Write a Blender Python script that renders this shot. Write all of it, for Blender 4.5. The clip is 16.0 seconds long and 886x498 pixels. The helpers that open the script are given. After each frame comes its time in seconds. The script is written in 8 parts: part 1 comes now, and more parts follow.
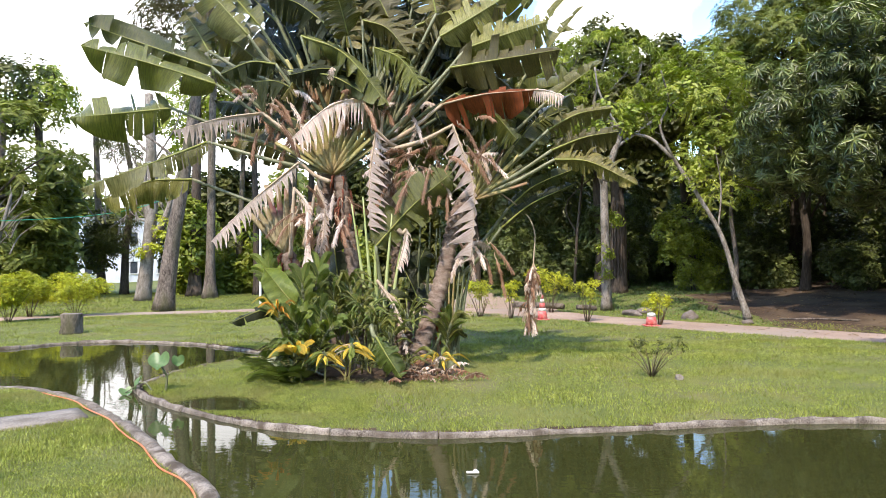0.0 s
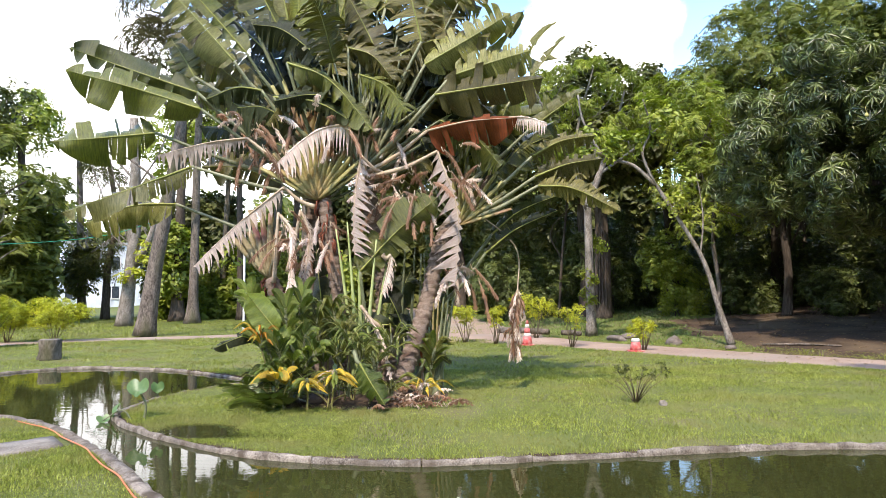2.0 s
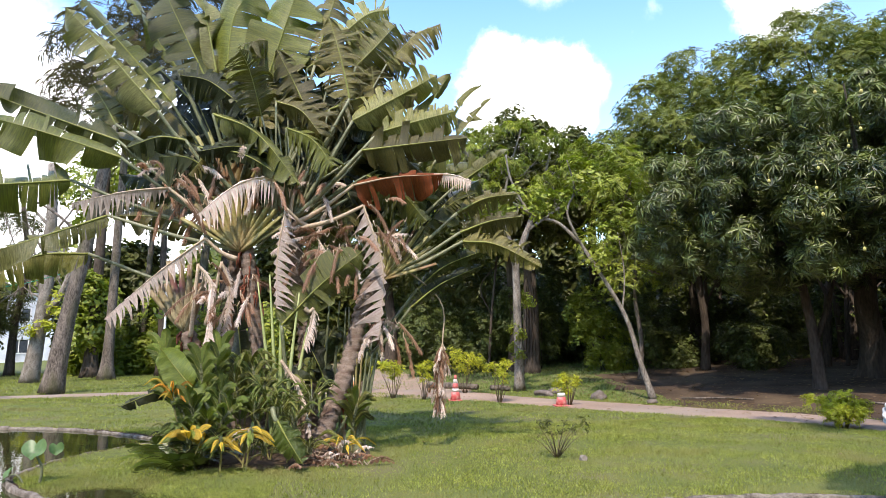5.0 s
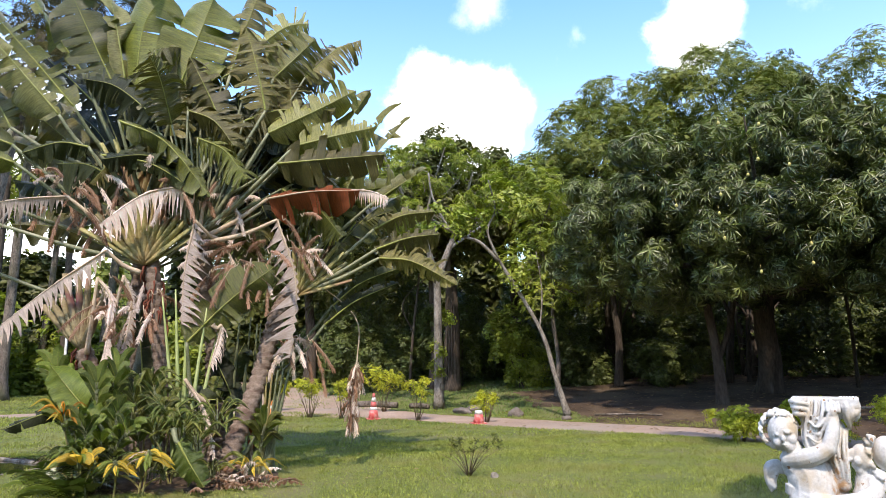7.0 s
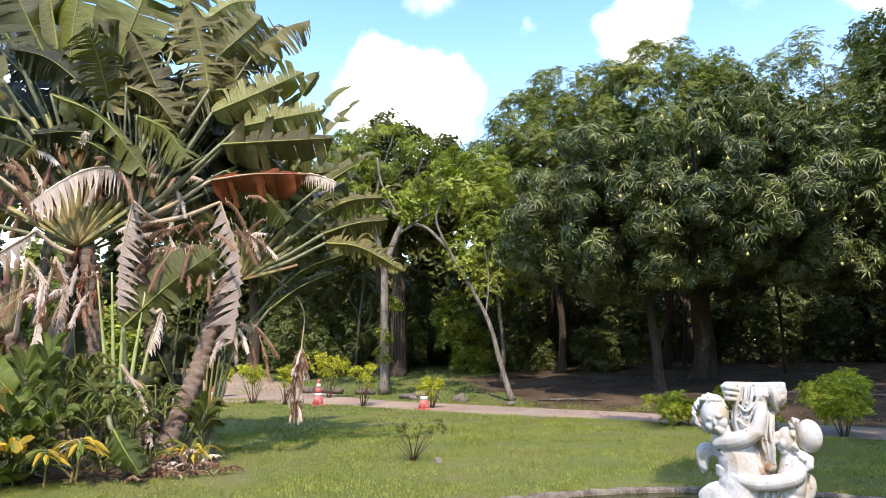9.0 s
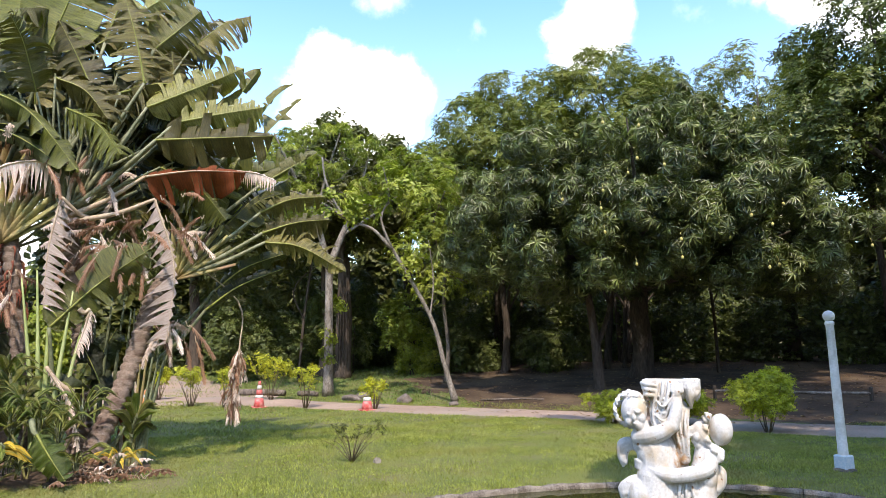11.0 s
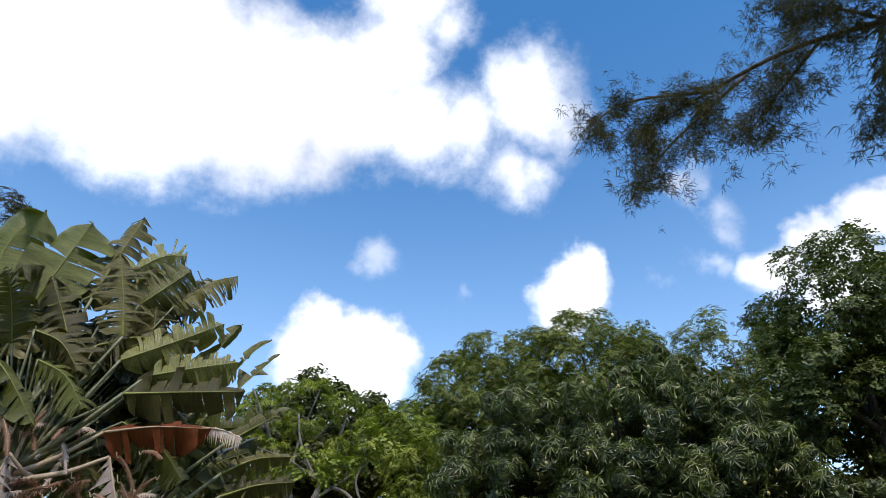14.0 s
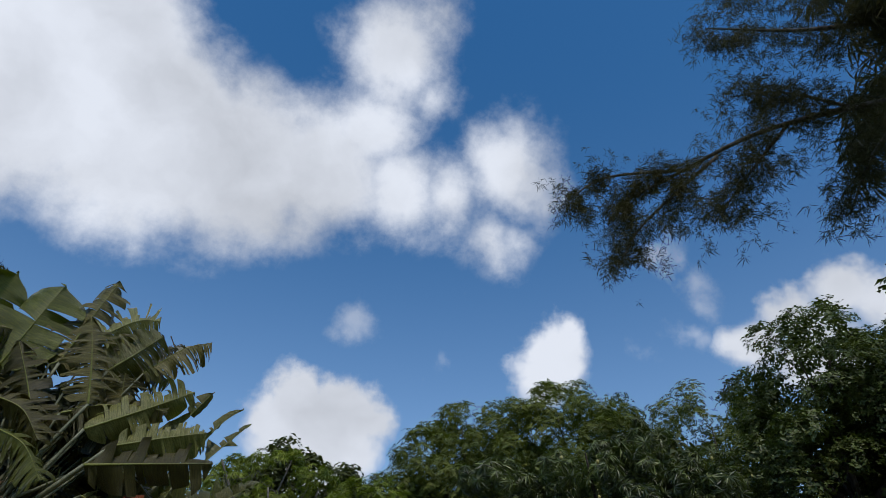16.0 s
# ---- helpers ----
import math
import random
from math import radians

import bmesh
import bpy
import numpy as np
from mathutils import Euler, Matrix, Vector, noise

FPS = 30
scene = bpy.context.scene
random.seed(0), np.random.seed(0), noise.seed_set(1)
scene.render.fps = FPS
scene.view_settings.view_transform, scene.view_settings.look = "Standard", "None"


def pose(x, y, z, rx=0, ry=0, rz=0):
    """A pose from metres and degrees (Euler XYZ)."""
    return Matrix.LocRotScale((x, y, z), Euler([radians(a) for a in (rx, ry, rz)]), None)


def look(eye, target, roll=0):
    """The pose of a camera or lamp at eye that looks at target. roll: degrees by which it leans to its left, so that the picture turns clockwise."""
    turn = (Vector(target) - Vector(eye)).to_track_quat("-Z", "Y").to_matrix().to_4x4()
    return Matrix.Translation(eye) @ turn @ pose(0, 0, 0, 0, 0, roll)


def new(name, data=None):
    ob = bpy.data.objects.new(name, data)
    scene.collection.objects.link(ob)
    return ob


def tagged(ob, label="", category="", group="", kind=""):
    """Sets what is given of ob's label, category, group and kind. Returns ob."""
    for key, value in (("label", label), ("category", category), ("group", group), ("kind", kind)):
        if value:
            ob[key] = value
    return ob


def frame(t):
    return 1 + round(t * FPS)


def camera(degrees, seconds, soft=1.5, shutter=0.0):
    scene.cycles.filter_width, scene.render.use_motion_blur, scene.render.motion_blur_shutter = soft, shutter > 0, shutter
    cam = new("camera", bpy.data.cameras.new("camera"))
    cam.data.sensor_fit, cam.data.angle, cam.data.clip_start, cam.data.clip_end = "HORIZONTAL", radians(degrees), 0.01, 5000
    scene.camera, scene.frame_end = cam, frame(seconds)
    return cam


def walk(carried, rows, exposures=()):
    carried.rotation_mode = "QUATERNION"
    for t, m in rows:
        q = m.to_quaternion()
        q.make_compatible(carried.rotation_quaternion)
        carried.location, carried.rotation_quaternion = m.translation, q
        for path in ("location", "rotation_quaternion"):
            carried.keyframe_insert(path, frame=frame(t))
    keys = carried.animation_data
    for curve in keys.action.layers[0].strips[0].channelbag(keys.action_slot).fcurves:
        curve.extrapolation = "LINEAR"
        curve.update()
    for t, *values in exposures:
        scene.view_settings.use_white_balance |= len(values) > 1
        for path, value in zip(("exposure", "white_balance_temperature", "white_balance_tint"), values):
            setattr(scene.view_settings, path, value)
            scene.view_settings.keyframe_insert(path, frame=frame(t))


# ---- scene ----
cam = camera(68.07, 16.0, soft=0.7)
PATH = [
    (0, pose(0.000, -0.000, 1.599, 91.424, 0.447, 0.000)),
    (0.5, pose(-0.004, -0.008, 1.603, 90.800, 0.404, -0.368)),
    (1, pose(0.003, -0.010, 1.603, 91.705, 0.407, -0.595)),
    (1.5, pose(0.008, -0.010, 1.602, 91.704, 0.390, -0.904)),
    (2, pose(0.021, -0.009, 1.605, 93.597, 0.389, -1.246)),
    (2.5, pose(0.031, -0.019, 1.615, 93.694, 0.316, -1.719)),
    (3, pose(0.040, -0.031, 1.617, 93.671, 0.324, -2.234)),
    (3.5, pose(0.054, -0.039, 1.618, 94.466, 0.269, -2.871)),
    (6, pose(0.245, -0.083, 1.599, 99.670, 0.367, -10.451)),
    (6.5, pose(0.284, -0.086, 1.603, 99.758, 0.359, -12.004)),
    (7, pose(0.312, -0.079, 1.602, 99.752, 0.341, -13.506)),
    (7.5, pose(0.328, -0.077, 1.603, 99.795, 0.262, -14.709)),
    (8, pose(0.317, -0.088, 1.601, 99.304, 0.241, -16.004)),
    (8.5, pose(0.321, -0.083, 1.599, 98.561, 0.160, -17.176)),
    (9, pose(0.323, -0.071, 1.602, 98.552, 0.170, -18.116)),
    (11.5, pose(0.484, -0.164, 1.572, 98.616, 0.237, -23.093)),
    (12, pose(0.556, -0.173, 1.559, 98.573, 0.146, -23.182)),
    (12.5, pose(0.576, -0.185, 1.559, 98.661, -0.009, -23.245)),
    (13, pose(0.584, -0.181, 1.558, 104.068, -0.038, -23.354)),
    (13.5, pose(0.587, -0.182, 1.576, 112.045, -0.139, -23.511)),
    (14, pose(0.582, -0.184, 1.598, 120.877, -0.084, -23.993)),
    (14.5, pose(0.591, -0.212, 1.616, 126.745, -0.217, -24.665)),
    (15, pose(0.572, -0.221, 1.623, 126.779, -0.193, -25.041)),
    (15.5, pose(0.572, -0.217, 1.622, 126.757, -0.125, -25.656)),
    (16, pose(0.573, -0.204, 1.630, 126.750, -0.057, -26.120)),
]
EXPOSURES = [(0, 0.22, 6600, 13), (3.5, 0.14, 6600, 13.5), (6, -0.08, 6600, 14), (9, 0.04, 6650, 14), (12.9, 0.08, 6650, 14), (13.4, -0.1, 6500, 13), (13.8, -0.65, 6300, 12), (14.2, -1.26, 6150, 11), (14.6, -1.62, 6000, 10), (15.2, -1.86, 5950, 10), (16, -1.9, 5950, 10)]

walk(cam, PATH, EXPOSURES)

# ---- daylight: sky with broken cumulus, one sun behind the camera's left shoulder ----
SUN_DIR = Vector((-0.19, -0.56, 0.81)).normalized()
world = bpy.data.worlds.new("sky_world")
scene.world = world
world.use_nodes = True
wn, wl = world.node_tree.nodes, world.node_tree.links
wn.clear()


def wmath(op, a, b=None, c=None):
    n = wn.new("ShaderNodeMath")
    n.operation = op
    for i, v in enumerate((a, b, c)):
        if v is None:
            continue
        if isinstance(v, (int, float)):
            n.inputs[i].default_value = v
        else:
            wl.new(v, n.inputs[i])
    return n.outputs[0]


sky = wn.new("ShaderNodeTexSky")
sky.sky_type = 'NISHITA'
sky.sun_disc = False
sky.sun_elevation = math.asin(SUN_DIR.z)
sky.sun_rotation = math.atan2(SUN_DIR.x, SUN_DIR.y)
sky.air_density, sky.dust_density, sky.ozone_density = 1.0, 0.9, 1.2
coord = wn.new("ShaderNodeTexCoord")
puff = wn.new("ShaderNodeTexNoise")
puff.inputs["Scale"].default_value, puff.inputs["Detail"].default_value, puff.inputs["Roughness"].default_value = 5.0, 9.0, 0.6
wl.new(coord.outputs["Generated"], puff.inputs["Vector"])
shift = wn.new("ShaderNodeVectorMath")
shift.operation = 'MULTIPLY_ADD'
wl.new(puff.outputs["Color"], shift.inputs[0])
shift.inputs[1].default_value = (0.13, 0.13, 0.13)
shift.inputs[2].default_value = (-0.065, -0.065, -0.065)
bent = wn.new("ShaderNodeVectorMath")
bent.operation = 'ADD'
wl.new(coord.outputs["Generated"], bent.inputs[0])
wl.new(shift.outputs[0], bent.inputs[1])
unit = wn.new("ShaderNodeVectorMath")
unit.operation = 'NORMALIZE'
wl.new(bent.outputs[0], unit.inputs[0])


def cloud_bank(puffs, edge, blend):
    """How deep a direction lies inside a group of round puffs (direction, angular radius), in units of edge."""
    total = None
    for d, r in puffs:
        dot = wn.new("ShaderNodeVectorMath")
        dot.operation = 'DOT_PRODUCT'
        wl.new(unit.outputs[0], dot.inputs[0])
        dot.inputs[1].default_value = Vector(d).normalized()
        ang = wmath('ARCCOSINE', wmath('MINIMUM', dot.outputs["Value"], 0.99999))
        depth = wmath('MULTIPLY', wmath('SUBTRACT', r * 1.1 + 0.004, ang), 1 / edge)
        total = depth if total is None else wmath('SMOOTH_MAX', total, depth, blend)
    return total


def frayed(depth, tex, amount, lo, hi):
    """Cloud cover 0..1 from that depth, its edge eaten by noise."""
    m = wn.new("ShaderNodeMapRange")
    m.interpolation_type = 'SMOOTHSTEP'
    wl.new(wmath('MULTIPLY_ADD', wmath('SUBTRACT', tex, 0.5), amount, depth), m.inputs["Value"])
    m.inputs["From Min"].default_value, m.inputs["From Max"].default_value = lo, hi
    return m.outputs[0]


fray = wn.new("ShaderNodeTexNoise")
fray.inputs["Scale"].default_value, fray.inputs["Detail"].default_value, fray.inputs["Roughness"].default_value = 9.0, 10.0, 0.62
wl.new(coord.outputs["Generated"], fray.inputs["Vector"])
fray = fray.outputs[0]
big = cloud_bank([((-0.330, 0.732, 0.597), 0.132), ((-0.227, 0.713, 0.663), 0.137), ((-0.098, 0.739, 0.666), 0.149), ((0.034, 0.746, 0.665), 0.116), ((0.143, 0.721, 0.678), 0.097), ((0.188, 0.661, 0.726), 0.066),
                  ((0.200, 0.558, 0.805), 0.067), ((0.255, 0.704, 0.663), 0.060), ((0.327, 0.677, 0.659), 0.043), ((0.412, 0.609, 0.678), 0.064), ((0.414, 0.687, 0.598), 0.034), ((-0.193, 0.651, 0.735), 0.122), ((0.270, 0.578, 0.770), 0.021)], 0.06, 0.25)
low = cloud_bank([((0.534, 0.717, 0.448), 0.047), ((0.541, 0.693, 0.476), 0.026), ((0.522, 0.740, 0.424), 0.039), ((0.733, 0.521, 0.438), 0.033), ((0.755, 0.474, 0.454), 0.028), ((0.784, 0.410, 0.466), 0.031), ((0.810, 0.382, 0.444), 0.032),
                  ((0.782, 0.476, 0.402), 0.057), ((0.215, 0.895, 0.390), 0.038), ((0.265, 0.887, 0.379), 0.044), ((0.176, 0.917, 0.357), 0.033), ((0.245, 0.912, 0.329), 0.080), ((0.309, 0.881, 0.359), 0.028)], 0.035, 0.25)
wisp = cloud_bank([((0.271, 0.823, 0.499), 0.022), ((0.622, 0.545, 0.561), 0.026), ((0.677, 0.537, 0.504), 0.02), ((0.672, 0.577, 0.464), 0.02), ((0.399, 0.794, 0.458), 0.014), ((0.623, 0.637, 0.454), 0.014)], 0.04, 0.1)
haze = cloud_bank([((-0.504, 0.829, 0.241), 0.16), ((-0.62, 0.76, 0.16), 0.22), ((-0.36, 0.91, 0.15), 0.2)], 0.08, 0.5)
cover = wmath('MAXIMUM', wmath('MAXIMUM', frayed(big, fray, 2.0, -0.5, 0.9), frayed(low, fray, 2.2, -0.25, 0.65)), wmath('MAXIMUM', wmath('MULTIPLY', frayed(wisp, fray, 3.2, -0.1, 1.1), 0.45), frayed(haze, fray, 1.5, -0.6, 0.8)))
grey = wn.new("ShaderNodeTexNoise")
grey.inputs["Scale"].default_value, grey.inputs["Detail"].default_value = 3.6, 5.0
wl.new(bent.outputs[0], grey.inputs["Vector"])
shade = wn.new("ShaderNodeMapRange")
wl.new(grey.outputs[0], shade.inputs["Value"])
shade.inputs["From Min"].default_value, shade.inputs["From Max"].default_value = 0.30, 0.58
shade.inputs["To Min"].default_value, shade.inputs["To Max"].default_value = 1.3, 1.95
white = wn.new("ShaderNodeCombineColor")
for i, k in enumerate((1.0, 1.0, 1.02)):
    wl.new(wmath('MULTIPLY', shade.outputs[0], k * 10.2), white.inputs[i])
mixed = wn.new("ShaderNodeMix")
mixed.data_type = 'RGBA'
wl.new(cover, mixed.inputs["Factor"])
tone = wn.new("ShaderNodeHueSaturation")
tone.inputs["Saturation"].default_value, tone.inputs["Value"].default_value = 1.36, 2.95
tone.inputs["Hue"].default_value = 0.496
wl.new(sky.outputs[0], tone.inputs["Color"])
updir = wn.new("ShaderNodeSeparateXYZ")
wl.new(coord.outputs["Generated"], updir.inputs[0])
thick = wmath('POWER', wmath('SUBTRACT', 1.0, wmath('MAXIMUM', updir.outputs[2], 0.0)), 3.0)
mist = wn.new("ShaderNodeCombineColor")
for i, k in enumerate((9.6, 8.4, 6.2)):
    wl.new(wmath('MULTIPLY', thick, k), mist.inputs[i])
clear = wn.new("ShaderNodeMix")
clear.data_type, clear.blend_type = 'RGBA', 'ADD'
clear.inputs["Factor"].default_value = 1.0
wl.new(tone.outputs[0], clear.inputs["A"])
wl.new(mist.outputs[0], clear.inputs["B"])
wl.new(clear.outputs["Result"], mixed.inputs["A"])
wl.new(white.outputs[0], mixed.inputs["B"])
back = wn.new("ShaderNodeBackground")
back.inputs["Strength"].default_value = 0.15
wl.new(mixed.outputs["Result"], back.inputs["Color"])
wout = wn.new("ShaderNodeOutputWorld")
wl.new(back.outputs[0], wout.inputs["Surface"])

sun = new("sun", bpy.data.lights.new("sun", 'SUN'))
sun.data.energy, sun.data.angle, sun.data.color = 5.0, radians(0.55), (1.0, 0.905, 0.785)
sun.matrix_world = look(SUN_DIR * 50, (0, 0, 0))


# ---- materials ----
def material(name, c1, c2, scale=6.0, rough=0.7, bump=0.3, fine=60.0, stain=None, stain_scale=1.0, island=0.0, object_vary=0.0, through_light=None,
             gloss=0.3, stretch=(1, 1, 1), uv=False, depth=0.02, specks=None):
    """A surface with two colours mixed by coarse and fine noise, a third as stains, fine relief and, for leaves, light passing through."""
    m = bpy.data.materials.new(name)
    m.use_nodes = True
    nt = m.node_tree
    n, l = nt.nodes, nt.links
    p = n["Principled BSDF"]
    p.inputs["Roughness"].default_value = rough
    p.inputs["Specular IOR Level"].default_value = gloss
    tc = n.new("ShaderNodeTexCoord")
    mp = n.new("ShaderNodeMapping")
    mp.inputs["Scale"].default_value = stretch
    l.new(tc.outputs["UV" if uv else "Object"], mp.inputs["Vector"])

    def tex(s, d=4.0):
        t = n.new("ShaderNodeTexNoise")
        t.inputs["Scale"].default_value, t.inputs["Detail"].default_value = s, d
        l.new(mp.outputs[0], t.inputs["Vector"])
        return t.outputs[0]

    def mix(f, a, b):
        x = n.new("ShaderNodeMix")
        x.data_type = 'RGBA'
        for sock, v in ((x.inputs["Factor"], f), (x.inputs["A"], a), (x.inputs["B"], b)):
            if isinstance(v, tuple):
                sock.default_value = (*v, 1)
            elif isinstance(v, float):
                sock.default_value = v
            else:
                l.new(v, sock)
        return x.outputs["Result"]

    def ramp(v, lo, hi):
        r = n.new("ShaderNodeMapRange")
        l.new(v, r.inputs["Value"])
        r.inputs["From Min"].default_value, r.inputs["From Max"].default_value = lo, hi
        return r.outputs[0]

    coarse, grain = tex(scale), tex(fine, 2.0)
    both = n.new("ShaderNodeMath")
    both.operation = 'MULTIPLY_ADD'
    l.new(grain, both.inputs[0])
    both.inputs[1].default_value = 0.5
    half = n.new("ShaderNodeMath")
    half.operation = 'MULTIPLY'
    l.new(coarse, half.inputs[0])
    half.inputs[1].default_value = 0.5
    l.new(half.outputs[0], both.inputs[2])
    col = mix(ramp(both.outputs[0], 0.36, 0.64), c1, c2)
    if island or object_vary:
        g = n.new("ShaderNodeNewGeometry") if island else n.new("ShaderNodeObjectInfo")
        h = n.new("ShaderNodeHueSaturation")
        a = island or object_vary
        v = n.new("ShaderNodeMapRange")
        l.new(g.outputs["Random Per Island" if island else "Random"], v.inputs["Value"])
        v.inputs["To Min"].default_value, v.inputs["To Max"].default_value = 1 - a, 1 + a
        l.new(v.outputs[0], h.inputs["Value"])
        l.new(col, h.inputs["Color"])
        col = h.outputs[0]
    if stain:
        col = mix(ramp(tex(stain_scale, 6.0), 0.5, 0.68), col, stain)
    if specks:
        col = mix(ramp(tex(26.0, 3.0), 0.68, 0.72), col, specks)
    l.new(col, p.inputs["Base Color"])
    if bump:
        b = n.new("ShaderNodeBump")
        b.inputs["Strength"].default_value, b.inputs["Distance"].default_value = bump, depth
        l.new(both.outputs[0], b.inputs["Height"])
        l.new(b.outputs[0], p.inputs["Normal"])
    if through_light:
        tr = n.new("ShaderNodeBsdfTranslucent")
        k = n.new("ShaderNodeMix")
        k.data_type, k.blend_type = 'RGBA', 'MULTIPLY'
        k.inputs["Factor"].default_value = 1.0
        l.new(col, k.inputs["A"])
        k.inputs["B"].default_value = (*through_light, 1)
        l.new(k.outputs["Result"], tr.inputs["Color"])
        s = n.new("ShaderNodeAddShader")
        l.new(p.outputs[0], s.inputs[0])
        l.new(tr.outputs[0], s.inputs[1])
        l.new(s.outputs[0], n["Material Output"].inputs["Surface"])
    return m


GRASS = material("lawn_soil", (0.085, 0.105, 0.024), (0.155, 0.172, 0.042), 0.8, 0.9, 0.4, 40, stain=(0.15, 0.14, 0.06), stain_scale=0.9)
BLADE = material("grass_blade", (0.135, 0.17, 0.026), (0.27, 0.29, 0.062), 1.1, 0.55, 0, 8, stain=(0.21, 0.195, 0.065), stain_scale=0.8, island=0.55, through_light=(0.3, 0.32, 0.16))
# darker copy of the grass blade: the wood's shade is put into its colour
BLADE_SHADE = material("shade_dark_grass_blade", (0.09, 0.14, 0.03), (0.16, 0.2, 0.06), 0.6, 0.55, 0, 8, island=0.35, through_light=(0.4, 0.5, 0.3))
EARTH = material("bare_earth", (0.040, 0.026, 0.016), (0.095, 0.062, 0.038), 1.2, 0.95, 0.8, 24, stain=(0.12, 0.085, 0.05), stain_scale=0.6)
ROAD = material("pale_dirt_road", (0.25, 0.175, 0.13), (0.43, 0.32, 0.245), 0.7, 0.95, 0.5, 40, stain=(0.3, 0.25, 0.2), stain_scale=0.5)
CONCRETE = material("weathered_concrete", (0.085, 0.068, 0.052), (0.34, 0.295, 0.24), 9, 0.9, 0.9, 70, stain=(0.085, 0.065, 0.045), stain_scale=4.0, object_vary=0.15)
SLAB = material("path_concrete", (0.16, 0.14, 0.115), (0.33, 0.295, 0.25), 3, 0.9, 0.8, 60, stain=(0.14, 0.115, 0.085), stain_scale=2.5)
BARK = material("grey_bark", (0.05, 0.040, 0.031), (0.25, 0.205, 0.165), 7, 0.95, 1.0, 30, stain=(0.075, 0.075, 0.035), stain_scale=1.2, stretch=(1, 1, 0.35), depth=0.05)
BARK_PALE = material("pale_bark", (0.10, 0.082, 0.064), (0.35, 0.31, 0.26), 6, 0.9, 0.9, 30, stain=(0.12, 0.105, 0.075), stain_scale=1.6, stretch=(1, 1, 0.5), depth=0.03)
BARK_DARK = material("dark_bark", (0.045, 0.034, 0.026), (0.115, 0.090, 0.068), 3, 0.95, 1.0, 20, stretch=(1, 1, 0.25), depth=0.06)
PALM_BARK = material("ringed_palm_bark", (0.15, 0.105, 0.075), (0.34, 0.26, 0.20), 7, 0.9, 1.0, 50, stain=(0.12, 0.07, 0.05), stain_scale=3, stretch=(1, 1, 3), depth=0.03)
RED_FIBRE = material("red_brown_fibre", (0.12, 0.035, 0.02), (0.26, 0.09, 0.05), 9, 0.9, 0.8, 60)
MANGO = material("mango_leaf", (0.040, 0.054, 0.014), (0.170, 0.195, 0.052), 0.5, 0.36, 0, 3, island=0.5, through_light=(0.2, 0.26, 0.1), gloss=0.5)
FEATHER = material("feathery_leaf", (0.060, 0.082, 0.014), (0.175, 0.186, 0.030), 0.25, 0.55, 0, 2, island=0.3, through_light=(0.35, 0.4, 0.12))
BRIGHT = material("fresh_green_leaf", (0.11, 0.145, 0.018), (0.24, 0.255, 0.033), 0.5, 0.45, 0, 3, island=0.3, through_light=(0.4, 0.5, 0.15))
WOODS = material("wood_leaf", (0.045, 0.055, 0.012), (0.11, 0.112, 0.024), 0.3, 0.5, 0, 2, island=0.35, through_light=(0.25, 0.3, 0.1))
MIDLEAF = material("mid_green_leaf", (0.045, 0.062, 0.014), (0.12, 0.14, 0.034), 0.4, 0.45, 0, 3, island=0.4, through_light=(0.25, 0.3, 0.1))
NEEDLE = material("casuarina_needle", (0.055, 0.052, 0.022), (0.12, 0.105, 0.048), 0.5, 0.6, 0, 3, island=0.3, through_light=(0.4, 0.45, 0.3))
GOLD = material("golden_shrub_leaf", (0.16, 0.19, 0.014), (0.40, 0.40, 0.03), 3, 0.5, 0, 8, island=0.3, through_light=(0.6, 0.6, 0.2))
GOLD_IN = material("golden_shrub_twig", (0.12, 0.09, 0.06), (0.2, 0.16, 0.1), 8, 0.9, 0.4, 40)


def leaf_material(name, c1, c2, rough, glow, gloss=0.5):
    return material(name, c1, c2, 3.0, rough, 1.0, 22.0, object_vary=0.42, through_light=glow, gloss=gloss, stretch=(0.7, 9, 1), uv=True, depth=0.015)


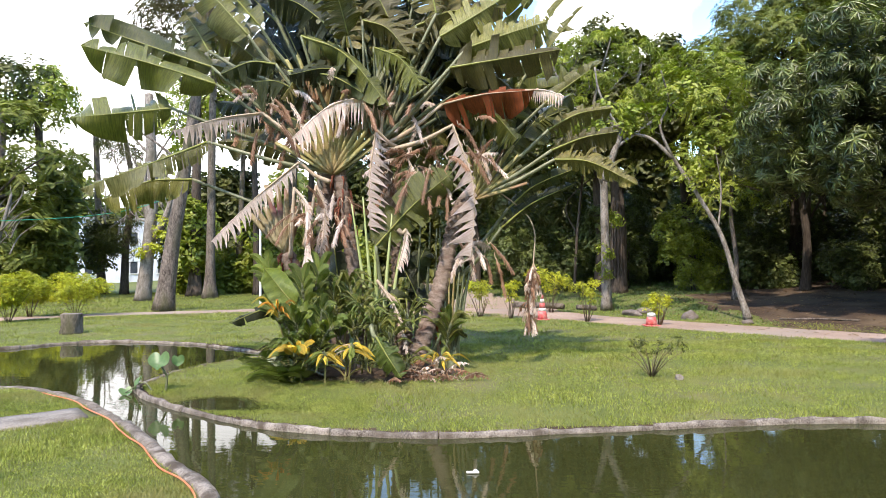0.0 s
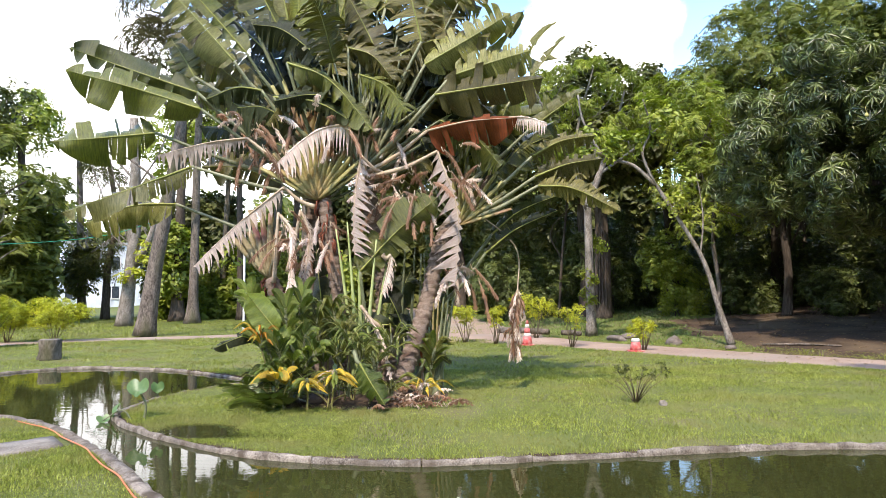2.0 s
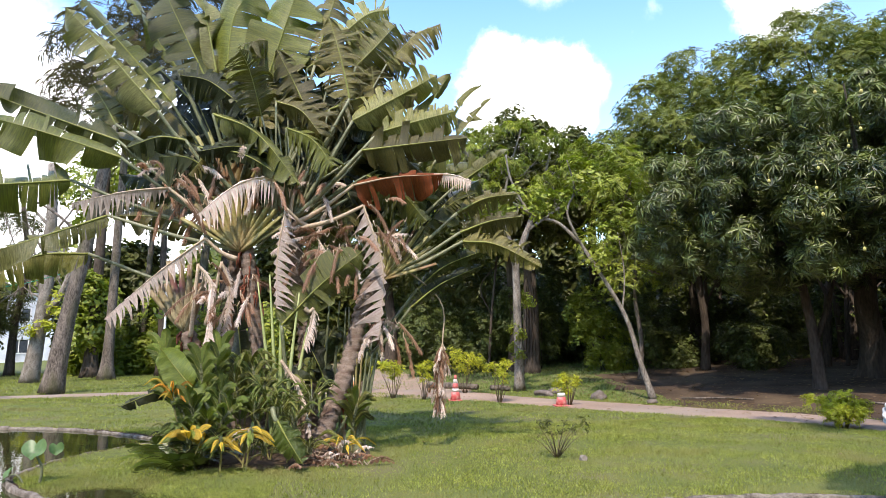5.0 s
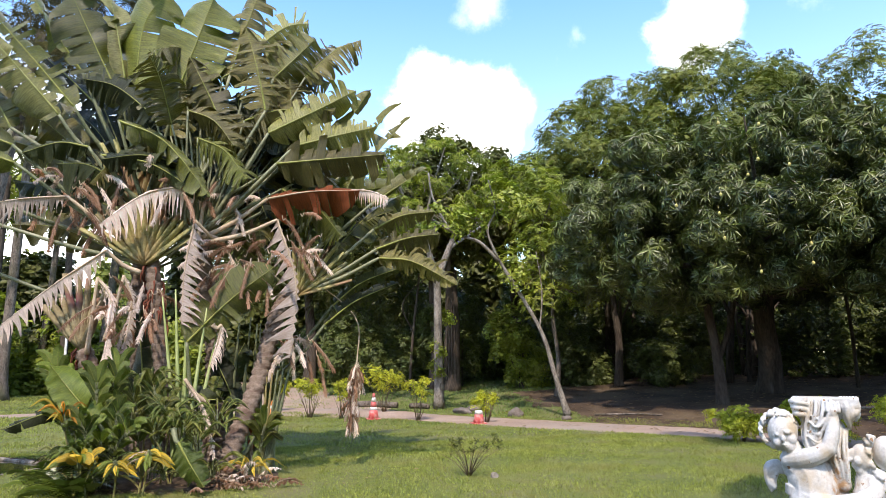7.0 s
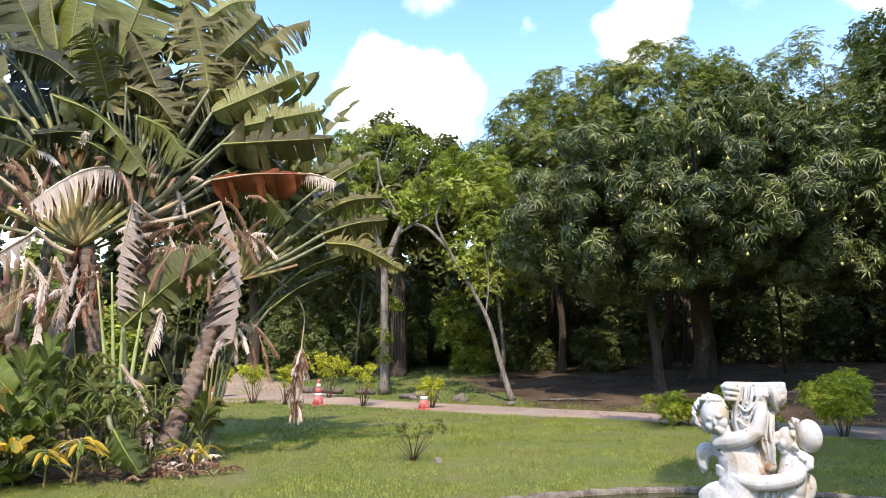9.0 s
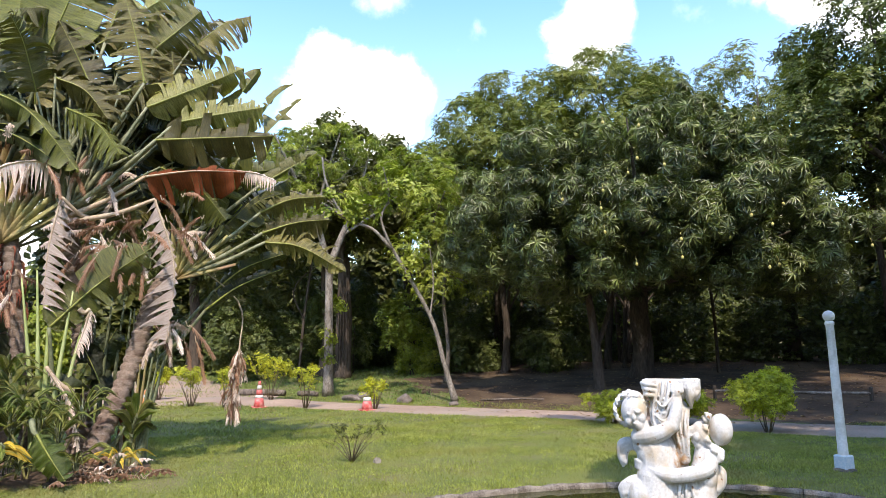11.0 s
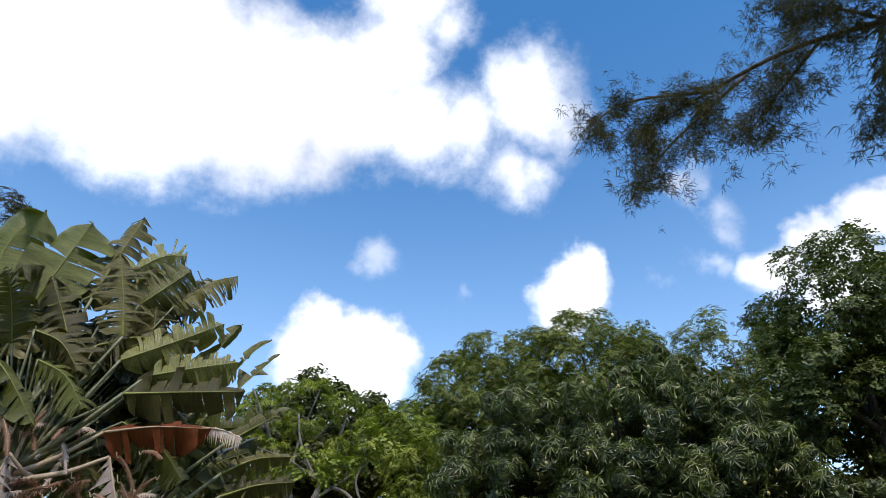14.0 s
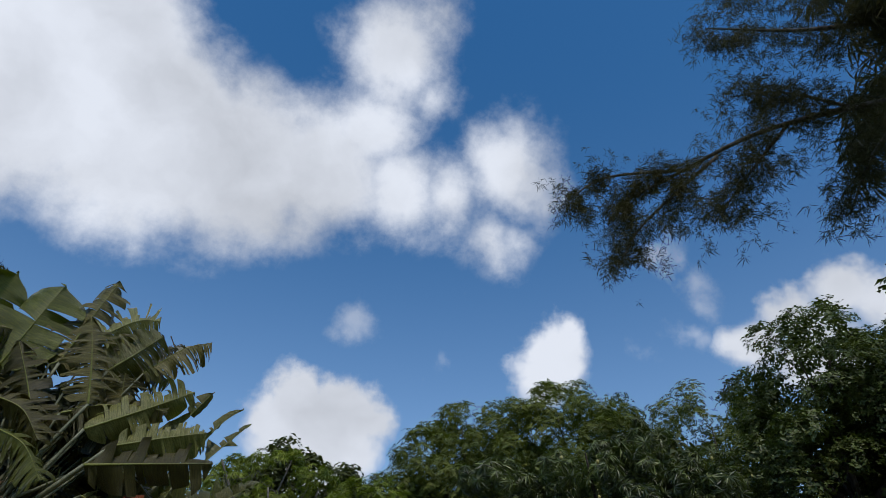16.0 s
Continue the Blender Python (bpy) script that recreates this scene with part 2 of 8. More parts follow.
LEAF = {
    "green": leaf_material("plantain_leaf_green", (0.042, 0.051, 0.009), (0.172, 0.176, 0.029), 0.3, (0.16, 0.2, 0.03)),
    # lit copy of the leaf: sunlight is put into the paler base colour
    "pale": leaf_material("plantain_leaf_sunlit_pale", (0.078, 0.081, 0.020), (0.270, 0.252, 0.078), 0.27, (0.14, 0.17, 0.04)),
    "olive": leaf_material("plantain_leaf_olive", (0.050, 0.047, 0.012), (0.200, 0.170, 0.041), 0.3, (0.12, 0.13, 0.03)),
    # shaded copy of the leaf: the clump's inner shade is put into its colour
    "dark": leaf_material("plantain_leaf_shade_dark", (0.012, 0.018, 0.005), (0.046, 0.052, 0.013), 0.4, (0.12, 0.16, 0.03), 0.35),
    "dead": leaf_material("plantain_leaf_dead", (0.48, 0.36, 0.29), (0.84, 0.72, 0.63), 0.85, (0.2, 0.15, 0.1), 0.2),
    "brown": leaf_material("plantain_leaf_brown", (0.16, 0.085, 0.05), (0.34, 0.2, 0.13), 0.85, (0.3, 0.2, 0.12), 0.2),
    "orange": leaf_material("plantain_leaf_orange", (0.12, 0.032, 0.012), (0.33, 0.085, 0.02), 0.5, (0.3, 0.15, 0.05), 0.3),
    "lime": leaf_material("lime_leaf", (0.075, 0.115, 0.014), (0.20, 0.24, 0.035), 0.4, (0.35, 0.4, 0.1)),
    "ember": leaf_material("orange_croton_leaf", (0.5, 0.17, 0.015), (0.65, 0.3, 0.03), 0.5, (0.4, 0.3, 0.1), 0.3),
    "fresh": leaf_material("fresh_broad_leaf", (0.034, 0.060, 0.008), (0.125, 0.165, 0.024), 0.3, (0.25, 0.3, 0.07)),
    "yellow": leaf_material("yellow_leaf", (0.42, 0.27, 0.025), (0.6, 0.42, 0.05), 0.5, (0.4, 0.4, 0.15), 0.3),
}
STALK = {
    "young": material("young_stalk", (0.26, 0.33, 0.10), (0.46, 0.5, 0.22), 3, 0.4, 0.2, 40, stretch=(1, 1, 0.2)),
    "green": material("leaf_stalk_green", (0.10, 0.115, 0.055), (0.24, 0.25, 0.14), 3, 0.4, 0.2, 40),
    "pale": material("leaf_stalk_pale", (0.15, 0.16, 0.085), (0.34, 0.34, 0.21), 3, 0.45, 0.2, 40),
    "rib": material("leaf_midrib", (0.18, 0.20, 0.035), (0.34, 0.34, 0.09), 3, 0.4, 0.2, 40),
    "dead": material("leaf_stalk_dead", (0.40, 0.29, 0.19), (0.6, 0.48, 0.34), 4, 0.8, 0.4, 40),
    "sheath": material("fan_sheath", (0.20, 0.185, 0.06), (0.40, 0.35, 0.14), 3, 0.5, 0.3, 30, stain=(0.26, 0.15, 0.08), stain_scale=2.0),
    "purple": material("fan_sheath_purple", (0.2, 0.15, 0.08), (0.36, 0.3, 0.16), 4, 0.6, 0.4, 30, stain=(0.2, 0.08, 0.08), stain_scale=3.0),
}
MARBLE = material("painted_white_stone", (0.50, 0.49, 0.465), (0.66, 0.65, 0.63), 14, 0.55, 0.5, 70, stain=(0.50, 0.41, 0.29), stain_scale=6.0, depth=0.006, specks=(0.24, 0.13, 0.06))
rust_n, rust_l = MARBLE.node_tree.nodes, MARBLE.node_tree.links
rust_tc, rust_map, rust_len = rust_n.new("ShaderNodeTexCoord"), rust_n.new("ShaderNodeMapping"), rust_n.new("ShaderNodeVectorMath")
rust_len.operation = 'LENGTH'
rust_map.vector_type = 'TEXTURE'
rust_map.inputs["Location"].default_value, rust_map.inputs["Scale"].default_value = (0.02, -0.14, 0.93), (0.11, 0.11, 0.27)
rust_l.new(rust_tc.outputs["Object"], rust_map.inputs["Vector"])
rust_l.new(rust_map.outputs[0], rust_len.inputs[0])
rust_noise, rust_sum, rust_fac, rust_mix = rust_n.new("ShaderNodeTexNoise"), rust_n.new("ShaderNodeMath"), rust_n.new("ShaderNodeMapRange"), rust_n.new("ShaderNodeMix")
rust_noise.inputs["Scale"].default_value, rust_noise.inputs["Detail"].default_value = 22.0, 5.0
rust_l.new(rust_tc.outputs["Object"], rust_noise.inputs["Vector"])
rust_sum.operation = 'MULTIPLY_ADD'
rust_l.new(rust_len.outputs["Value"], rust_sum.inputs[0])
rust_sum.inputs[1].default_value = -0.32
rust_l.new(rust_noise.outputs[0], rust_sum.inputs[2])
rust_l.new(rust_sum.outputs[0], rust_fac.inputs["Value"])
rust_fac.inputs["From Min"].default_value, rust_fac.inputs["From Max"].default_value = 0.33, 0.50
rust_mix.data_type = 'RGBA'
rust_p = MARBLE.node_tree.nodes["Principled BSDF"]
rust_l.new(rust_fac.outputs[0], rust_mix.inputs["Factor"])
rust_l.new(rust_p.inputs["Base Color"].links[0].from_socket, rust_mix.inputs["A"])
rust_mix.inputs["B"].default_value = (0.40, 0.25, 0.13, 1)
rust_l.new(rust_mix.outputs["Result"], rust_p.inputs["Base Color"])
WHITE = material("white_paint", (0.64, 0.62, 0.57), (0.8, 0.785, 0.74), 6, 0.5, 0.1, 40, stain=(0.55, 0.52, 0.46), stain_scale=4)
BLUEWASH = material("flaking_blue_paint", (0.42, 0.55, 0.62), (0.7, 0.72, 0.72), 14, 0.8, 0.4, 60)
CONE_RED = material("cone_red_plastic", (0.50, 0.075, 0.07), (0.62, 0.17, 0.15), 8, 0.5, 0.1, 40, stain=(0.6, 0.3, 0.26), stain_scale=9)
CONE_WHITE = material("cone_white_band", (0.66, 0.63, 0.58), (0.8, 0.78, 0.74), 8, 0.5, 0.1, 40, stain=(0.5, 0.42, 0.36), stain_scale=9)
CONE_ORANGE = material("cone_orange_plastic", (0.70, 0.25, 0.08), (0.8, 0.34, 0.12), 8, 0.5, 0.1, 40)
HOSE = material("orange_hose", (0.6, 0.16, 0.07), (0.72, 0.25, 0.12), 9, 0.45, 0.1, 40)
ROCK = material("field_stone", (0.10, 0.08, 0.065), (0.24, 0.20, 0.17), 6, 0.9, 0.8, 40)
WALL = material("white_render", (0.56, 0.58, 0.60), (0.68, 0.70, 0.72), 0.6, 0.85, 0.2, 12, stain=(0.42, 0.43, 0.44), stain_scale=0.5)
DARK_GLASS = material("window_glass", (0.03, 0.035, 0.04), (0.06, 0.07, 0.08), 2, 0.12, 0, 10)
ROOF = material("weathered_roof_sheet", (0.22, 0.22, 0.21), (0.34, 0.34, 0.32), 2, 0.8, 0.3, 20)
FRUIT = material("mango_fruit", (0.45, 0.42, 0.12), (0.6, 0.5, 0.18), 6, 0.4, 0, 20)
CABLE = material("green_cable", (0.02, 0.22, 0.13), (0.03, 0.3, 0.18), 6, 0.5, 0, 20)
BLUE = material("blue_paint", (0.03, 0.16, 0.5), (0.05, 0.25, 0.65), 4, 0.5, 0, 20)
LITTER = material("dry_leaf_litter", (0.14, 0.09, 0.05), (0.42, 0.31, 0.13), 3, 0.8, 0, 20, island=0.4)

WATER = bpy.data.materials.new("pond_water")
WATER.use_nodes = True
nw, lw = WATER.node_tree.nodes, WATER.node_tree.links
pw = nw["Principled BSDF"]
pw.inputs["Roughness"].default_value = 0.02
pw.inputs["IOR"].default_value = 1.33
wcol = nw.new("ShaderNodeMix")
wcol.data_type = 'RGBA'
wnz = nw.new("ShaderNodeTexNoise")
wtc = nw.new("ShaderNodeTexCoord")
lw.new(wtc.outputs["Object"], wnz.inputs["Vector"])
wnz.inputs["Scale"].default_value = 0.7
lw.new(wnz.outputs[0], wcol.inputs["Factor"])
wcol.inputs["A"].default_value = (0.026, 0.029, 0.008, 1)
wcol.inputs["B"].default_value = (0.046, 0.048, 0.014, 1)
lw.new(wcol.outputs["Result"], pw.inputs["Base Color"])
wrip = nw.new("ShaderNodeTexNoise")
wrip.inputs["Scale"].default_value, wrip.inputs["Detail"].default_value = 4.0, 3.0
wmp = nw.new("ShaderNodeMapping")
wmp.inputs["Scale"].default_value = (1.0, 2.2, 1.0)
lw.new(wtc.outputs["Object"], wmp.inputs["Vector"])
lw.new(wmp.outputs[0], wrip.inputs["Vector"])
wb = nw.new("ShaderNodeBump")
wb.inputs["Strength"].default_value, wb.inputs["Distance"].default_value = 0.035, 0.02
lw.new(wrip.outputs[0], wb.inputs["Height"])
lw.new(wb.outputs[0], pw.inputs["Normal"])

# ---- mesh helpers ----
def to_object(name, bm, mat, parent=None, smooth=True, label=""):
    me = bpy.data.meshes.new(name)
    bm.normal_update()
    bm.to_mesh(me)
    bm.free()
    return finish(name, me, mat, parent, smooth, label)


def finish(name, me, mat, parent=None, smooth=True, label=""):
    me.materials.append(mat)
    if smooth:
        me.polygons.foreach_set("use_smooth", [True] * len(me.polygons))
    ob = new(name, me)
    if parent is not None:
        ob.parent = parent
    if label:
        ob["label"] = label
    return ob


def part(name, bm, mat, parent, label="", smooth=True):
    return to_object(name, bm, mat, parent, smooth, label)


def thing(name, at, label, category, group="", kind=""):
    e = new(name)
    e.location = at
    e.empty_display_size = 0.2
    return tagged(e, label, category, group, kind)


def raw(name, verts, faces, mat, parent=None, smooth=True, uvs=None):
    """A mesh from numpy arrays; faces all of one size."""
    verts, faces = np.asarray(verts, np.float32), np.asarray(faces, np.int32)
    k = faces.shape[1]
    me = bpy.data.meshes.new(name)
    me.vertices.add(len(verts))
    me.vertices.foreach_set("co", verts.ravel())
    me.loops.add(faces.size)
    me.loops.foreach_set("vertex_index", faces.ravel())
    me.polygons.add(len(faces))
    me.polygons.foreach_set("loop_start", np.arange(0, faces.size, k, dtype=np.int32))
    me.polygons.foreach_set("loop_total", np.full(len(faces), k, np.int32))
    if uvs is not None:
        layer = me.uv_layers.new(name="UVMap")
        layer.data.foreach_set("uv", np.asarray(uvs, np.float32)[faces.ravel()].ravel())
    me.update(calc_edges=True)
    me.validate()
    return finish(name, me, mat, parent, smooth)


def spline(pts, n=6, closed=False):
    """Catmull-Rom through the points, n steps a span."""
    p = [Vector(q) for q in pts]
    k = len(p)
    out = []
    for i in range(k if closed else k - 1):
        if closed:
            a, b, c, d = p[(i - 1) % k], p[i], p[(i + 1) % k], p[(i + 2) % k]
        else:
            b, c = p[i], p[i + 1]
            a = p[i - 1] if i else b * 2 - c
            d = p[i + 2] if i + 2 < k else c * 2 - b
        for j in range(n):
            t = j / n
            out.append(0.5 * ((2 * b) + (c - a) * t + (2 * a - 5 * b + 4 * c - d) * t * t + (3 * b - a - 3 * c + d) * t ** 3))
    if not closed:
        out.append(p[-1])
    return out


def tube(bm, pts, radii, sides=8, cap=True, squash=1.0):
    """A round tube along pts with a radius for each point."""
    rings = []
    prev = None
    for i, c in enumerate(pts):
        t = (pts[min(i + 1, len(pts) - 1)] - pts[max(i - 1, 0)]).normalized()
        if prev is None:
            prev = t.orthogonal().normalized()
        u = (prev - t * prev.dot(t))
        u = u.normalized() if u.length > 1e-5 else t.orthogonal().normalized()
        prev = u
        v = t.cross(u)
        rings.append([bm.verts.new(c + radii[i] * (math.cos(6.28319 * k / sides) * u + squash * math.sin(6.28319 * k / sides) * v)) for k in range(sides)])
    for a, b in zip(rings, rings[1:]):
        for k in range(sides):
            bm.faces.new((a[k], a[(k + 1) % sides], b[(k + 1) % sides], b[k]))
    if cap:
        bm.faces.new(rings[0][::-1])
        bm.faces.new(rings[-1])
    return bm


def lathe(bm, profile, sides=20, at=(0, 0, 0)):
    """Turns (radius, height) pairs round the upright axis."""
    c = Vector(at)
    rings = [[bm.verts.new(c + Vector((r * math.cos(6.28319 * k / sides), r * math.sin(6.28319 * k / sides), z))) for k in range(sides)] for r, z in profile]
    for a, b in zip(rings, rings[1:]):
        for k in range(sides):
            bm.faces.new((a[k], a[(k + 1) % sides], b[(k + 1) % sides], b[k]))
    bm.faces.new(rings[0][::-1])
    bm.faces.new(rings[-1])
    return bm


def block(bm, lo, hi, bevel=0.0):
    v = bmesh.ops.create_cube(bm, size=1)["verts"]
    s, c = [(b - a) for a, b in zip(lo, hi)], [(a + b) / 2 for a, b in zip(lo, hi)]
    bmesh.ops.transform(bm, matrix=Matrix.Translation(c) @ Matrix.Diagonal((*s, 1)), verts=v)
    if bevel:
        es = {e for q in v for e in q.link_edges}
        bmesh.ops.bevel(bm, geom=list(es), offset=bevel, segments=1, affect='EDGES')
    return bm


# ---- the plan ----
POND = spline([(-0.9, 0.9), (-1.15, 3.2), (-1.63, 4.58), (-2.25, 5.40), (-2.85, 6.21), (-3.53, 7.04), (-4.20, 7.75), (-4.85, 8.3), (-5.96, 8.84), (-8.2, 9.2), (-12, 9.6),
               (-13.2, 11), (-11.5, 12.4), (-8.95, 13.2), (-8.1, 14.05), (-6.97, 14.3), (-5.41, 13.84), (-4.33, 13.1), (-3.4, 12.3), (-3.05, 11.75), (-3.57, 11.2), (-4.05, 10.3),
               (-4.12, 8.97), (-3.8, 8.3), (-3.15, 7.62), (-2.45, 7.05), (-1.92, 6.69), (-1.3, 6.42), (-0.73, 6.29), (-0.19, 6.21), (0.39, 6.23), (1.16, 6.34), (2.01, 6.45),
               (2.89, 6.58), (3.79, 6.66), (4.6, 6.62), (5.3, 6.45), (6.25, 6.02), (6.85, 5.5), (7.2, 4.9), (7.4, 3.8), (7.1, 2.2), (5.8, 1.0), (2.5, 0.7)], 5, True)
POND = [Vector((p[0], p[1])) for p in POND]
POND_XY = np.array([(p.x, p.y) for p in POND])
WATER_Z = -0.022
ROAD_LINE = spline([(-40, 16.5, 0), (-24, 19.4, 0), (-14, 20.9, 0), (-11.4, 22.6, 0), (-6.5, 24.1, 0), (-2.5, 24.6, 0), (0.6, 23.4, 0), (3.0, 20.9, 0), (5.6, 17.9, 0), (7.6, 15.5, 0), (9.5, 13.3, 0), (10.9, 10.7, 0), (12.1, 9.2, 0), (13.2, 8.2, 0), (18, 4.0, 0), (30, -4, 0)], 8)
ROAD_XY = np.array([(p.x, p.y) for p in ROAD_LINE])


def pond_distance(x, y):
    """Metres to the pond's edge, negative inside; for arrays."""
    a, b = POND_XY, np.roll(POND_XY, -1, 0)
    best = np.full(x.shape, 1e9)
    inside = np.zeros(x.shape, bool)
    for (ax, ay), (bx, by) in zip(a, b):
        dx, dy = bx - ax, by - ay
        t = np.clip(((x - ax) * dx + (y - ay) * dy) / (dx * dx + dy * dy + 1e-12), 0, 1)
        best = np.minimum(best, (x - ax - t * dx) ** 2 + (y - ay - t * dy) ** 2)
        hit = ((ay > y) != (by > y)) & (x < dx * (y - ay) / (dy if abs(dy) > 1e-9 else 1e-9) + ax)
        inside ^= hit
    d = np.sqrt(best)
    return np.where(inside, -d, d)


def road_distance(x, y):
    best = np.full(x.shape, 1e9)
    for (ax, ay), (bx, by) in zip(ROAD_XY, ROAD_XY[1:]):
        dx, dy = bx - ax, by - ay
        t = np.clip(((x - ax) * dx + (y - ay) * dy) / (dx * dx + dy * dy + 1e-12), 0, 1)
        best = np.minimum(best, (x - ax - t * dx) ** 2 + (y - ay - t * dy) ** 2)
    return np.sqrt(best)


def rise(x, y):
    """The bank that climbs into the wood beyond the road."""
    s = np.maximum(0, (x - 5.9) * 0.785 + (y - 19.2) * 0.62 - 0.8)
    return 1.5 * (1 - np.exp(-s * 0.075))


def ground_z(x, y):
    """Height of the ground at one place (or arrays)."""
    x, y = np.asarray(x, float), np.asarray(y, float)
    puddle = np.exp(-(((x + 2.75) / 0.55) ** 2 + ((y - 7.95) / 0.4) ** 2)) * 0.1 + np.exp(-(((x + 2.1) / 0.8) ** 2 + ((y - 7.5) / 0.3) ** 2)) * 0.045
    mound = np.exp(-(((x + 0.9) / 1.6) ** 2 + ((y - 9.9) / 1.2) ** 2)) * 0.12
    roll = np.maximum(0.03 * np.sin(x * 0.55 + 1) * np.sin(y * 0.43), -0.008)
    return rise(x, y) + mound - puddle + roll * np.clip((np.abs(y - 3) - 2) / 6, 0, 1)


def steps(lo, hi, near_lo, near_hi, fine, grow=1.16):
    mid = list(np.arange(near_lo, near_hi + 1e-6, fine))
    a, s = [near_lo], fine
    while a[-1] > lo:
        s *= grow
        a.append(a[-1] - s)
    b, s = [near_hi], fine
    while b[-1] < hi:
        s *= grow
        b.append(b[-1] + s)
    return np.array(a[:0:-1] + mid + b[1:])


gx, gy = steps(-900, 900, -13.5, 13.5, 0.12), steps(-600, 1500, 0.4, 17, 0.12)
GX, GY = np.meshgrid(gx, gy)
pd = pond_distance(GX.ravel(), GY.ravel()).reshape(GX.shape)
GZ = np.where(pd < 0, np.maximum(-0.55, pd * 2.5 - 0.02), ground_z(GX, GY))
gi = np.arange(GX.size).reshape(GX.shape)
quads = np.stack([gi[:-1, :-1], gi[:-1, 1:], gi[1:, 1:], gi[1:, :-1]], -1).reshape(-1, 4)
ground = raw("ground", np.stack([GX, GY, GZ], -1).reshape(-1, 3), quads, GRASS)
tagged(ground, "green lawn and bare earth round a garden pond", "ground", kind="structure")
# earth under the trees beyond the road, in the same sheet
ground.data.materials.append(EARTH)
cxs, cys = (GX[:-1, :-1] + GX[1:, 1:]) / 2, (GY[:-1, :-1] + GY[1:, 1:]) / 2
beyond = (cxs - 5.9) * 0.785 + (cys - 19.2) * 0.62
wob = np.sin(cxs * 0.9) * 0.9 + np.sin(cys * 1.3 + 2) * 0.7
clearing = ((cxs - 9.5) / 3.5) ** 2 + ((cys - 31) / 7) ** 2 < 1
isearth = ((beyond + wob * 0.25 > -0.3) & (cxs > 8.4 + wob * 0.3) & ~clearing) | (((cxs + 1.0) / 1.35) ** 2 + ((cys - 9.75) / 0.85 + wob * 0.1) ** 2 < 1) | ((pd[:-1, :-1] < 0.1))
ground.data.polygons.foreach_set("material_index", isearth.ravel().astype(np.int32))

water = raw("water", [(-16, -1, WATER_Z), (9, -1, WATER_Z), (9, 16, WATER_Z), (-16, 16, WATER_Z)], [(0, 1, 2, 3)], WATER)
tagged(water, "still murky green pond water with reflections", "pond", kind="structure")


def ribbon(name, line, half, mat, lift, label, cat):
    vs, us = [], []
    for i, p in enumerate(line):
        t = (line[min(i + 1, len(line) - 1)] - line[max(i - 1, 0)]).normalized()
        nrm = Vector((-t.y, t.x, 0))
        w = half(i / (len(line) - 1), p) if callable(half) else half
        for k in range(7):
            q = p + nrm * w * (k / 3 - 1) * (1 + 0.06 * math.sin(i * 1.7 + k))
            edge = 0.03 if k in (0, 6) else 0
            vs.append((q.x, q.y, float(ground_z(q.x, q.y)) + lift - edge))
    n = 7
    fs = [(i * n + k, i * n + k + 1, (i + 1) * n + k + 1, (i + 1) * n + k) for i in range(len(line) - 1) for k in range(n - 1)]
    return tagged(raw(name, vs, fs, mat), label, cat, kind="structure")


ribbon("road", ROAD_LINE, lambda s, p: 1.15 if p.x > 4 else (1.15 + 2.2 * math.exp(-((p.x - 0.6) / 2.2) ** 2) if p.x > -4 else 0.75), ROAD, 0.02, "pale sandy drive between lawn and wood", "road")
ribbon("road", spline([(1.6, 22.5, 0), (0.9, 27, 0), (-0.9, 34, 0), (-2.6, 46, 0), (-3.0, 62, 0)], 8), 2.1, ROAD, 0.026, "pale dirt track leading away behind the garden", "road")
ribbon("track", spline([(8.3, 20.6, 0), (12.2, 18.6, 0), (15.5, 16.0, 0), (20, 12.2, 0)], 6), 0.55, EARTH, 0.03, "brown earth track along the edge of the wood", "path")

# pond edging: rounded concrete kerb, one stone a metre
kerb = thing("pond_curb", (0, 0, 0), "weathered grey concrete kerb round the pond", "kerb", kind="structure")
ring = [Vector((p.x, p.y, 0)) for p in POND]
dense = spline(ring, 4, True)
run, stones, cur = 0.0, [], [dense[0]]
for a, b in zip(dense, dense[1:] + dense[:1]):
    cur.append(b)
    run += (b - a).length
    if run > 1.05:
        stones.append(cur)
        cur, run = [b], 0.0
if len(cur) > 1:
    stones.append(cur)
rk = random.Random(5)
for line in stones:
    bm = bmesh.new()
    c0 = line[len(line) // 2]
    wide = 1.02 if c0.y < 9.0 and c0.x < -0.95 and c0.x + c0.y * 0.83 < 3.0 and not (c0.x > -4.3 and c0.y > 7.95) and c0.x < 1.9 - 0.79 * c0.y + 0.35 else 0.5
    lift, prof = rk.uniform(-0.012, 0.012), [(-0.07, -0.4), (-0.07, -0.01), (-0.052, 0.02), (0.0, 0.028), (0.052, 0.02), (0.07, -0.01), (0.07, -0.4)]
    inset = 0.006
    rows = []
    for i, p in enumerate(line):
        t = (line[min(i + 1, len(line) - 1)] - line[max(i - 1, 0)]).normalized()
        nrm = Vector((-t.y, t.x, 0))
        q = p + (t * inset if i == 0 else (-t * inset if i == len(line) - 1 else Vector()))
        rows.append([bm.verts.new(q + nrm * (u * wide + noise.noise((p.x * 6, p.y * 6, u * 20)) * 0.02) + Vector((0, 0, h + lift + noise.noise((p.x * 5 + u * 9, p.y * 5, 3)) * 0.026))) for u, h in prof])
    for a, b in zip(rows, rows[1:]):
        for k in range(len(prof) - 1):
            bm.faces.new((a[k], a[k + 1], b[k + 1], b[k]))
    bm.faces.new(rows[0][::-1])
    bm.faces.new(rows[-1])
    part("kerb_stone", bm, CONCRETE, kerb)

# concrete walk on the near lawn
bm = bmesh.new()
walk_l = spline([(-3.95, 7.2, 0), (-4.5, 6.75, 0), (-5.2, 6.35, 0), (-6.4, 5.8, 0), (-9, 4.9, 0)], 6)
top = []
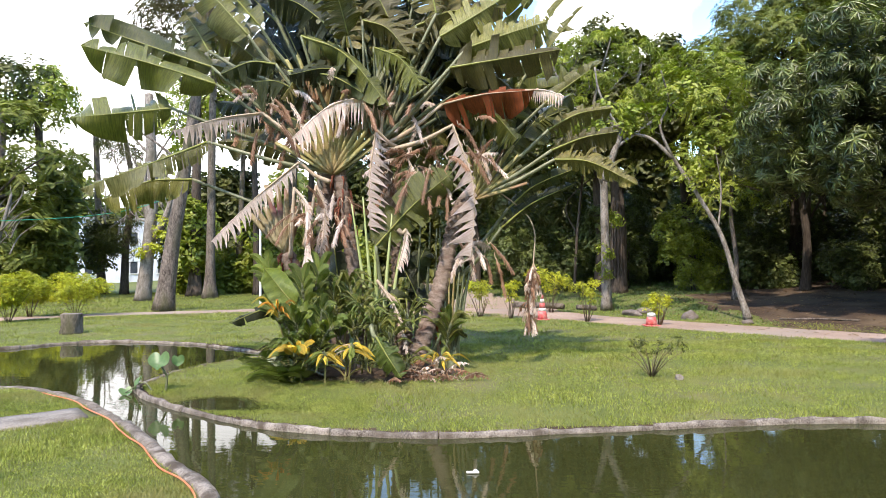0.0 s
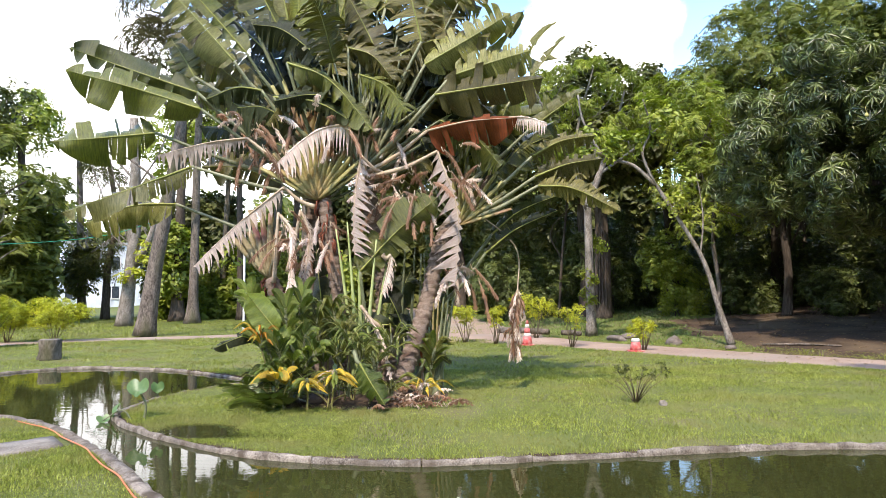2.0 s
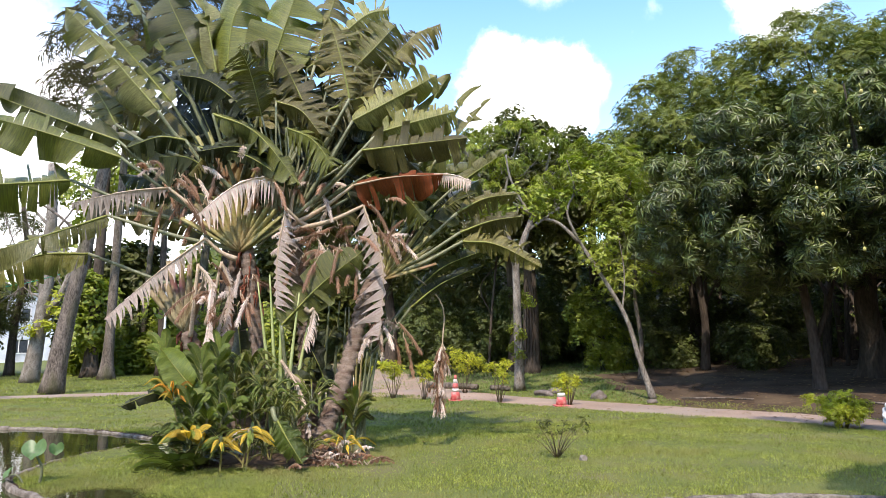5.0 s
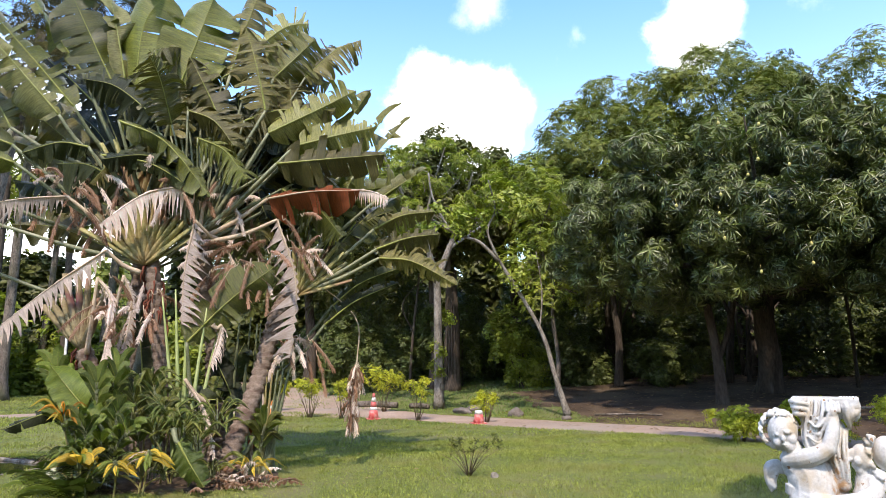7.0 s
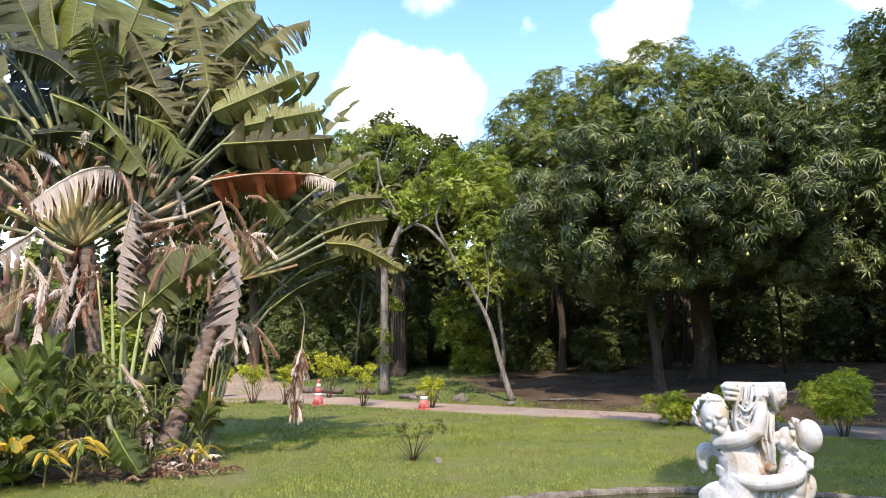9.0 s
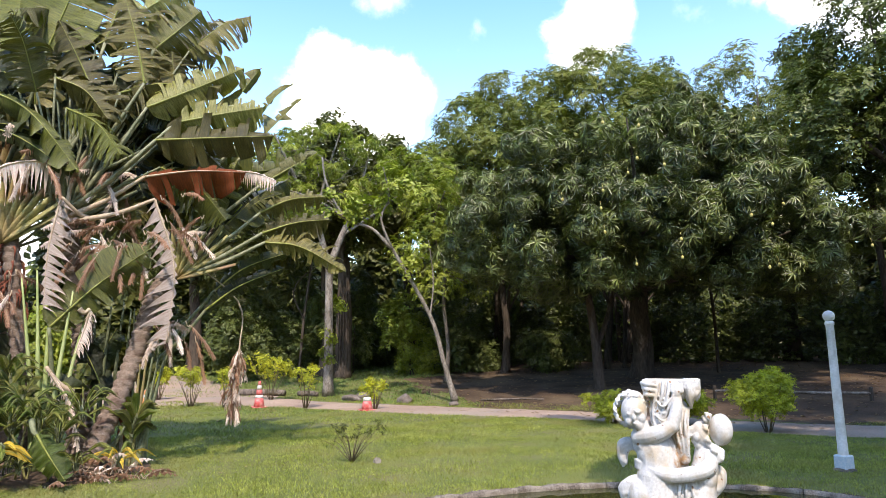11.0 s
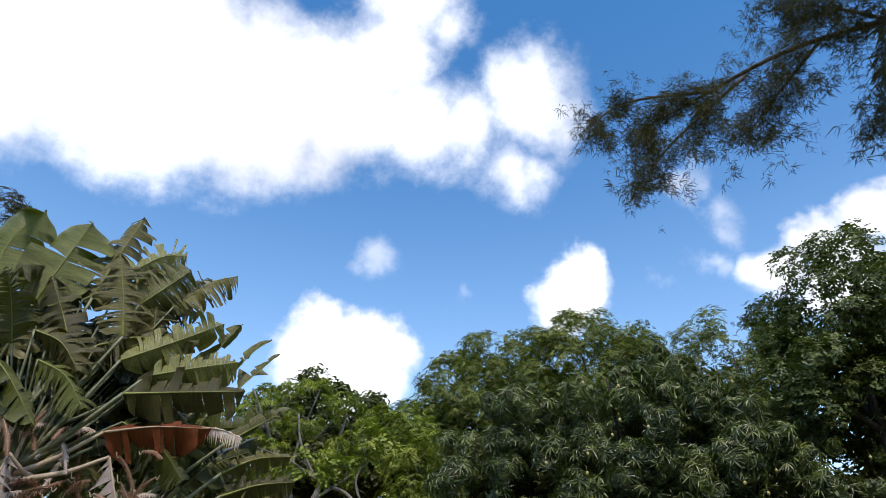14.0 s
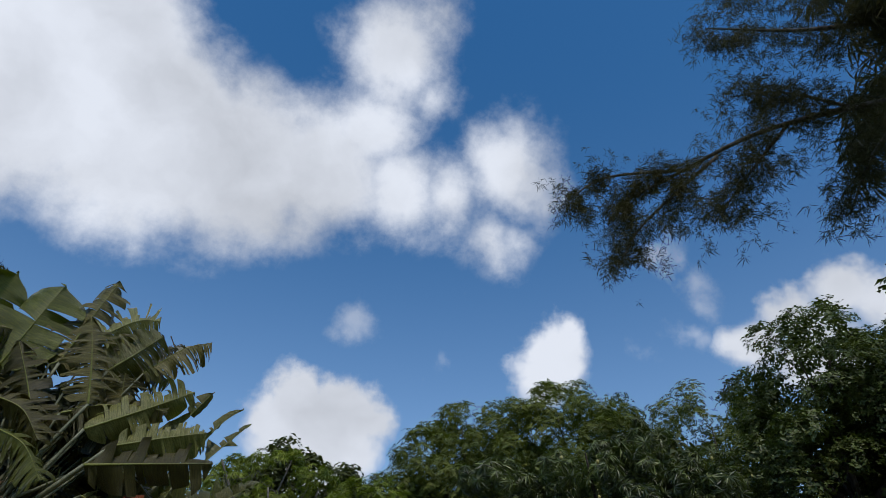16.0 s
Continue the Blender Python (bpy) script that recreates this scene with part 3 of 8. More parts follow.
for i, p in enumerate(walk_l):
    t = (walk_l[min(i + 1, len(walk_l) - 1)] - walk_l[max(i - 1, 0)]).normalized()
    nrm = Vector((-t.y, t.x, 0))
    w = 0.27 + 0.03 * noise.noise((i * 0.7, 0, 0)) + 0.03 * i / len(walk_l)
    top.append([bm.verts.new(p + nrm * w * s + Vector((0, 0, z + 0.008 * noise.noise((i, s, 2))))) for s, z in ((1, -0.05), (1, 0.035), (0.4, 0.04), (-0.4, 0.04), (-1, 0.035), (-1, -0.05))])
for a, b in zip(top, top[1:]):
    for k in range(5):
        bm.faces.new((a[k], a[k + 1], b[k + 1], b[k]))
bm.faces.new(top[0][::-1])
bm.faces.new(top[-1])
tagged(to_object("garden_path", bm, SLAB), "narrow grey concrete garden path in the lawn", "path", kind="structure")


# ---- scattering ----
rng = np.random.default_rng(11)


def rotations(n, z, spin=None):
    """Frames whose third axis is z (n x 3), turned at random about it."""
    z = z / (np.linalg.norm(z, axis=1, keepdims=True) + 1e-9)
    a = np.where(np.abs(z[:, 2:3]) < 0.95, np.array([[0, 0, 1.0]]), np.array([[1.0, 0, 0]]))
    x = np.cross(a, z)
    x /= np.linalg.norm(x, axis=1, keepdims=True) + 1e-9
    y = np.cross(z, x)
    s = rng.uniform(0, 6.28319, n) if spin is None else spin
    c, d = np.cos(s)[:, None], np.sin(s)[:, None]
    return np.stack([x * c + y * d, y * c - x * d, z], -1)


def scatter(name, tv, tf, pos, frames, size, mat, parent=None, smooth=False):
    """Many copies of one small shape as one mesh."""
    tv, tf = np.asarray(tv, float), np.asarray(tf, int)
    v = np.einsum('nij,kj->nki', frames, tv) * np.asarray(size).reshape(-1, 1, 1) + pos[:, None, :]
    f = tf[None] + (np.arange(len(pos)) * len(tv))[:, None, None]
    return raw(name, v.reshape(-1, 3), f.reshape(-1, tf.shape[1]), mat, parent, smooth)


def template(leaves):
    """Joins leaves (foot, direction, length, width, bend) into one shape: each a blade folded along its midrib."""
    vs, fs = [], []
    for foot, way, ln, wd, bend in leaves:
        o, w = np.array(foot, float), np.array(way, float)
        w /= np.linalg.norm(w)
        side = np.cross(w, (0, 0, 1.0))
        side = side / (np.linalg.norm(side) + 1e-6) if np.linalg.norm(side) > 1e-3 else np.array((1.0, 0, 0))
        dn = np.array((0, 0, -1.0))
        k = len(vs)
        mid, tip = o + w * ln * 0.45 + dn * bend * 0.12 * ln, o + w * ln * 0.92 + dn * bend * 0.5 * ln
        vs += [o, mid + side * wd / 2 + dn * -0.16 * wd, mid - side * wd / 2 + dn * -0.16 * wd, tip]
        fs += [(k, k + 1, k + 3), (k, k + 3, k + 2)]
    return np.array(vs), np.array(fs)


rt = random.Random(3)
ROSETTE = template([((0, 0, 0), (math.cos(a), math.sin(a), rt.uniform(-0.45, 0.55)), rt.uniform(0.7, 1.0), 0.15, rt.uniform(0.4, 1.3)) for a in [i * 2.4 for i in range(12)]])
SPRAY = template([((0.12 * i * math.cos(i), 0.1 * i * math.sin(i * 1.7), 0.05 * i), (math.cos(i * 2.4), math.sin(i * 2.4), rt.uniform(-0.2, 0.7)), rt.uniform(0.5, 0.9), 0.42, 0.5) for i in range(8)])
FINE = template([((0.08 + 0.14 * i, 0, -0.02 * i * i * 0.35), (0.4, s, -0.15), 0.36 * (1 - 0.07 * i), 0.13, 0.4) for i in range(6) for s in (-1, 1)])
THREADS = template([((0.06 * i, 0, 0), (rt.uniform(-0.3, 0.9), rt.uniform(-0.7, 0.7), rt.uniform(-0.9, 0.4)), rt.uniform(0.5, 1.1), 0.022, 0.6) for i in range(14)])
NEEDLES = template([((0.05 * i, 0, 0), (rt.uniform(-0.4, 0.9), rt.uniform(-0.7, 0.7), rt.uniform(-1.0, 0.5)), rt.uniform(0.4, 1.0), 0.034, 0.5) for i in range(11)])
PINNATE = template([((0.12 + 0.1 * i, 0, -0.012 * i * i * 0.35), (0.35, s, -0.12), 0.34 * (1 - 0.05 * i), 0.11, 0.3) for i in range(9) for s in (-1, 1)])
TWIG = template([((0.1 * i, 0, 0.02 * i), (math.cos(i * 2.2) * 0.7 + 0.5, math.sin(i * 2.2), rt.uniform(-0.3, 0.8)), 0.4, 0.2, 0.2) for i in range(10)])
STRANDS = template([((0.05 * i, 0, 0), (rt.uniform(-0.3, 0.9), rt.uniform(-0.7, 0.7), rt.uniform(-1.0, 0.2)), rt.uniform(0.6, 1.1), 0.05, 0.6) for i in range(12)])


def crown(name, lobes, shape, mat, parent, subs, sub_r, per, size, droop=0.0, gap=0.15, seed=1, flat=1.0):
    """A crown of clumps on several ellipsoids; lobes: centre and radii. Leaves stand on each clump's outer side."""
    r = np.random.default_rng(seed)
    P, Z = [], []
    vol = np.array([rx * ry + ry * rz + rx * rz for _, (rx, ry, rz) in lobes])
    for (c, rad), share in zip(lobes, vol / vol.sum()):
        n = max(3, int(subs * share))
        d = r.normal(size=(n, 3))
        d /= np.linalg.norm(d, axis=1, keepdims=True)
        cen = np.array(c) + d * np.array(rad) * r.uniform(0.55, 1.0, (n, 1))
        sr = sub_r * r.uniform(0.6, 1.35, n)
        for q, s, o in zip(cen, sr, d):
            if r.random() < gap:
                continue
            m = max(3, int(per * (s / sub_r) ** 2))
            e = r.normal(size=(m, 3)) + o * 0.8 + np.array((0, 0, 0.35))
            e /= np.linalg.norm(e, axis=1, keepdims=True)
            P.append(q + e * s * r.uniform(0.55, 1.0, (m, 1)) * np.array((1, 1, flat)))
            Z.append(e * 0.7 + np.array((0, 0, 0.6 - droop)) + r.normal(size=(m, 3)) * 0.25)
    P, Z = np.concatenate(P), np.concatenate(Z)
    return scatter(name, *shape, P, rotations(len(P), Z), size * r.uniform(0.7, 1.25, len(P)), mat, parent)


def trunk_mesh(parent, pts, r0, r1, mat, limbs=(), rings=0.0, sides=12, flare=0.0, name="trunk"):
    """A tapered, slightly crooked trunk with limbs: (points, thick, thin) each."""
    bm = bmesh.new()
    line = spline(pts, 8)
    n = len(line)
    rad = []
    for i in range(n):
        s = i / (n - 1)
        k = r0 + (r1 - r0) * s
        k *= 1 + flare * math.exp(-s * 14)
        k *= 1 + (rings * (0.5 if i % 2 else -0.5)) + 0.05 * noise.noise((i * 0.4, r0 * 50, 0))
        rad.append(k)
    tube(bm, line, rad, sides)
    for lp, a, b in limbs:
        ln = spline(lp, 5)
        tube(bm, ln, [a + (b - a) * i / (len(ln) - 1) for i in range(len(ln))], 6)
    return part(name, bm, mat, parent)


def branches(center, lobes, rad, seed, n=10, thin=0.02):
    """Limbs from a fork into the lobes of a crown."""
    r = random.Random(seed)
    out = []
    for i in range(n):
        c, s = lobes[i % len(lobes)]
        end = Vector(c) + Vector((r.uniform(-1, 1) * s[0], r.uniform(-1, 1) * s[1], r.uniform(-0.6, 0.9) * s[2])) * 0.75
        o = Vector(center)
        mid = o.lerp(end, 0.5) + Vector((r.uniform(-0.4, 0.4), r.uniform(-0.4, 0.4), r.uniform(-0.1, 0.5)))
        out.append(([o, mid, end], rad * r.uniform(0.4, 0.8), thin))
    return out


def tree(label, at, height, lobes, shape, leafmat, bark, r0, r1, subs, sub_r, per, size, lean=(0, 0), nlimb=10, seed=1, name="tree", droop=0.0, gap=0.15, flare=0.5, group="", flat=1.0):
    """at: x, y; lobes are relative to the foot."""
    z = float(ground_z(*at)) - 0.1
    t = thing(name, (at[0], at[1], z), label, "tree", group)
    top = Vector((lean[0], lean[1], height))
    trunk_mesh(t, [Vector((0, 0, 0)), top * 0.35 + Vector((0.1, 0, 0)), top * 0.7 - Vector((0.08, 0.05, 0)), top], r0, r1, bark, branches(top, lobes, r1, seed, nlimb), flare=flare)
    crown("crown", lobes, shape, leafmat, t, subs, sub_r, per, size, droop, gap, seed, flat)
    return t

# ---- the traveller's palm clump ----
palm = thing("palm_clump", (-0.9, 9.9, 0), "tall clump of broad-leaved plantain palms with torn green and dead leaves", "palm")
PALM_AT = Vector((-0.9, 9.9, 0))
leaf_seed = [0]


def leaf(owner, kind, base, neck, mid, tip, wa, wb, face=0, fold=15, tear=0.3, droop=0.3, stalk_r=0.023, pointed=False, cols=7):
    """One paddle leaf: a stalk from base to neck that runs on as midrib, and a blade of two halves torn into strips."""
    leaf_seed[0] += 1
    r = random.Random(leaf_seed[0])
    dead = kind.startswith("dead") or kind == "brown"
    side_hang = kind in ("deadh", "deadn")
    matk = "dead" if kind.startswith("dead") else kind
    off = owner.location
    base, neck, mid, tip = [Vector(p) - off for p in (base, neck, mid, tip)]
    if not dead and not pointed:
        across = abs((tip - neck).normalized().x)
        fold = fold + 3 + 11 * across
        wa, wb = wa * 1.22, wb * 1.22
    blade_line = spline([neck, mid, tip], 5 if pointed else 16 if not dead else 20)
    n = len(blade_line)
    length = sum((b - a).length for a, b in zip(blade_line, blade_line[1:]))
    # the strips' sides: 0 clockwise of the way, 1 the other
    vs, fs, uv = [], [], []
    M = cols
    slit = 0.08 if kind == "deadh" else 0.16 if dead else 0.0
    front = Vector((0, -1, 0))
    for half, width in ((1, wa), (-1, wb)):
        if width <= 0:
            continue
        i = 0
        while i < n - 1:
            if dead:
                k = r.choice((2, 3, 3, 4)) if side_hang else r.choice((1, 2, 2, 3))
            else:
                k = 1
                while i + k < n - 1 and r.random() > tear:
                    k += 1
            k = min(k, n - 1 - i)
            torn = tear > 0.01
            extra = r.uniform(-0.8, 1.0) * (0.9 if dead else 1.0) if torn else 0
            short = r.uniform(0.72, 1.05) if torn else 1
            grav = (0.75 if not side_hang else 0.12) * r.uniform(0.6, 1.2) if dead else droop * r.uniform(0.2, 1.1)
            twist = 0.0 if dead or pointed or not torn else r.gauss(0, 0.55)
            bow = 1.0 if dead or pointed else r.uniform(0.8, 1.5)
            first = len(vs)
            for j in range(k + 1):
                s = (i + j) / (n - 1)
                c = blade_line[i + j]
                t = (blade_line[min(i + j + 1, n - 1)] - blade_line[max(i + j - 1, 0)]).normalized()
                nrm = (front - t * front.dot(t))
                nrm = nrm.normalized() if nrm.length > 1e-3 else t.orthogonal().normalized()
                nrm = Matrix.Rotation(radians(face), 3, t) @ nrm
                side = t.cross(nrm) * half
                prof = (max(0.0, 1 - abs(2 * s - 0.94) ** 3.2 / (1.07 if s > 0.47 else 1.0))) ** 0.55
                if dead:
                    prof = (max(0.02, 1 - abs(2 * s - 1) ** 4)) ** 0.5
                if pointed:
                    prof = math.sin(math.pi * min(1, 0.04 + 0.96 * s) ** 0.8) ** 0.9
                w = width * max(prof, 0.03) * short
                pos = c.copy()
                ang = radians(fold)
                mixp = (j / k - 0.5)
                for q in range(M + 1):
                    u = q / M
                    if q:
                        a = ang * (0.6 + 0.7 * u * bow) + extra * u
                        way = side * math.cos(a) - nrm * math.sin(a)
                        way = (way + t * (0.22 + (0.25 if kind == "deadh" else 1.2 if kind == "deadn" else 0))).normalized()
                        way = way.lerp(Vector((0, 0, -1)), min(0.95, grav * u * (1.6 if dead else 1.1)))
                        if way.length < 1e-3:
                            way = side
                        pos = pos + way.normalized() * (w / M)
                    late = max(0.0, (u - slit) / (1 - slit))
                    pin = -t * mixp * (length / (n - 1)) * k * ((0.95 * late ** 0.85) if dead else 0.16 * u if torn else 0)
                    pin += nrm * (mixp * twist * u * length / (n - 1) * k)
                    ripple = nrm * (0.05 * math.sin(s * 40 + half) + 0.07 * noise.noise((s * 9, u * 3, leaf_seed[0]))) * u * min(width, 0.3)
                    vs.append(pos + pin + ripple)
                    uv.append((u, s * length * 2))
            for j in range(k):
                for q in range(M):
                    a = first + j * (M + 1) + q
                    f = (a, a + 1, a + M + 2, a + M + 1)
                    fs.append(f if half > 0 else f[::-1])
            i += k
    ob = raw("leaf", [tuple(v) for v in vs], fs, LEAF[matk], owner, True, uv)
    names = {"green": "green torn paddle leaf", "pale": "pale paddle leaf with sunlight in its colour", "olive": "dull olive torn leaf", "dark": "dark green leaf with shade in its colour",
             "orange": "rust-orange dying leaf", "brown": "dry brown curled leaf", "yellow": "yellow leaf", "lime": "fresh lime green leaf", "fresh": "glossy green leaf", "ember": "orange leaf"}
    ob["label"] = names.get(matk, "dry beige shredded dead leaf")
    bm = bmesh.new()
    bend = base.lerp(neck, 0.5) + Vector((0, 0, -0.05))
    st = spline([base, bend, neck], 5)
    m = len(st)
    sides = 4 if pointed or stalk_r < 0.01 else 6
    withered = dead or kind == "orange"
    tube(bm, st, [stalk_r * (1.7 - 0.8 * i / m) for i in range(m)], sides, True)
    part("stalk", bm, STALK["dead" if withered else ("pale" if kind in ("pale", "olive") else "green")], ob)
    bm = bmesh.new()
    tube(bm, blade_line, [stalk_r * max(0.14, 0.75 * (1 - i / n)) for i in range(n)], sides, True)
    part("midrib", bm, STALK["dead" if withered else "rib"], ob)
    return ob


def sheath_fan(at, a0, a1, n, length, mat, r0=0.05, tilt=0.0, seed=1):
    """Overlapping leaf bases that spread flat from one point; angles from upright, clockwise."""
    r = random.Random(seed)
    for i in range(n):
        a = radians(a0 + (a1 - a0) * i / (n - 1))
        ln = length * r.uniform(0.8, 1.15)
        way = Vector((math.sin(a), tilt, math.cos(a)))
        bm = bmesh.new()
        p0 = Vector(at) - PALM_AT + Vector((0, -0.03 * (i % 2) - 0.02 * r.random(), 0))
        pts = [p0 + way * ln * k / 6 + Vector((0, 0, 0.1 * ln * (k / 6) ** 2 * (1 - abs(math.sin(a))))) for k in range(7)]
        tube(bm, pts, [r0 * (0.7 + 0.5 * math.sin(math.pi * min(1, k / 4)) if k < 4 else 1.1 - 0.12 * (k - 3)) * 0.9 for k in range(7)], 6, True, 0.45)
        part("sheath", bm, mat, palm)


# stems
for pts, r0, r1, red in (([(-1.75, 9.9, 0), (-1.9, 9.9, 0.72), (-2.36, 9.9, 1.80)], 0.13, 0.11, True), ([(-1.12, 10, 0), (-1.22, 10, 0.8), (-1.41, 10, 1.9), (-1.58, 10, 3.05)], 0.11, 0.10, True),
                         ([(-0.45, 9.35, 0), (-0.36, 9.42, 0.36), (-0.04, 9.8, 1.3), (0.2, 10, 2.3), (0.46, 10.25, 2.75)], 0.135, 0.10, False),
                         ([(-0.65, 10.6, 0), (-0.67, 10.6, 0.9), (-0.73, 10.6, 2.0), (-0.95, 10.2, 3.3)], 0.16, 0.12, False), ([(-1.7, 10.8, 0), (-1.8, 10.7, 2.0), (-1.85, 10.5, 3.9)], 0.16, 0.13, False)):
    line = [Vector(p) - PALM_AT for p in pts]
    body = spline(line, 14)
    bm = bmesh.new()
    fine = spline(body, 2)
    k = len(fine)
    tube(bm, fine, [(r0 + (r1 - r0) * i / k) * (1 + (0.15 if i % 3 == 0 else (0.04 if i % 3 == 1 else -0.08))) * (1 + 0.6 * math.exp(-i / k * 16)) for i in range(k)], 14)
    stem = part("stem", bm, PALM_BARK, palm, "brown ringed leaning stem")
    if red:
        bm = bmesh.new()
        r = random.Random(7)
        for q in range(46):
            a = r.uniform(0, 6.28)
            h = fine[int(k * r.uniform(0.72, 0.99))]
            o = Vector((math.cos(a), math.sin(a), 0))
            tube(bm, [h + o * r1 * 0.8, h + o * (r1 + 0.05) + Vector((0, 0, -0.06)), h + o * (r1 + 0.045) + Vector((0, 0, -0.2))], [0.02, 0.016, 0.004], 4)
        part("fibre", bm, RED_FIBRE, stem, "red-brown stringy fibre")

sheath_fan((-1.65, 9.93, 3.0), -62, 58, 15, 0.85, STALK["sheath"], 0.055, -0.1, 2)
sheath_fan((0.5, 10.2, 2.62), -8, 74, 10, 0.85, STALK["sheath"], 0.05, -0.15, 3)
sheath_fan((-2.36, 9.92, 1.80), -44, 18, 8, 0.9, STALK["purple"], 0.062, 0.0, 4)
sheath_fan((-1.84, 10.35, 3.8), -40, 40, 10, 1.1, STALK["sheath"], 0.05, 0.0, 5)
sheath_fan((-0.93, 9.95, 3.3), -20, 70, 9, 1.0, STALK["green"], 0.045, 0.0, 6)

leaf(palm, "green", (-1.79, 10.30, 3.97), (-1.36, 10.00, 5.76), (-1.10, 9.85, 6.55), (-0.90, 9.70, 7.11), 0.46, 0.46, 0, 12, 0.12, 0.2)
leaf(palm, "green", (-1.86, 10.40, 3.99), (-2.02, 10.20, 5.43), (-1.95, 10.10, 6.70), (-1.60, 10.00, 7.31), 0.5, 0.5, -10, 10, 0.1, 0.2)
leaf(palm, "pale", (-1.99, 10.50, 4.61), (-2.20, 10.30, 5.92), (-2.37, 10.25, 6.74), (-2.61, 10.20, 7.71), 0.2, 0.16, 50, 20, 0.1, 0.1)
leaf(palm, "green", (-1.89, 10.50, 4.33), (-2.20, 10.30, 5.50), (-2.67, 10.25, 6.45), (-3.03, 10.20, 7.20), 0.4, 0.42, 10, 15, 0.25, 0.3)
leaf(palm, "green", (-2.16, 10.50, 4.60), (-2.83, 10.40, 6.01), (-3.26, 10.35, 6.62), (-3.81, 10.30, 7.48), 0.27, 0.1, 30, 15, 0.3, 0.2)
leaf(palm, "green", (-2.40, 10.40, 4.76), (-2.84, 10.20, 5.37), (-3.59, 10.10, 6.23), (-4.29, 10.00, 6.99), 0.28, 0.14, 20, 15, 0.4, 0.2)
leaf(palm, "pale", (-2.55, 10.20, 4.65), (-2.97, 10.00, 5.16), (-3.70, 9.90, 5.99), (-4.34, 9.80, 6.67), 0.2, 0.42, 10, 12, 0.3, 0.3)
leaf(palm, "pale", (-2.74, 10.50, 4.57), (-3.72, 10.40, 5.05), (-3.89, 10.40, 5.36), (-4.11, 10.40, 5.69), 0.3, 0.3, 10, 15, 0.2, 0.2)
leaf(palm, "dark", (-2.26, 10.90, 4.81), (-2.70, 10.90, 5.65), (-3.17, 10.90, 6.11), (-3.63, 10.90, 6.49), 0.3, 0.25, 30, 20, 0.7, 0.4)
leaf(palm, "green", (-1.85, 10.00, 3.32), (-3.39, 9.80, 4.35), (-4.34, 9.70, 4.64), (-5.33, 9.60, 4.89), 0.32, 0.4, 0, 18, 0.15, 0.3)
leaf(palm, "green", (-1.93, 10.20, 3.40), (-3.56, 10.10, 4.70), (-4.50, 10.05, 5.02), (-5.49, 10.00, 5.37), 0.32, 0.3, 0, 18, 0.25, 0.3)
leaf(palm, "green", (-1.77, 10.30, 3.24), (-4.15, 10.00, 4.04), (-4.81, 9.90, 3.95), (-5.59, 9.80, 3.86), 0.42, 0.36, 10, 20, 0.3, 0.2)
leaf(palm, "pale", (-1.50, 10.00, 3.00), (-3.52, 9.80, 3.48), (-4.22, 9.65, 3.17), (-5.28, 9.50, 2.74), 0.14, 0.28, 20, 15, 0.4, 0.4)
leaf(palm, "pale", (-1.79, 10.50, 2.27), (-3.90, 10.20, 2.97), (-4.52, 10.05, 2.92), (-5.17, 9.90, 2.62), 0.12, 0.34, 20, 15, 0.35, 0.6)
leaf(palm, "dead", (-1.83, 9.90, 3.35), (-2.70, 9.80, 3.91), (-3.26, 9.75, 3.83), (-3.99, 9.70, 3.63), 0.05, 0.36, 0, 30, 1, 0.5)
leaf(palm, "dead", (-1.68, 9.80, 2.86), (-2.12, 9.70, 3.15), (-2.74, 9.60, 2.61), (-3.36, 9.50, 1.97), 0.05, 0.34, 0, 20, 1, 0.6)
leaf(palm, "dead", (-0.98, 9.80, 2.99), (-0.85, 9.60, 4.10), (-1.58, 9.55, 3.97), (-2.18, 9.50, 3.47), 0.1, 0.5, 0, 25, 0.9, 0.6)
leaf(palm, "deadh", (-0.59, 9.80, 3.34), (-0.96, 9.50, 3.58), (-1.05, 9.45, 2.86), (-1.04, 9.40, 2.12), 0.06, 0.44, 10, 0, 1, 0.2)
leaf(palm, "deadh", (-0.75, 9.70, 3.32), (0.16, 9.50, 3.64), (0.45, 9.45, 2.72), (0.40, 9.40, 1.67), 0.46, 0.06, 10, 0, 1, 0.2)
leaf(palm, "orange", (-0.92, 9.80, 3.37), (0.01, 9.60, 3.97), (0.63, 9.55, 4.10), (1.35, 9.50, 4.14), 0.4, 0.12, 0, 25, 0.3, 0.7)
leaf(palm, "dead", (0.98, 9.80, 4.18), (1.24, 9.60, 4.17), (1.50, 9.55, 4.15), (1.78, 9.50, 4.05), 0.28, 0.1, 0, 25, 1, 0.6)
leaf(palm, "pale", (-0.87, 10.00, 3.63), (0.01, 9.80, 5.92), (0.33, 9.70, 6.24), (0.63, 9.60, 6.56), 0.36, 0.36, 10, 15, 0.6, 0.5)
leaf(palm, "pale", (-0.86, 9.90, 3.57), (-0.02, 9.60, 4.97), (0.69, 9.50, 5.36), (1.25, 9.40, 5.68), 0.36, 0.3, 10, 15, 0.5, 0.5)
leaf(palm, "pale", (-0.84, 9.80, 3.50), (0.36, 9.50, 4.76), (0.94, 9.40, 4.93), (1.53, 9.30, 5.08), 0.4, 0.28, 10, 15, 0.6, 0.5)
leaf(palm, "olive", (-0.92, 9.80, 3.46), (0.12, 9.50, 4.48), (0.86, 9.40, 4.57), (1.70, 9.30, 4.67), 0.4, 0.3, 10, 15, 0.4, 0.6)
leaf(palm, "pale", (0.13, 10.60, 3.78), (0.99, 10.60, 5.17), (1.32, 10.60, 5.75), (1.63, 10.60, 6.25), 0.12, 0.12, 40, 30, 0.1, 0.2)
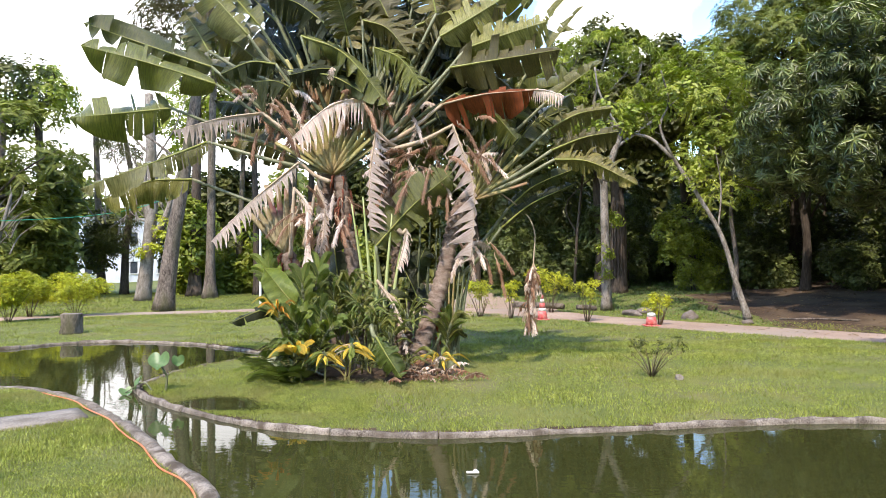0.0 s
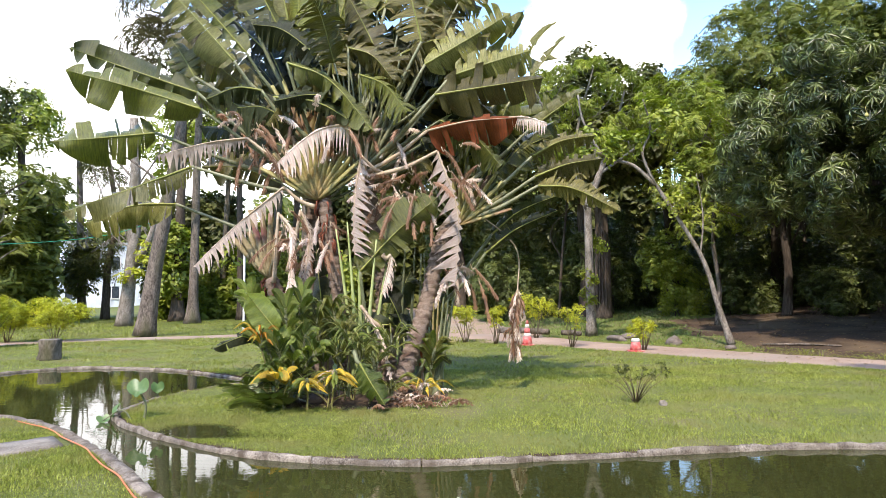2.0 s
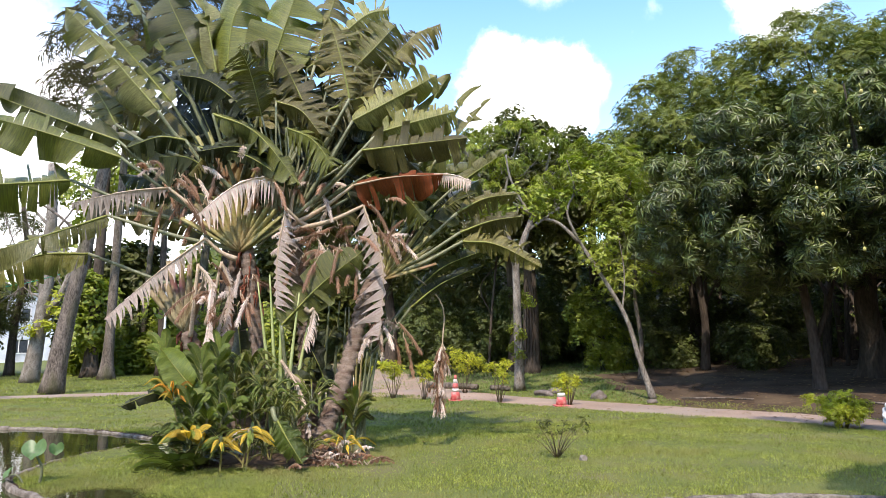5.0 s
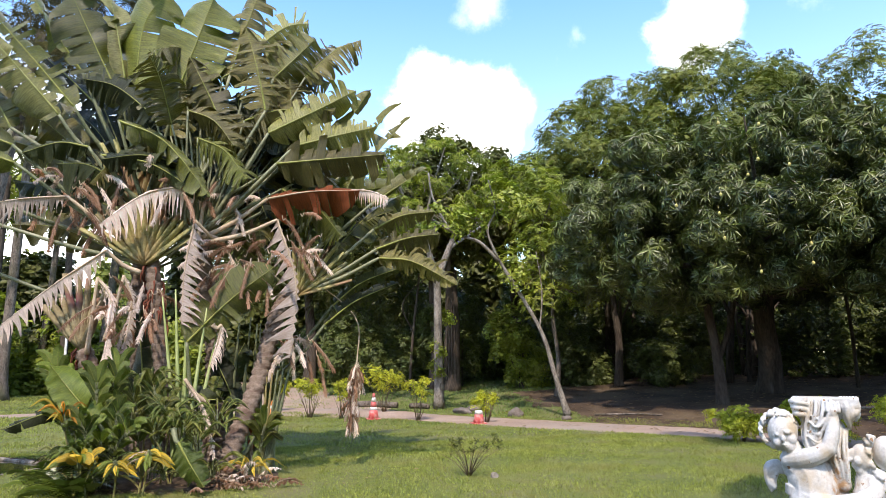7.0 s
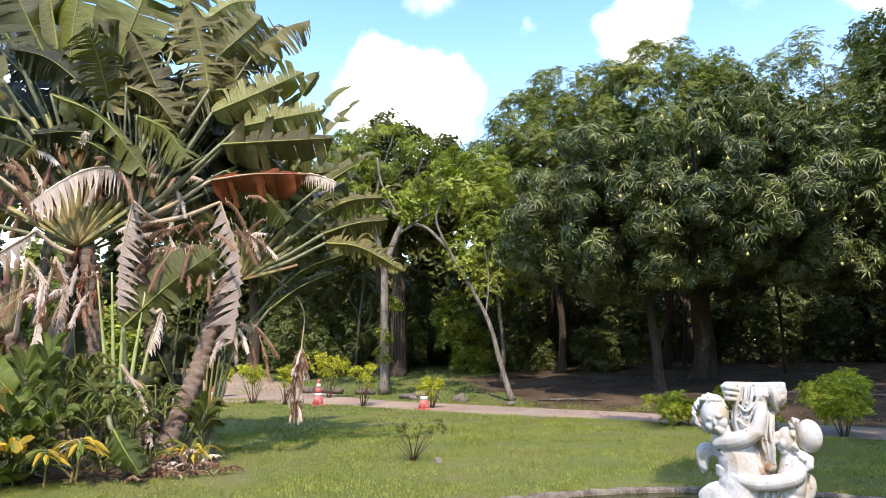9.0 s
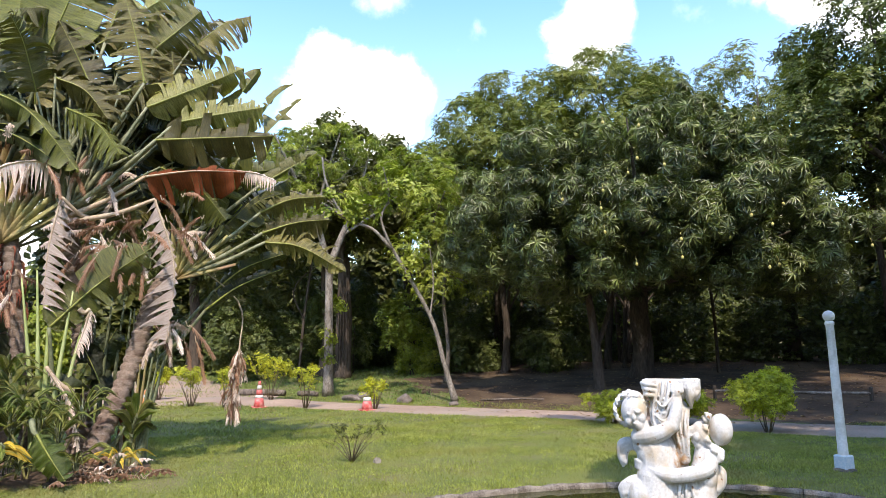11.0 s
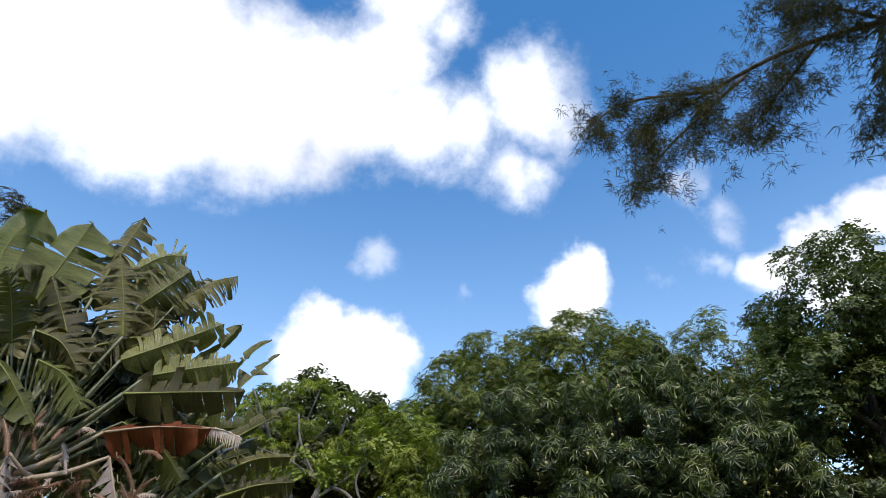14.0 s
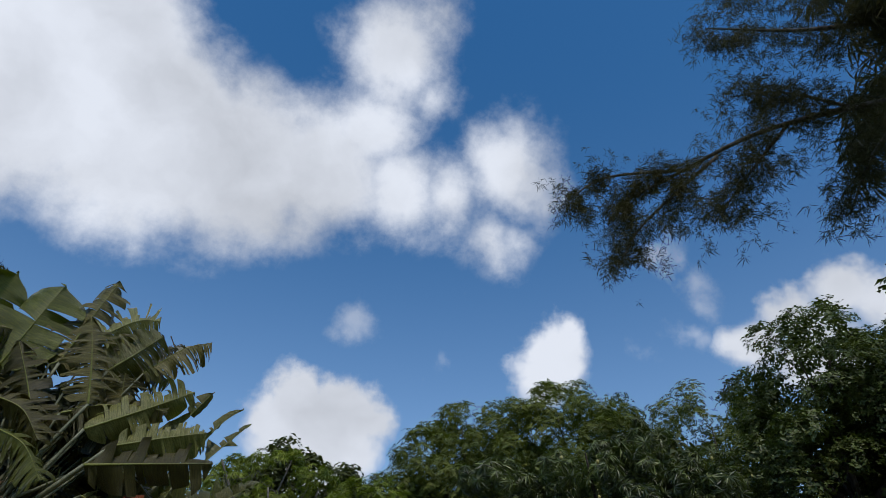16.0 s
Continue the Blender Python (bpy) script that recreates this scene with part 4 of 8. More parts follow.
leaf(palm, "pale", (0.31, 10.60, 3.79), (1.45, 10.50, 5.02), (1.79, 10.50, 5.64), (2.14, 10.50, 6.02), 0.1, 0.08, 50, 30, 0.1, 0.1)
leaf(palm, "pale", (0.36, 10.60, 3.60), (1.56, 10.60, 4.90), (1.90, 10.60, 5.32), (2.32, 10.60, 5.82), 0.08, 0.1, 50, 30, 0.1, 0.1)
leaf(palm, "pale", (0.50, 10.40, 3.20), (1.64, 10.40, 4.17), (2.06, 10.40, 4.48), (2.57, 10.40, 4.84), 0.1, 0.14, 40, 30, 0.1, 0.2)
leaf(palm, "olive", (0.50, 10.20, 2.73), (1.63, 10.00, 3.66), (2.07, 9.95, 3.89), (2.60, 9.90, 3.97), 0.26, 0.14, 20, 30, 0.5, 0.7)
leaf(palm, "olive", (0.51, 10.20, 2.68), (1.66, 9.90, 3.33), (2.13, 9.80, 3.50), (2.64, 9.70, 3.57), 0.3, 0.2, 20, 25, 0.7, 0.9)
leaf(palm, "olive", (0.51, 10.20, 2.65), (1.70, 9.90, 3.19), (2.22, 9.80, 3.13), (2.89, 9.70, 2.77), 0.2, 0.34, 20, 25, 0.7, 0.9)
leaf(palm, "green", (0.51, 10.50, 2.71), (0.86, 10.50, 3.60), (1.09, 10.50, 4.08), (1.31, 10.50, 4.59), 0.26, 0.26, 10, 20, 0.2, 0.3)
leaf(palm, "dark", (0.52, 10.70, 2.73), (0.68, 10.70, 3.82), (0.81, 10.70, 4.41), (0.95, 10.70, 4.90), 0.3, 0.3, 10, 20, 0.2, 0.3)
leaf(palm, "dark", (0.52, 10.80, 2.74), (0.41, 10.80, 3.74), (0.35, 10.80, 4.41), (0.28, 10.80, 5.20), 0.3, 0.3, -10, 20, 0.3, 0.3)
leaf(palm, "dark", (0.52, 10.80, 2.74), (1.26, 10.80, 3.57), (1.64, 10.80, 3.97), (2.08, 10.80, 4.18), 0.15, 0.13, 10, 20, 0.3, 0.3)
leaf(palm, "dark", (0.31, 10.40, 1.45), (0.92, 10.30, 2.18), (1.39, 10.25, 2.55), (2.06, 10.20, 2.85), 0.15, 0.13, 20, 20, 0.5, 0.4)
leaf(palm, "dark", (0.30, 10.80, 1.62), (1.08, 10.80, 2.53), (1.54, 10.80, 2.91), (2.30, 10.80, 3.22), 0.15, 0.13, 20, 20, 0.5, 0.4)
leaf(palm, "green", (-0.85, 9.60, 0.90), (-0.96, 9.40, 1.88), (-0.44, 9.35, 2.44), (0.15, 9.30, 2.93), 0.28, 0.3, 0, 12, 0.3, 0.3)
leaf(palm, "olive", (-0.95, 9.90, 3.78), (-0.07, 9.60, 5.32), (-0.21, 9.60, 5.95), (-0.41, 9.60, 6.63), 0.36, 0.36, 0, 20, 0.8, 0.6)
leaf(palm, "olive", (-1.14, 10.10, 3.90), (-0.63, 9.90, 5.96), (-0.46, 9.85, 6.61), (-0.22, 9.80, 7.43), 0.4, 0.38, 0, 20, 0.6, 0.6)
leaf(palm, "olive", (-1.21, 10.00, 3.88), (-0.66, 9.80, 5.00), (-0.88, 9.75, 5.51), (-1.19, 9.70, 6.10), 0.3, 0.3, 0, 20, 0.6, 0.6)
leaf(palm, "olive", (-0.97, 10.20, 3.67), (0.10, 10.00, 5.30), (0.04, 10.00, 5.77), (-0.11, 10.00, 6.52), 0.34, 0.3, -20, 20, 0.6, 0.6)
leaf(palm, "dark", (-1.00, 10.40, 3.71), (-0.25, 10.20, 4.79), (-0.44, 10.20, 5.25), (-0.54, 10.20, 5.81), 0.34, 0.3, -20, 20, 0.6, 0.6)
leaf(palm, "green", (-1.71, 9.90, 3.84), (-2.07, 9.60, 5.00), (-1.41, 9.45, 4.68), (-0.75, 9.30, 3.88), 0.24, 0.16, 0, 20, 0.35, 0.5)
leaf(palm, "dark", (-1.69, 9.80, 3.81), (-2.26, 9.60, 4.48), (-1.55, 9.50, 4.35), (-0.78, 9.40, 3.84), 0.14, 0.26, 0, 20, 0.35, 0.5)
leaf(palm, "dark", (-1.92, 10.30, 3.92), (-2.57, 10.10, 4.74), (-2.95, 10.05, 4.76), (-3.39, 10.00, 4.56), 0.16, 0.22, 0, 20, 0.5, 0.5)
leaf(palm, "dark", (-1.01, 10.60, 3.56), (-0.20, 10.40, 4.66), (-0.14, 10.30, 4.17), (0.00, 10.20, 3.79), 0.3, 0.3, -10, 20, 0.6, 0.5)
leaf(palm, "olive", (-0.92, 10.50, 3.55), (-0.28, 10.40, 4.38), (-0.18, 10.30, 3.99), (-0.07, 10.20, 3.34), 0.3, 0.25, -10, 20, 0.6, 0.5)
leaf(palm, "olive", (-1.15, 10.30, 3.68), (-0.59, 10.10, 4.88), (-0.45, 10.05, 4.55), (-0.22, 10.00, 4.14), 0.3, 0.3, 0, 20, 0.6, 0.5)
leaf(palm, "dead", (-2.28, 9.80, 1.73), (-2.20, 9.70, 2.77), (-1.99, 9.65, 2.39), (-2.03, 9.60, 1.40), 0.18, 0.18, 20, 20, 1, 0.5)
leaf(palm, "dead", (-2.10, 9.90, 1.90), (-1.89, 9.80, 2.82), (-1.76, 9.80, 2.40), (-1.83, 9.80, 1.73), 0.16, 0.16, 20, 20, 1, 0.5)
leaf(palm, "dead", (-0.63, 9.30, 1.08), (-0.93, 9.20, 1.40), (-0.65, 9.15, 0.94), (-0.49, 9.10, 0.33), 0.1, 0.1, 20, 20, 1, 0.5)
leaf(palm, "dead", (-0.64, 9.40, 2.12), (-0.52, 9.40, 2.12), (-0.56, 9.40, 1.88), (-0.64, 9.40, 1.56), 0.1, 0.2, 20, 20, 1, 0.5)


# leaves in the depth of the clump, half of them in the shade-dark colour
rf = random.Random(21)
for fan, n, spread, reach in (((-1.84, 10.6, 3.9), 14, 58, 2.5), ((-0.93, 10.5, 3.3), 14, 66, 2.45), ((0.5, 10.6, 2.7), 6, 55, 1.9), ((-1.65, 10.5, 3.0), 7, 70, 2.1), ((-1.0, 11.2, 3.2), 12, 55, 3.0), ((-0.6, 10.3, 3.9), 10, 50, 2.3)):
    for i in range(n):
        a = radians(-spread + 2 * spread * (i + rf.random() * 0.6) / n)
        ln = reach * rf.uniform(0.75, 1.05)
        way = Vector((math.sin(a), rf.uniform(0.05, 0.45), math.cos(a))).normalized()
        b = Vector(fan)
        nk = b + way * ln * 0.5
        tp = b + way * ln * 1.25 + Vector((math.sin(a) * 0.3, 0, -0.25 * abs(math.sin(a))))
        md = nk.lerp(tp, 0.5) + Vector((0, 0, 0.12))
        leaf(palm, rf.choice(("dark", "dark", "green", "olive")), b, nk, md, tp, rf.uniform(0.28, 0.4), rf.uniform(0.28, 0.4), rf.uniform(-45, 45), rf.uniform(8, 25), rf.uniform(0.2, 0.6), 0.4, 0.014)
# drooping leaves that close the crown's right shoulder
for i in range(20):
    b = Vector((-0.93, 10.0, 3.4))
    nk = Vector((rf.uniform(-1.5, 0.5), rf.uniform(9.75, 10.5), 0))
    nk.z = rf.uniform(4.7, 6.5) - max(0, nk.x) * 0.9
    o = Vector((rf.uniform(-0.3, 0.8), rf.uniform(-0.35, 0.2), rf.uniform(-0.2, 0.9))).normalized() * rf.uniform(0.7, 1.2)
    leaf(palm, rf.choice(("olive", "olive", "dark", "green", "pale")), b, nk, nk + o * 0.55 + Vector((0, 0, 0.12)), nk + o, rf.uniform(0.26, 0.38), rf.uniform(0.26, 0.38), rf.uniform(-35, 35), rf.uniform(15, 40), rf.uniform(0.4, 0.85), 0.6, 0.014)
# torn leaves that hang over the fan of stalks, mostly in the shade-dark colour
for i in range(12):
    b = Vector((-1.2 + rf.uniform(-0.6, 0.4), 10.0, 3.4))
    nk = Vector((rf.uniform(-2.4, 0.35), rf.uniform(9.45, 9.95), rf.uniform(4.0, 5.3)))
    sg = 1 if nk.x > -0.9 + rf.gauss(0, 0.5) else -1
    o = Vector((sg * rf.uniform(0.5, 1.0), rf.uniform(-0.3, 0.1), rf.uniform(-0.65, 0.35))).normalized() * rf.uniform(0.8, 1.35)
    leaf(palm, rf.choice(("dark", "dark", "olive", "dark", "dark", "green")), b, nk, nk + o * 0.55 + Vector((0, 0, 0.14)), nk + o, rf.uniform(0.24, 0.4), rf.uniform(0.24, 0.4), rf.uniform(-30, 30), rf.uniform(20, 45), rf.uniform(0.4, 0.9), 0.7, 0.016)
# shrivelled leaves in the heart
for (cx, cy, cz), n, s in (((-0.35, 9.6, 3.15), 26, 0.42), ((-2.3, 10.1, 4.15), 20, 0.5), ((-1.1, 9.7, 4.2), 16, 0.45), ((-2.6, 9.8, 4.0), 14, 0.45), ((0.55, 10.0, 3.5), 8, 0.35), ((-1.95, 9.8, 2.3), 16, 0.4), ((0.45, 9.8, 1.9), 12, 0.25), ((-1.75, 9.75, 2.6), 8, 0.3), ((-0.1, 9.8, 3.9), 8, 0.4)):
    for i in range(n):
        b = Vector((cx + rf.gauss(0, s * 0.7), cy + rf.gauss(0, 0.15), cz + rf.gauss(0, s * 0.35)))
        w = Vector((rf.gauss(0, 0.6), rf.gauss(-0.1, 0.3), rf.uniform(-1, 0.25))).normalized() * rf.uniform(0.3, 0.65)
        leaf(palm, rf.choice(("brown", "brown", "dead")), b, b + w * 0.15, b + w * 0.6 + Vector((0, 0, -0.04)), b + w + Vector((0, 0, -0.16)), 0.09, 0.09, rf.uniform(-40, 40), 20, 1, 0.5, 0.005)

HANG = [(1.41, 10.6, 2.34), (1.46, 10.6, 1.61), (1.39, 10.6, 0.67)]
# one withered leaf that hangs from a thin stalk
bm = bmesh.new()
tube(bm, spline([Vector(p) - PALM_AT for p in ((0.55, 10.3, 3.0), HANG[0], HANG[1], HANG[2])], 5), [0.012] * 16, 5)
withered = part("hanging_leaf", bm, STALK["dead"], palm, "withered brown leaf on a hanging stalk")
for i in range(64):
    k = rf.random()
    b = Vector(HANG[1]).lerp(Vector(HANG[2]), k) + Vector((rf.gauss(0, 0.03), rf.gauss(0, 0.03), 0))
    w = Vector((rf.gauss(0, 0.22), rf.gauss(-0.05, 0.22), -1)).normalized() * rf.uniform(0.2, 0.36)
    leaf(palm, rf.choice(("brown", "brown", "dead")), b, b + w * 0.1, b + w * 0.6 + Vector((0, 0, 0.03)), b + w, 0.12, 0.12, rf.uniform(-90, 90), 30, 0.3, 0.1, 0.005, True, 3)

# upright young stalks
for x0, x1, y, z1, kind in ((-1.02, -1.32, 9.5, 2.5, "young"), (-0.98, -1.15, 9.45, 2.6, "young"), (-0.9, -0.72, 9.4, 2.4, "young"), (-0.95, -1.0, 9.5, 2.7, "young"), (-0.85, -0.55, 9.5, 2.2, "young"),
                            (-0.45, -0.35, 10.5, 2.4, "green"), (-0.3, -0.2, 10.6, 2.3, "green"), (-0.15, -0.1, 10.6, 2.2, "green"), (0.15, 0.32, 10.1, 1.7, "green"), (0.1, 0.45, 10.15, 1.6, "green"), (0.2, 0.25, 10.1, 1.8, "green"), (0.0, -0.05, 10.5, 2.2, "green"), (-0.55, -0.6, 10.9, 2.4, "green"), (0.05, 0.1, 10.7, 2.0, "green")):
    bm = bmesh.new()
    tube(bm, spline([Vector((x0, y, 0)) - PALM_AT, Vector((x0 * 0.6 + x1 * 0.4, y, z1 * 0.5)) - PALM_AT, Vector((x1, y, z1)) - PALM_AT], 5), [0.046 - 0.0036 * i for i in range(11)], 7)
    part("stalk", bm, STALK[kind], palm)

# ---- planting at the foot of the palms ----
leaf(palm, "lime", (-1.68, 9.20, 0.62), (-1.85, 8.95, 0.87), (-2.14, 8.90, 1.22), (-2.43, 8.85, 1.60), 0.22, 0.22, 0, 12, 0.1, 0.3)
leaf(palm, "dark", (-1.86, 9.20, 0.71), (-2.14, 9.10, 1.03), (-2.51, 9.05, 1.00), (-2.92, 9.00, 0.83), 0.1, 0.12, 20, 15, 0.3, 0.3)
leaf(palm, "fresh", (-0.98, 8.85, 0.80), (-0.88, 8.62, 0.66), (-0.75, 8.55, 0.45), (-0.55, 8.50, 0.15), 0.15, 0.15, 0, 12, 0.1, 0.2)
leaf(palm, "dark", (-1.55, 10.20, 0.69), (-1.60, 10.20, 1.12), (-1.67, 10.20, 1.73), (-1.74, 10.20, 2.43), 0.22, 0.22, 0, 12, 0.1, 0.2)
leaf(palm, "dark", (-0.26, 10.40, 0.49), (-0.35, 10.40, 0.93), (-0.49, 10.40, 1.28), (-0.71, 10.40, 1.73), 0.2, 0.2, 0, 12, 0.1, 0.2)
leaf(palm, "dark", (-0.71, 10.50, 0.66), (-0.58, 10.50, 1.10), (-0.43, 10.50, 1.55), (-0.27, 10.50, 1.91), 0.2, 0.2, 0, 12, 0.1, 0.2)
leaf(palm, "green", (-0.04, 10.00, 0.36), (0.02, 10.00, 0.70), (0.13, 10.00, 1.12), (0.28, 10.00, 1.55), 0.14, 0.14, 30, 12, 0.1, 0.2)
leaf(palm, "orange", (-0.04, 9.80, 0.22), (-0.08, 9.80, 0.39), (-0.06, 9.80, 0.72), (0.01, 9.80, 1.05), 0.06, 0.06, 30, 12, 0.1, 0.2)
leaf(palm, "green", (-0.24, 9.60, 0.33), (-0.03, 9.60, 0.61), (0.13, 9.60, 0.67), (0.35, 9.60, 0.53), 0.06, 0.06, 30, 12, 0.1, 0.2)
leaf(palm, "dark", (-1.27, 9.40, 0.61), (-0.95, 9.40, 1.08), (-0.55, 9.40, 1.12), (-0.23, 9.40, 1.03), 0.1, 0.1, 30, 12, 0.1, 0.2)
leaf(palm, "green", (-0.98, 9.70, 0.49), (-0.82, 9.70, 0.90), (-0.66, 9.70, 1.14), (-0.53, 9.70, 1.43), 0.14, 0.14, 10, 12, 0.2, 0.2)



def tuft(t, f, n, length, width, kinds, up, r, spread=1.0, stem=0.0):
    """Arching leaves that spring from a short stem."""
    f = Vector(f)
    for i in range(n):
        a = i * 2.4 + r.uniform(-0.3, 0.3)
        ln = length * r.uniform(0.65, 1.15)
        o = Vector((math.cos(a), math.sin(a), 0)) * spread
        q = f + Vector((0, 0, stem * i / n))
        h = r.uniform(0.4, 1.0) * up
        p1 = q + o * ln * 0.12 + Vector((0, 0, ln * h * 0.3))
        p2 = q + o * ln * 0.55 + Vector((0, 0, ln * h * 0.9))
        p3 = q + o * ln * 0.98 + Vector((0, 0, ln * (h - 0.3)))
        leaf(t, r.choice(kinds), q, p1, p2, p3, width * r.uniform(0.7, 1.2), width * r.uniform(0.7, 1.2), r.uniform(-50, 50), 16, 0.0, 0.15, 0.007, True, 3)


def low(x, y, z=0.0):
    return (x, y, float(ground_z(x, y)) + z - 0.03)


def dracaena(x, y, heads, n, length, width, kinds, up, seed, label, name="foliage_plant"):
    """Stems that each carry a tuft; heads: the tufts' places."""
    r = random.Random(seed)
    t = thing(name, low(x, y), label, "plant")
    for h in heads:
        e, o = Vector(h) - t.location, Vector((r.uniform(-0.08, 0.08), r.uniform(-0.05, 0.05), 0))
        bm = bmesh.new()
        tube(bm, spline([o, o.lerp(e, 0.5) + Vector((0, 0.05, 0.05)), e], 4), [0.014] * 9, 6)
        part("stem", bm, STALK["sheath"], t)
        tuft(t, h, n, length, width, kinds, up, r, 1.0, length * 0.35)
    return t


def cane_plant(x, y, tops, ln, width, kinds, seed, label):
    """Arching canes with broad pointed leaves in two rows."""
    r = random.Random(seed)
    t = thing("foliage_plant", low(x, y), label, "plant")
    for top in tops:
        e = Vector(top) - t.location
        o = Vector((r.uniform(-0.12, 0.12), r.uniform(-0.08, 0.08), 0))
        line = spline([o, o.lerp(e, 0.55) + Vector((0, 0, 0.14)), e], 6)
        bm = bmesh.new()
        tube(bm, line, [0.012 - 0.0006 * i for i in range(len(line))], 5)
        part("stem", bm, STALK["green"], t)
        k = len(line)
        for i in range(4, k):
            w = (line[min(i + 1, k - 1)] - line[i - 1]).normalized()
            for sg in (1, -1):
                side = Vector((sg * 0.8, r.uniform(-0.7, 0.3), 0.1))
                L = ln * r.uniform(0.75, 1.15) * (0.8 if i < 6 else 1)
                q = line[i] + t.location
                d = (w * (0.7 if i < k - 1 else 1.4) + side * r.uniform(0.4, 0.9)).normalized()
                leaf(t, r.choice(kinds), q, q + d * L * 0.08, q + d * L * 0.55 + Vector((0, 0, 0.02)), q + d * L + Vector((0, 0, -0.22 * L)), width * r.uniform(0.8, 1.15), width * r.uniform(0.8, 1.15), r.uniform(-35, 35), 14, 0.0, 0.2, 0.006, True, 3)
    return t


bm = bmesh.new()
rim, mid = [], None
for i in range(40):
    a = 6.28319 * i / 40
    k = 1 + 0.22 * noise.noise((math.cos(a) * 2, math.sin(a) * 2, 5)) + 0.08 * noise.noise((math.cos(a) * 7, math.sin(a) * 7, 2))
    rim.append([bm.verts.new((*(lambda x, y: (x, y, float(ground_z(x, y)) + h))(-1.05 + 1.2 * k * s * math.cos(a), 9.42 + 0.72 * k * s * math.sin(a)),)) for s, h in ((1.0, -0.02), (0.93, 0.022), (0.5, 0.04))])
top = bm.verts.new((-1.05, 9.35, float(ground_z(-1.05, 9.35)) + 0.05))
for p, q in zip(rim, rim[1:] + rim[:1]):
    for j in range(2):
        bm.faces.new((p[j], q[j], q[j + 1], p[j + 1]))
    bm.faces.new((p[2], q[2], top))
tagged(to_object("soil_bed", bm, EARTH), "dark bare soil bed round the palms' foot", "soil", kind="structure")
GREENS = "dense green plant with broad pointed leaves below the palms"
cane_plant(-1.95, 9.3, [(-2.45, 9.2, 1.5), (-2.2, 9.25, 1.25), (-1.95, 9.1, 1.34), (-1.75, 9.2, 1.5), (-2.3, 9.0, 1.0)], 0.42, 0.06, ("fresh", "lime", "lime"), 1, GREENS)
cane_plant(-1.85, 9.05, [(-1.66, 9.0, 1.03), (-2.02, 8.85, 0.89), (-1.77, 8.75, 0.68), (-2.1, 8.75, 0.55), (-1.5, 8.9, 0.8)], 0.32, 0.048, ("fresh", "lime", "fresh"), 2, GREENS)
cane_plant(-1.35, 9.35, [(-1.55, 9.3, 1.2), (-1.3, 9.25, 1.3), (-1.15, 9.2, 1.05)], 0.36, 0.045, ("fresh", "green"), 3, GREENS)
STRAPS = "green rosette plant with narrow strap leaves at the palms' foot"
dracaena(-1.1, 9.15, [(-1.06, 9.05, 0.80), (-0.9, 9.0, 0.62), (-1.22, 9.1, 0.66)], 22, 0.42, 0.021, ("fresh", "green", "fresh"), 0.75, 4, STRAPS)
dracaena(-1.5, 9.35, [(-1.56, 9.3, 0.9), (-1.4, 9.4, 1.1)], 22, 0.5, 0.026, ("fresh", "green"), 0.9, 5, STRAPS)
dracaena(-0.75, 9.2, [(-0.72, 9.1, 0.5), (-0.5, 9.2, 0.75)], 20, 0.42, 0.02, ("fresh", "green"), 0.8, 6, STRAPS)
# these rosettes mix in the dark leaf colour that stands for shade
dracaena(-1.3, 8.85, [(-1.3, 8.8, 0.3), (-1.05, 8.75, 0.25), (-1.6, 8.8, 0.3)], 18, 0.34, 0.02, ("dark", "dark", "green"), 0.6, 7, "low rosette plant with shade-dark leaf colour under the palms")
dracaena(-0.75, 8.9, [(-0.75, 8.85, 0.2), (-0.5, 8.9, 0.22)], 18, 0.3, 0.017, ("dark", "green"), 0.6, 8, "low rosette plant with shade-dark leaf colour under the palms")
dracaena(-2.0, 8.9, [(-2.0, 8.85, 0.3), (-2.25, 8.95, 0.35), (-1.8, 8.75, 0.25)], 18, 0.36, 0.024, ("dark", "green"), 0.6, 9, "low rosette plant with shade-dark leaf colour under the palms")
YEL = ("yellow", "lime", "yellow")
dracaena(-1.5, 8.75, [(-1.55, 8.55, 0.40)], 22, 0.28, 0.028, YEL, -0.2, 31, "drooping yellow-green croton with a few dry leaves", "croton")
dracaena(-1.2, 8.75, [(-1.2, 8.55, 0.50)], 20, 0.3, 0.03, ("yellow", "lime", "yellow", "dead"), -0.2, 32, "drooping yellow-green croton with a few dry leaves", "croton")
dracaena(-2.1, 9.0, [(-2.21, 8.85, 0.84)], 16, 0.34, 0.02, ("yellow", "ember", "ember"), 0.9, 33, "bright orange-yellow croton at the pond side", "croton")
dracaena(-0.1, 9.2, [(-0.05, 9.0, 0.22)], 13, 0.42, 0.026, ("lime", "yellow", "green"), 0.4, 34, "yellow-green strap-leaved plant among fallen leaves", "croton")
cane_plant(-1.9, 8.75, [(-1.95, 8.6, 0.46)], 0.4, 0.06, ("lime", "yellow"), 35, "lone lime green leafy shoot by the palms")
cane_plant(0.05, 9.6, [(0.1, 9.5, 0.75)], 0.42, 0.045, ("lime", "green"), 36, "lone lime green leafy shoot by the palms")
# flat young fan at the leaning stem's foot
for i in range(6):
    bm = bmesh.new()
    x = 0.0 + 0.045 * i
    tube(bm, spline([Vector((0.02 + 0.02 * i, 9.75, 0)) - PALM_AT, Vector((x + 0.03, 9.75, 0.7)) - PALM_AT, Vector((x + 0.03 * i + 0.02, 9.78, 1.5)) - PALM_AT], 5), [0.045 - 0.003 * j for j in range(11)], 7, True, 0.5)
    part("sheath", bm, STALK["sheath" if i in (1, 2) else "green"], palm)
# fallen dead leaves at the foot
heap = thing("dead_leaf_heap", low(-0.25, 8.95, 0.03), "heap of dry fallen plantain leaves at the palm's foot", "leaves")
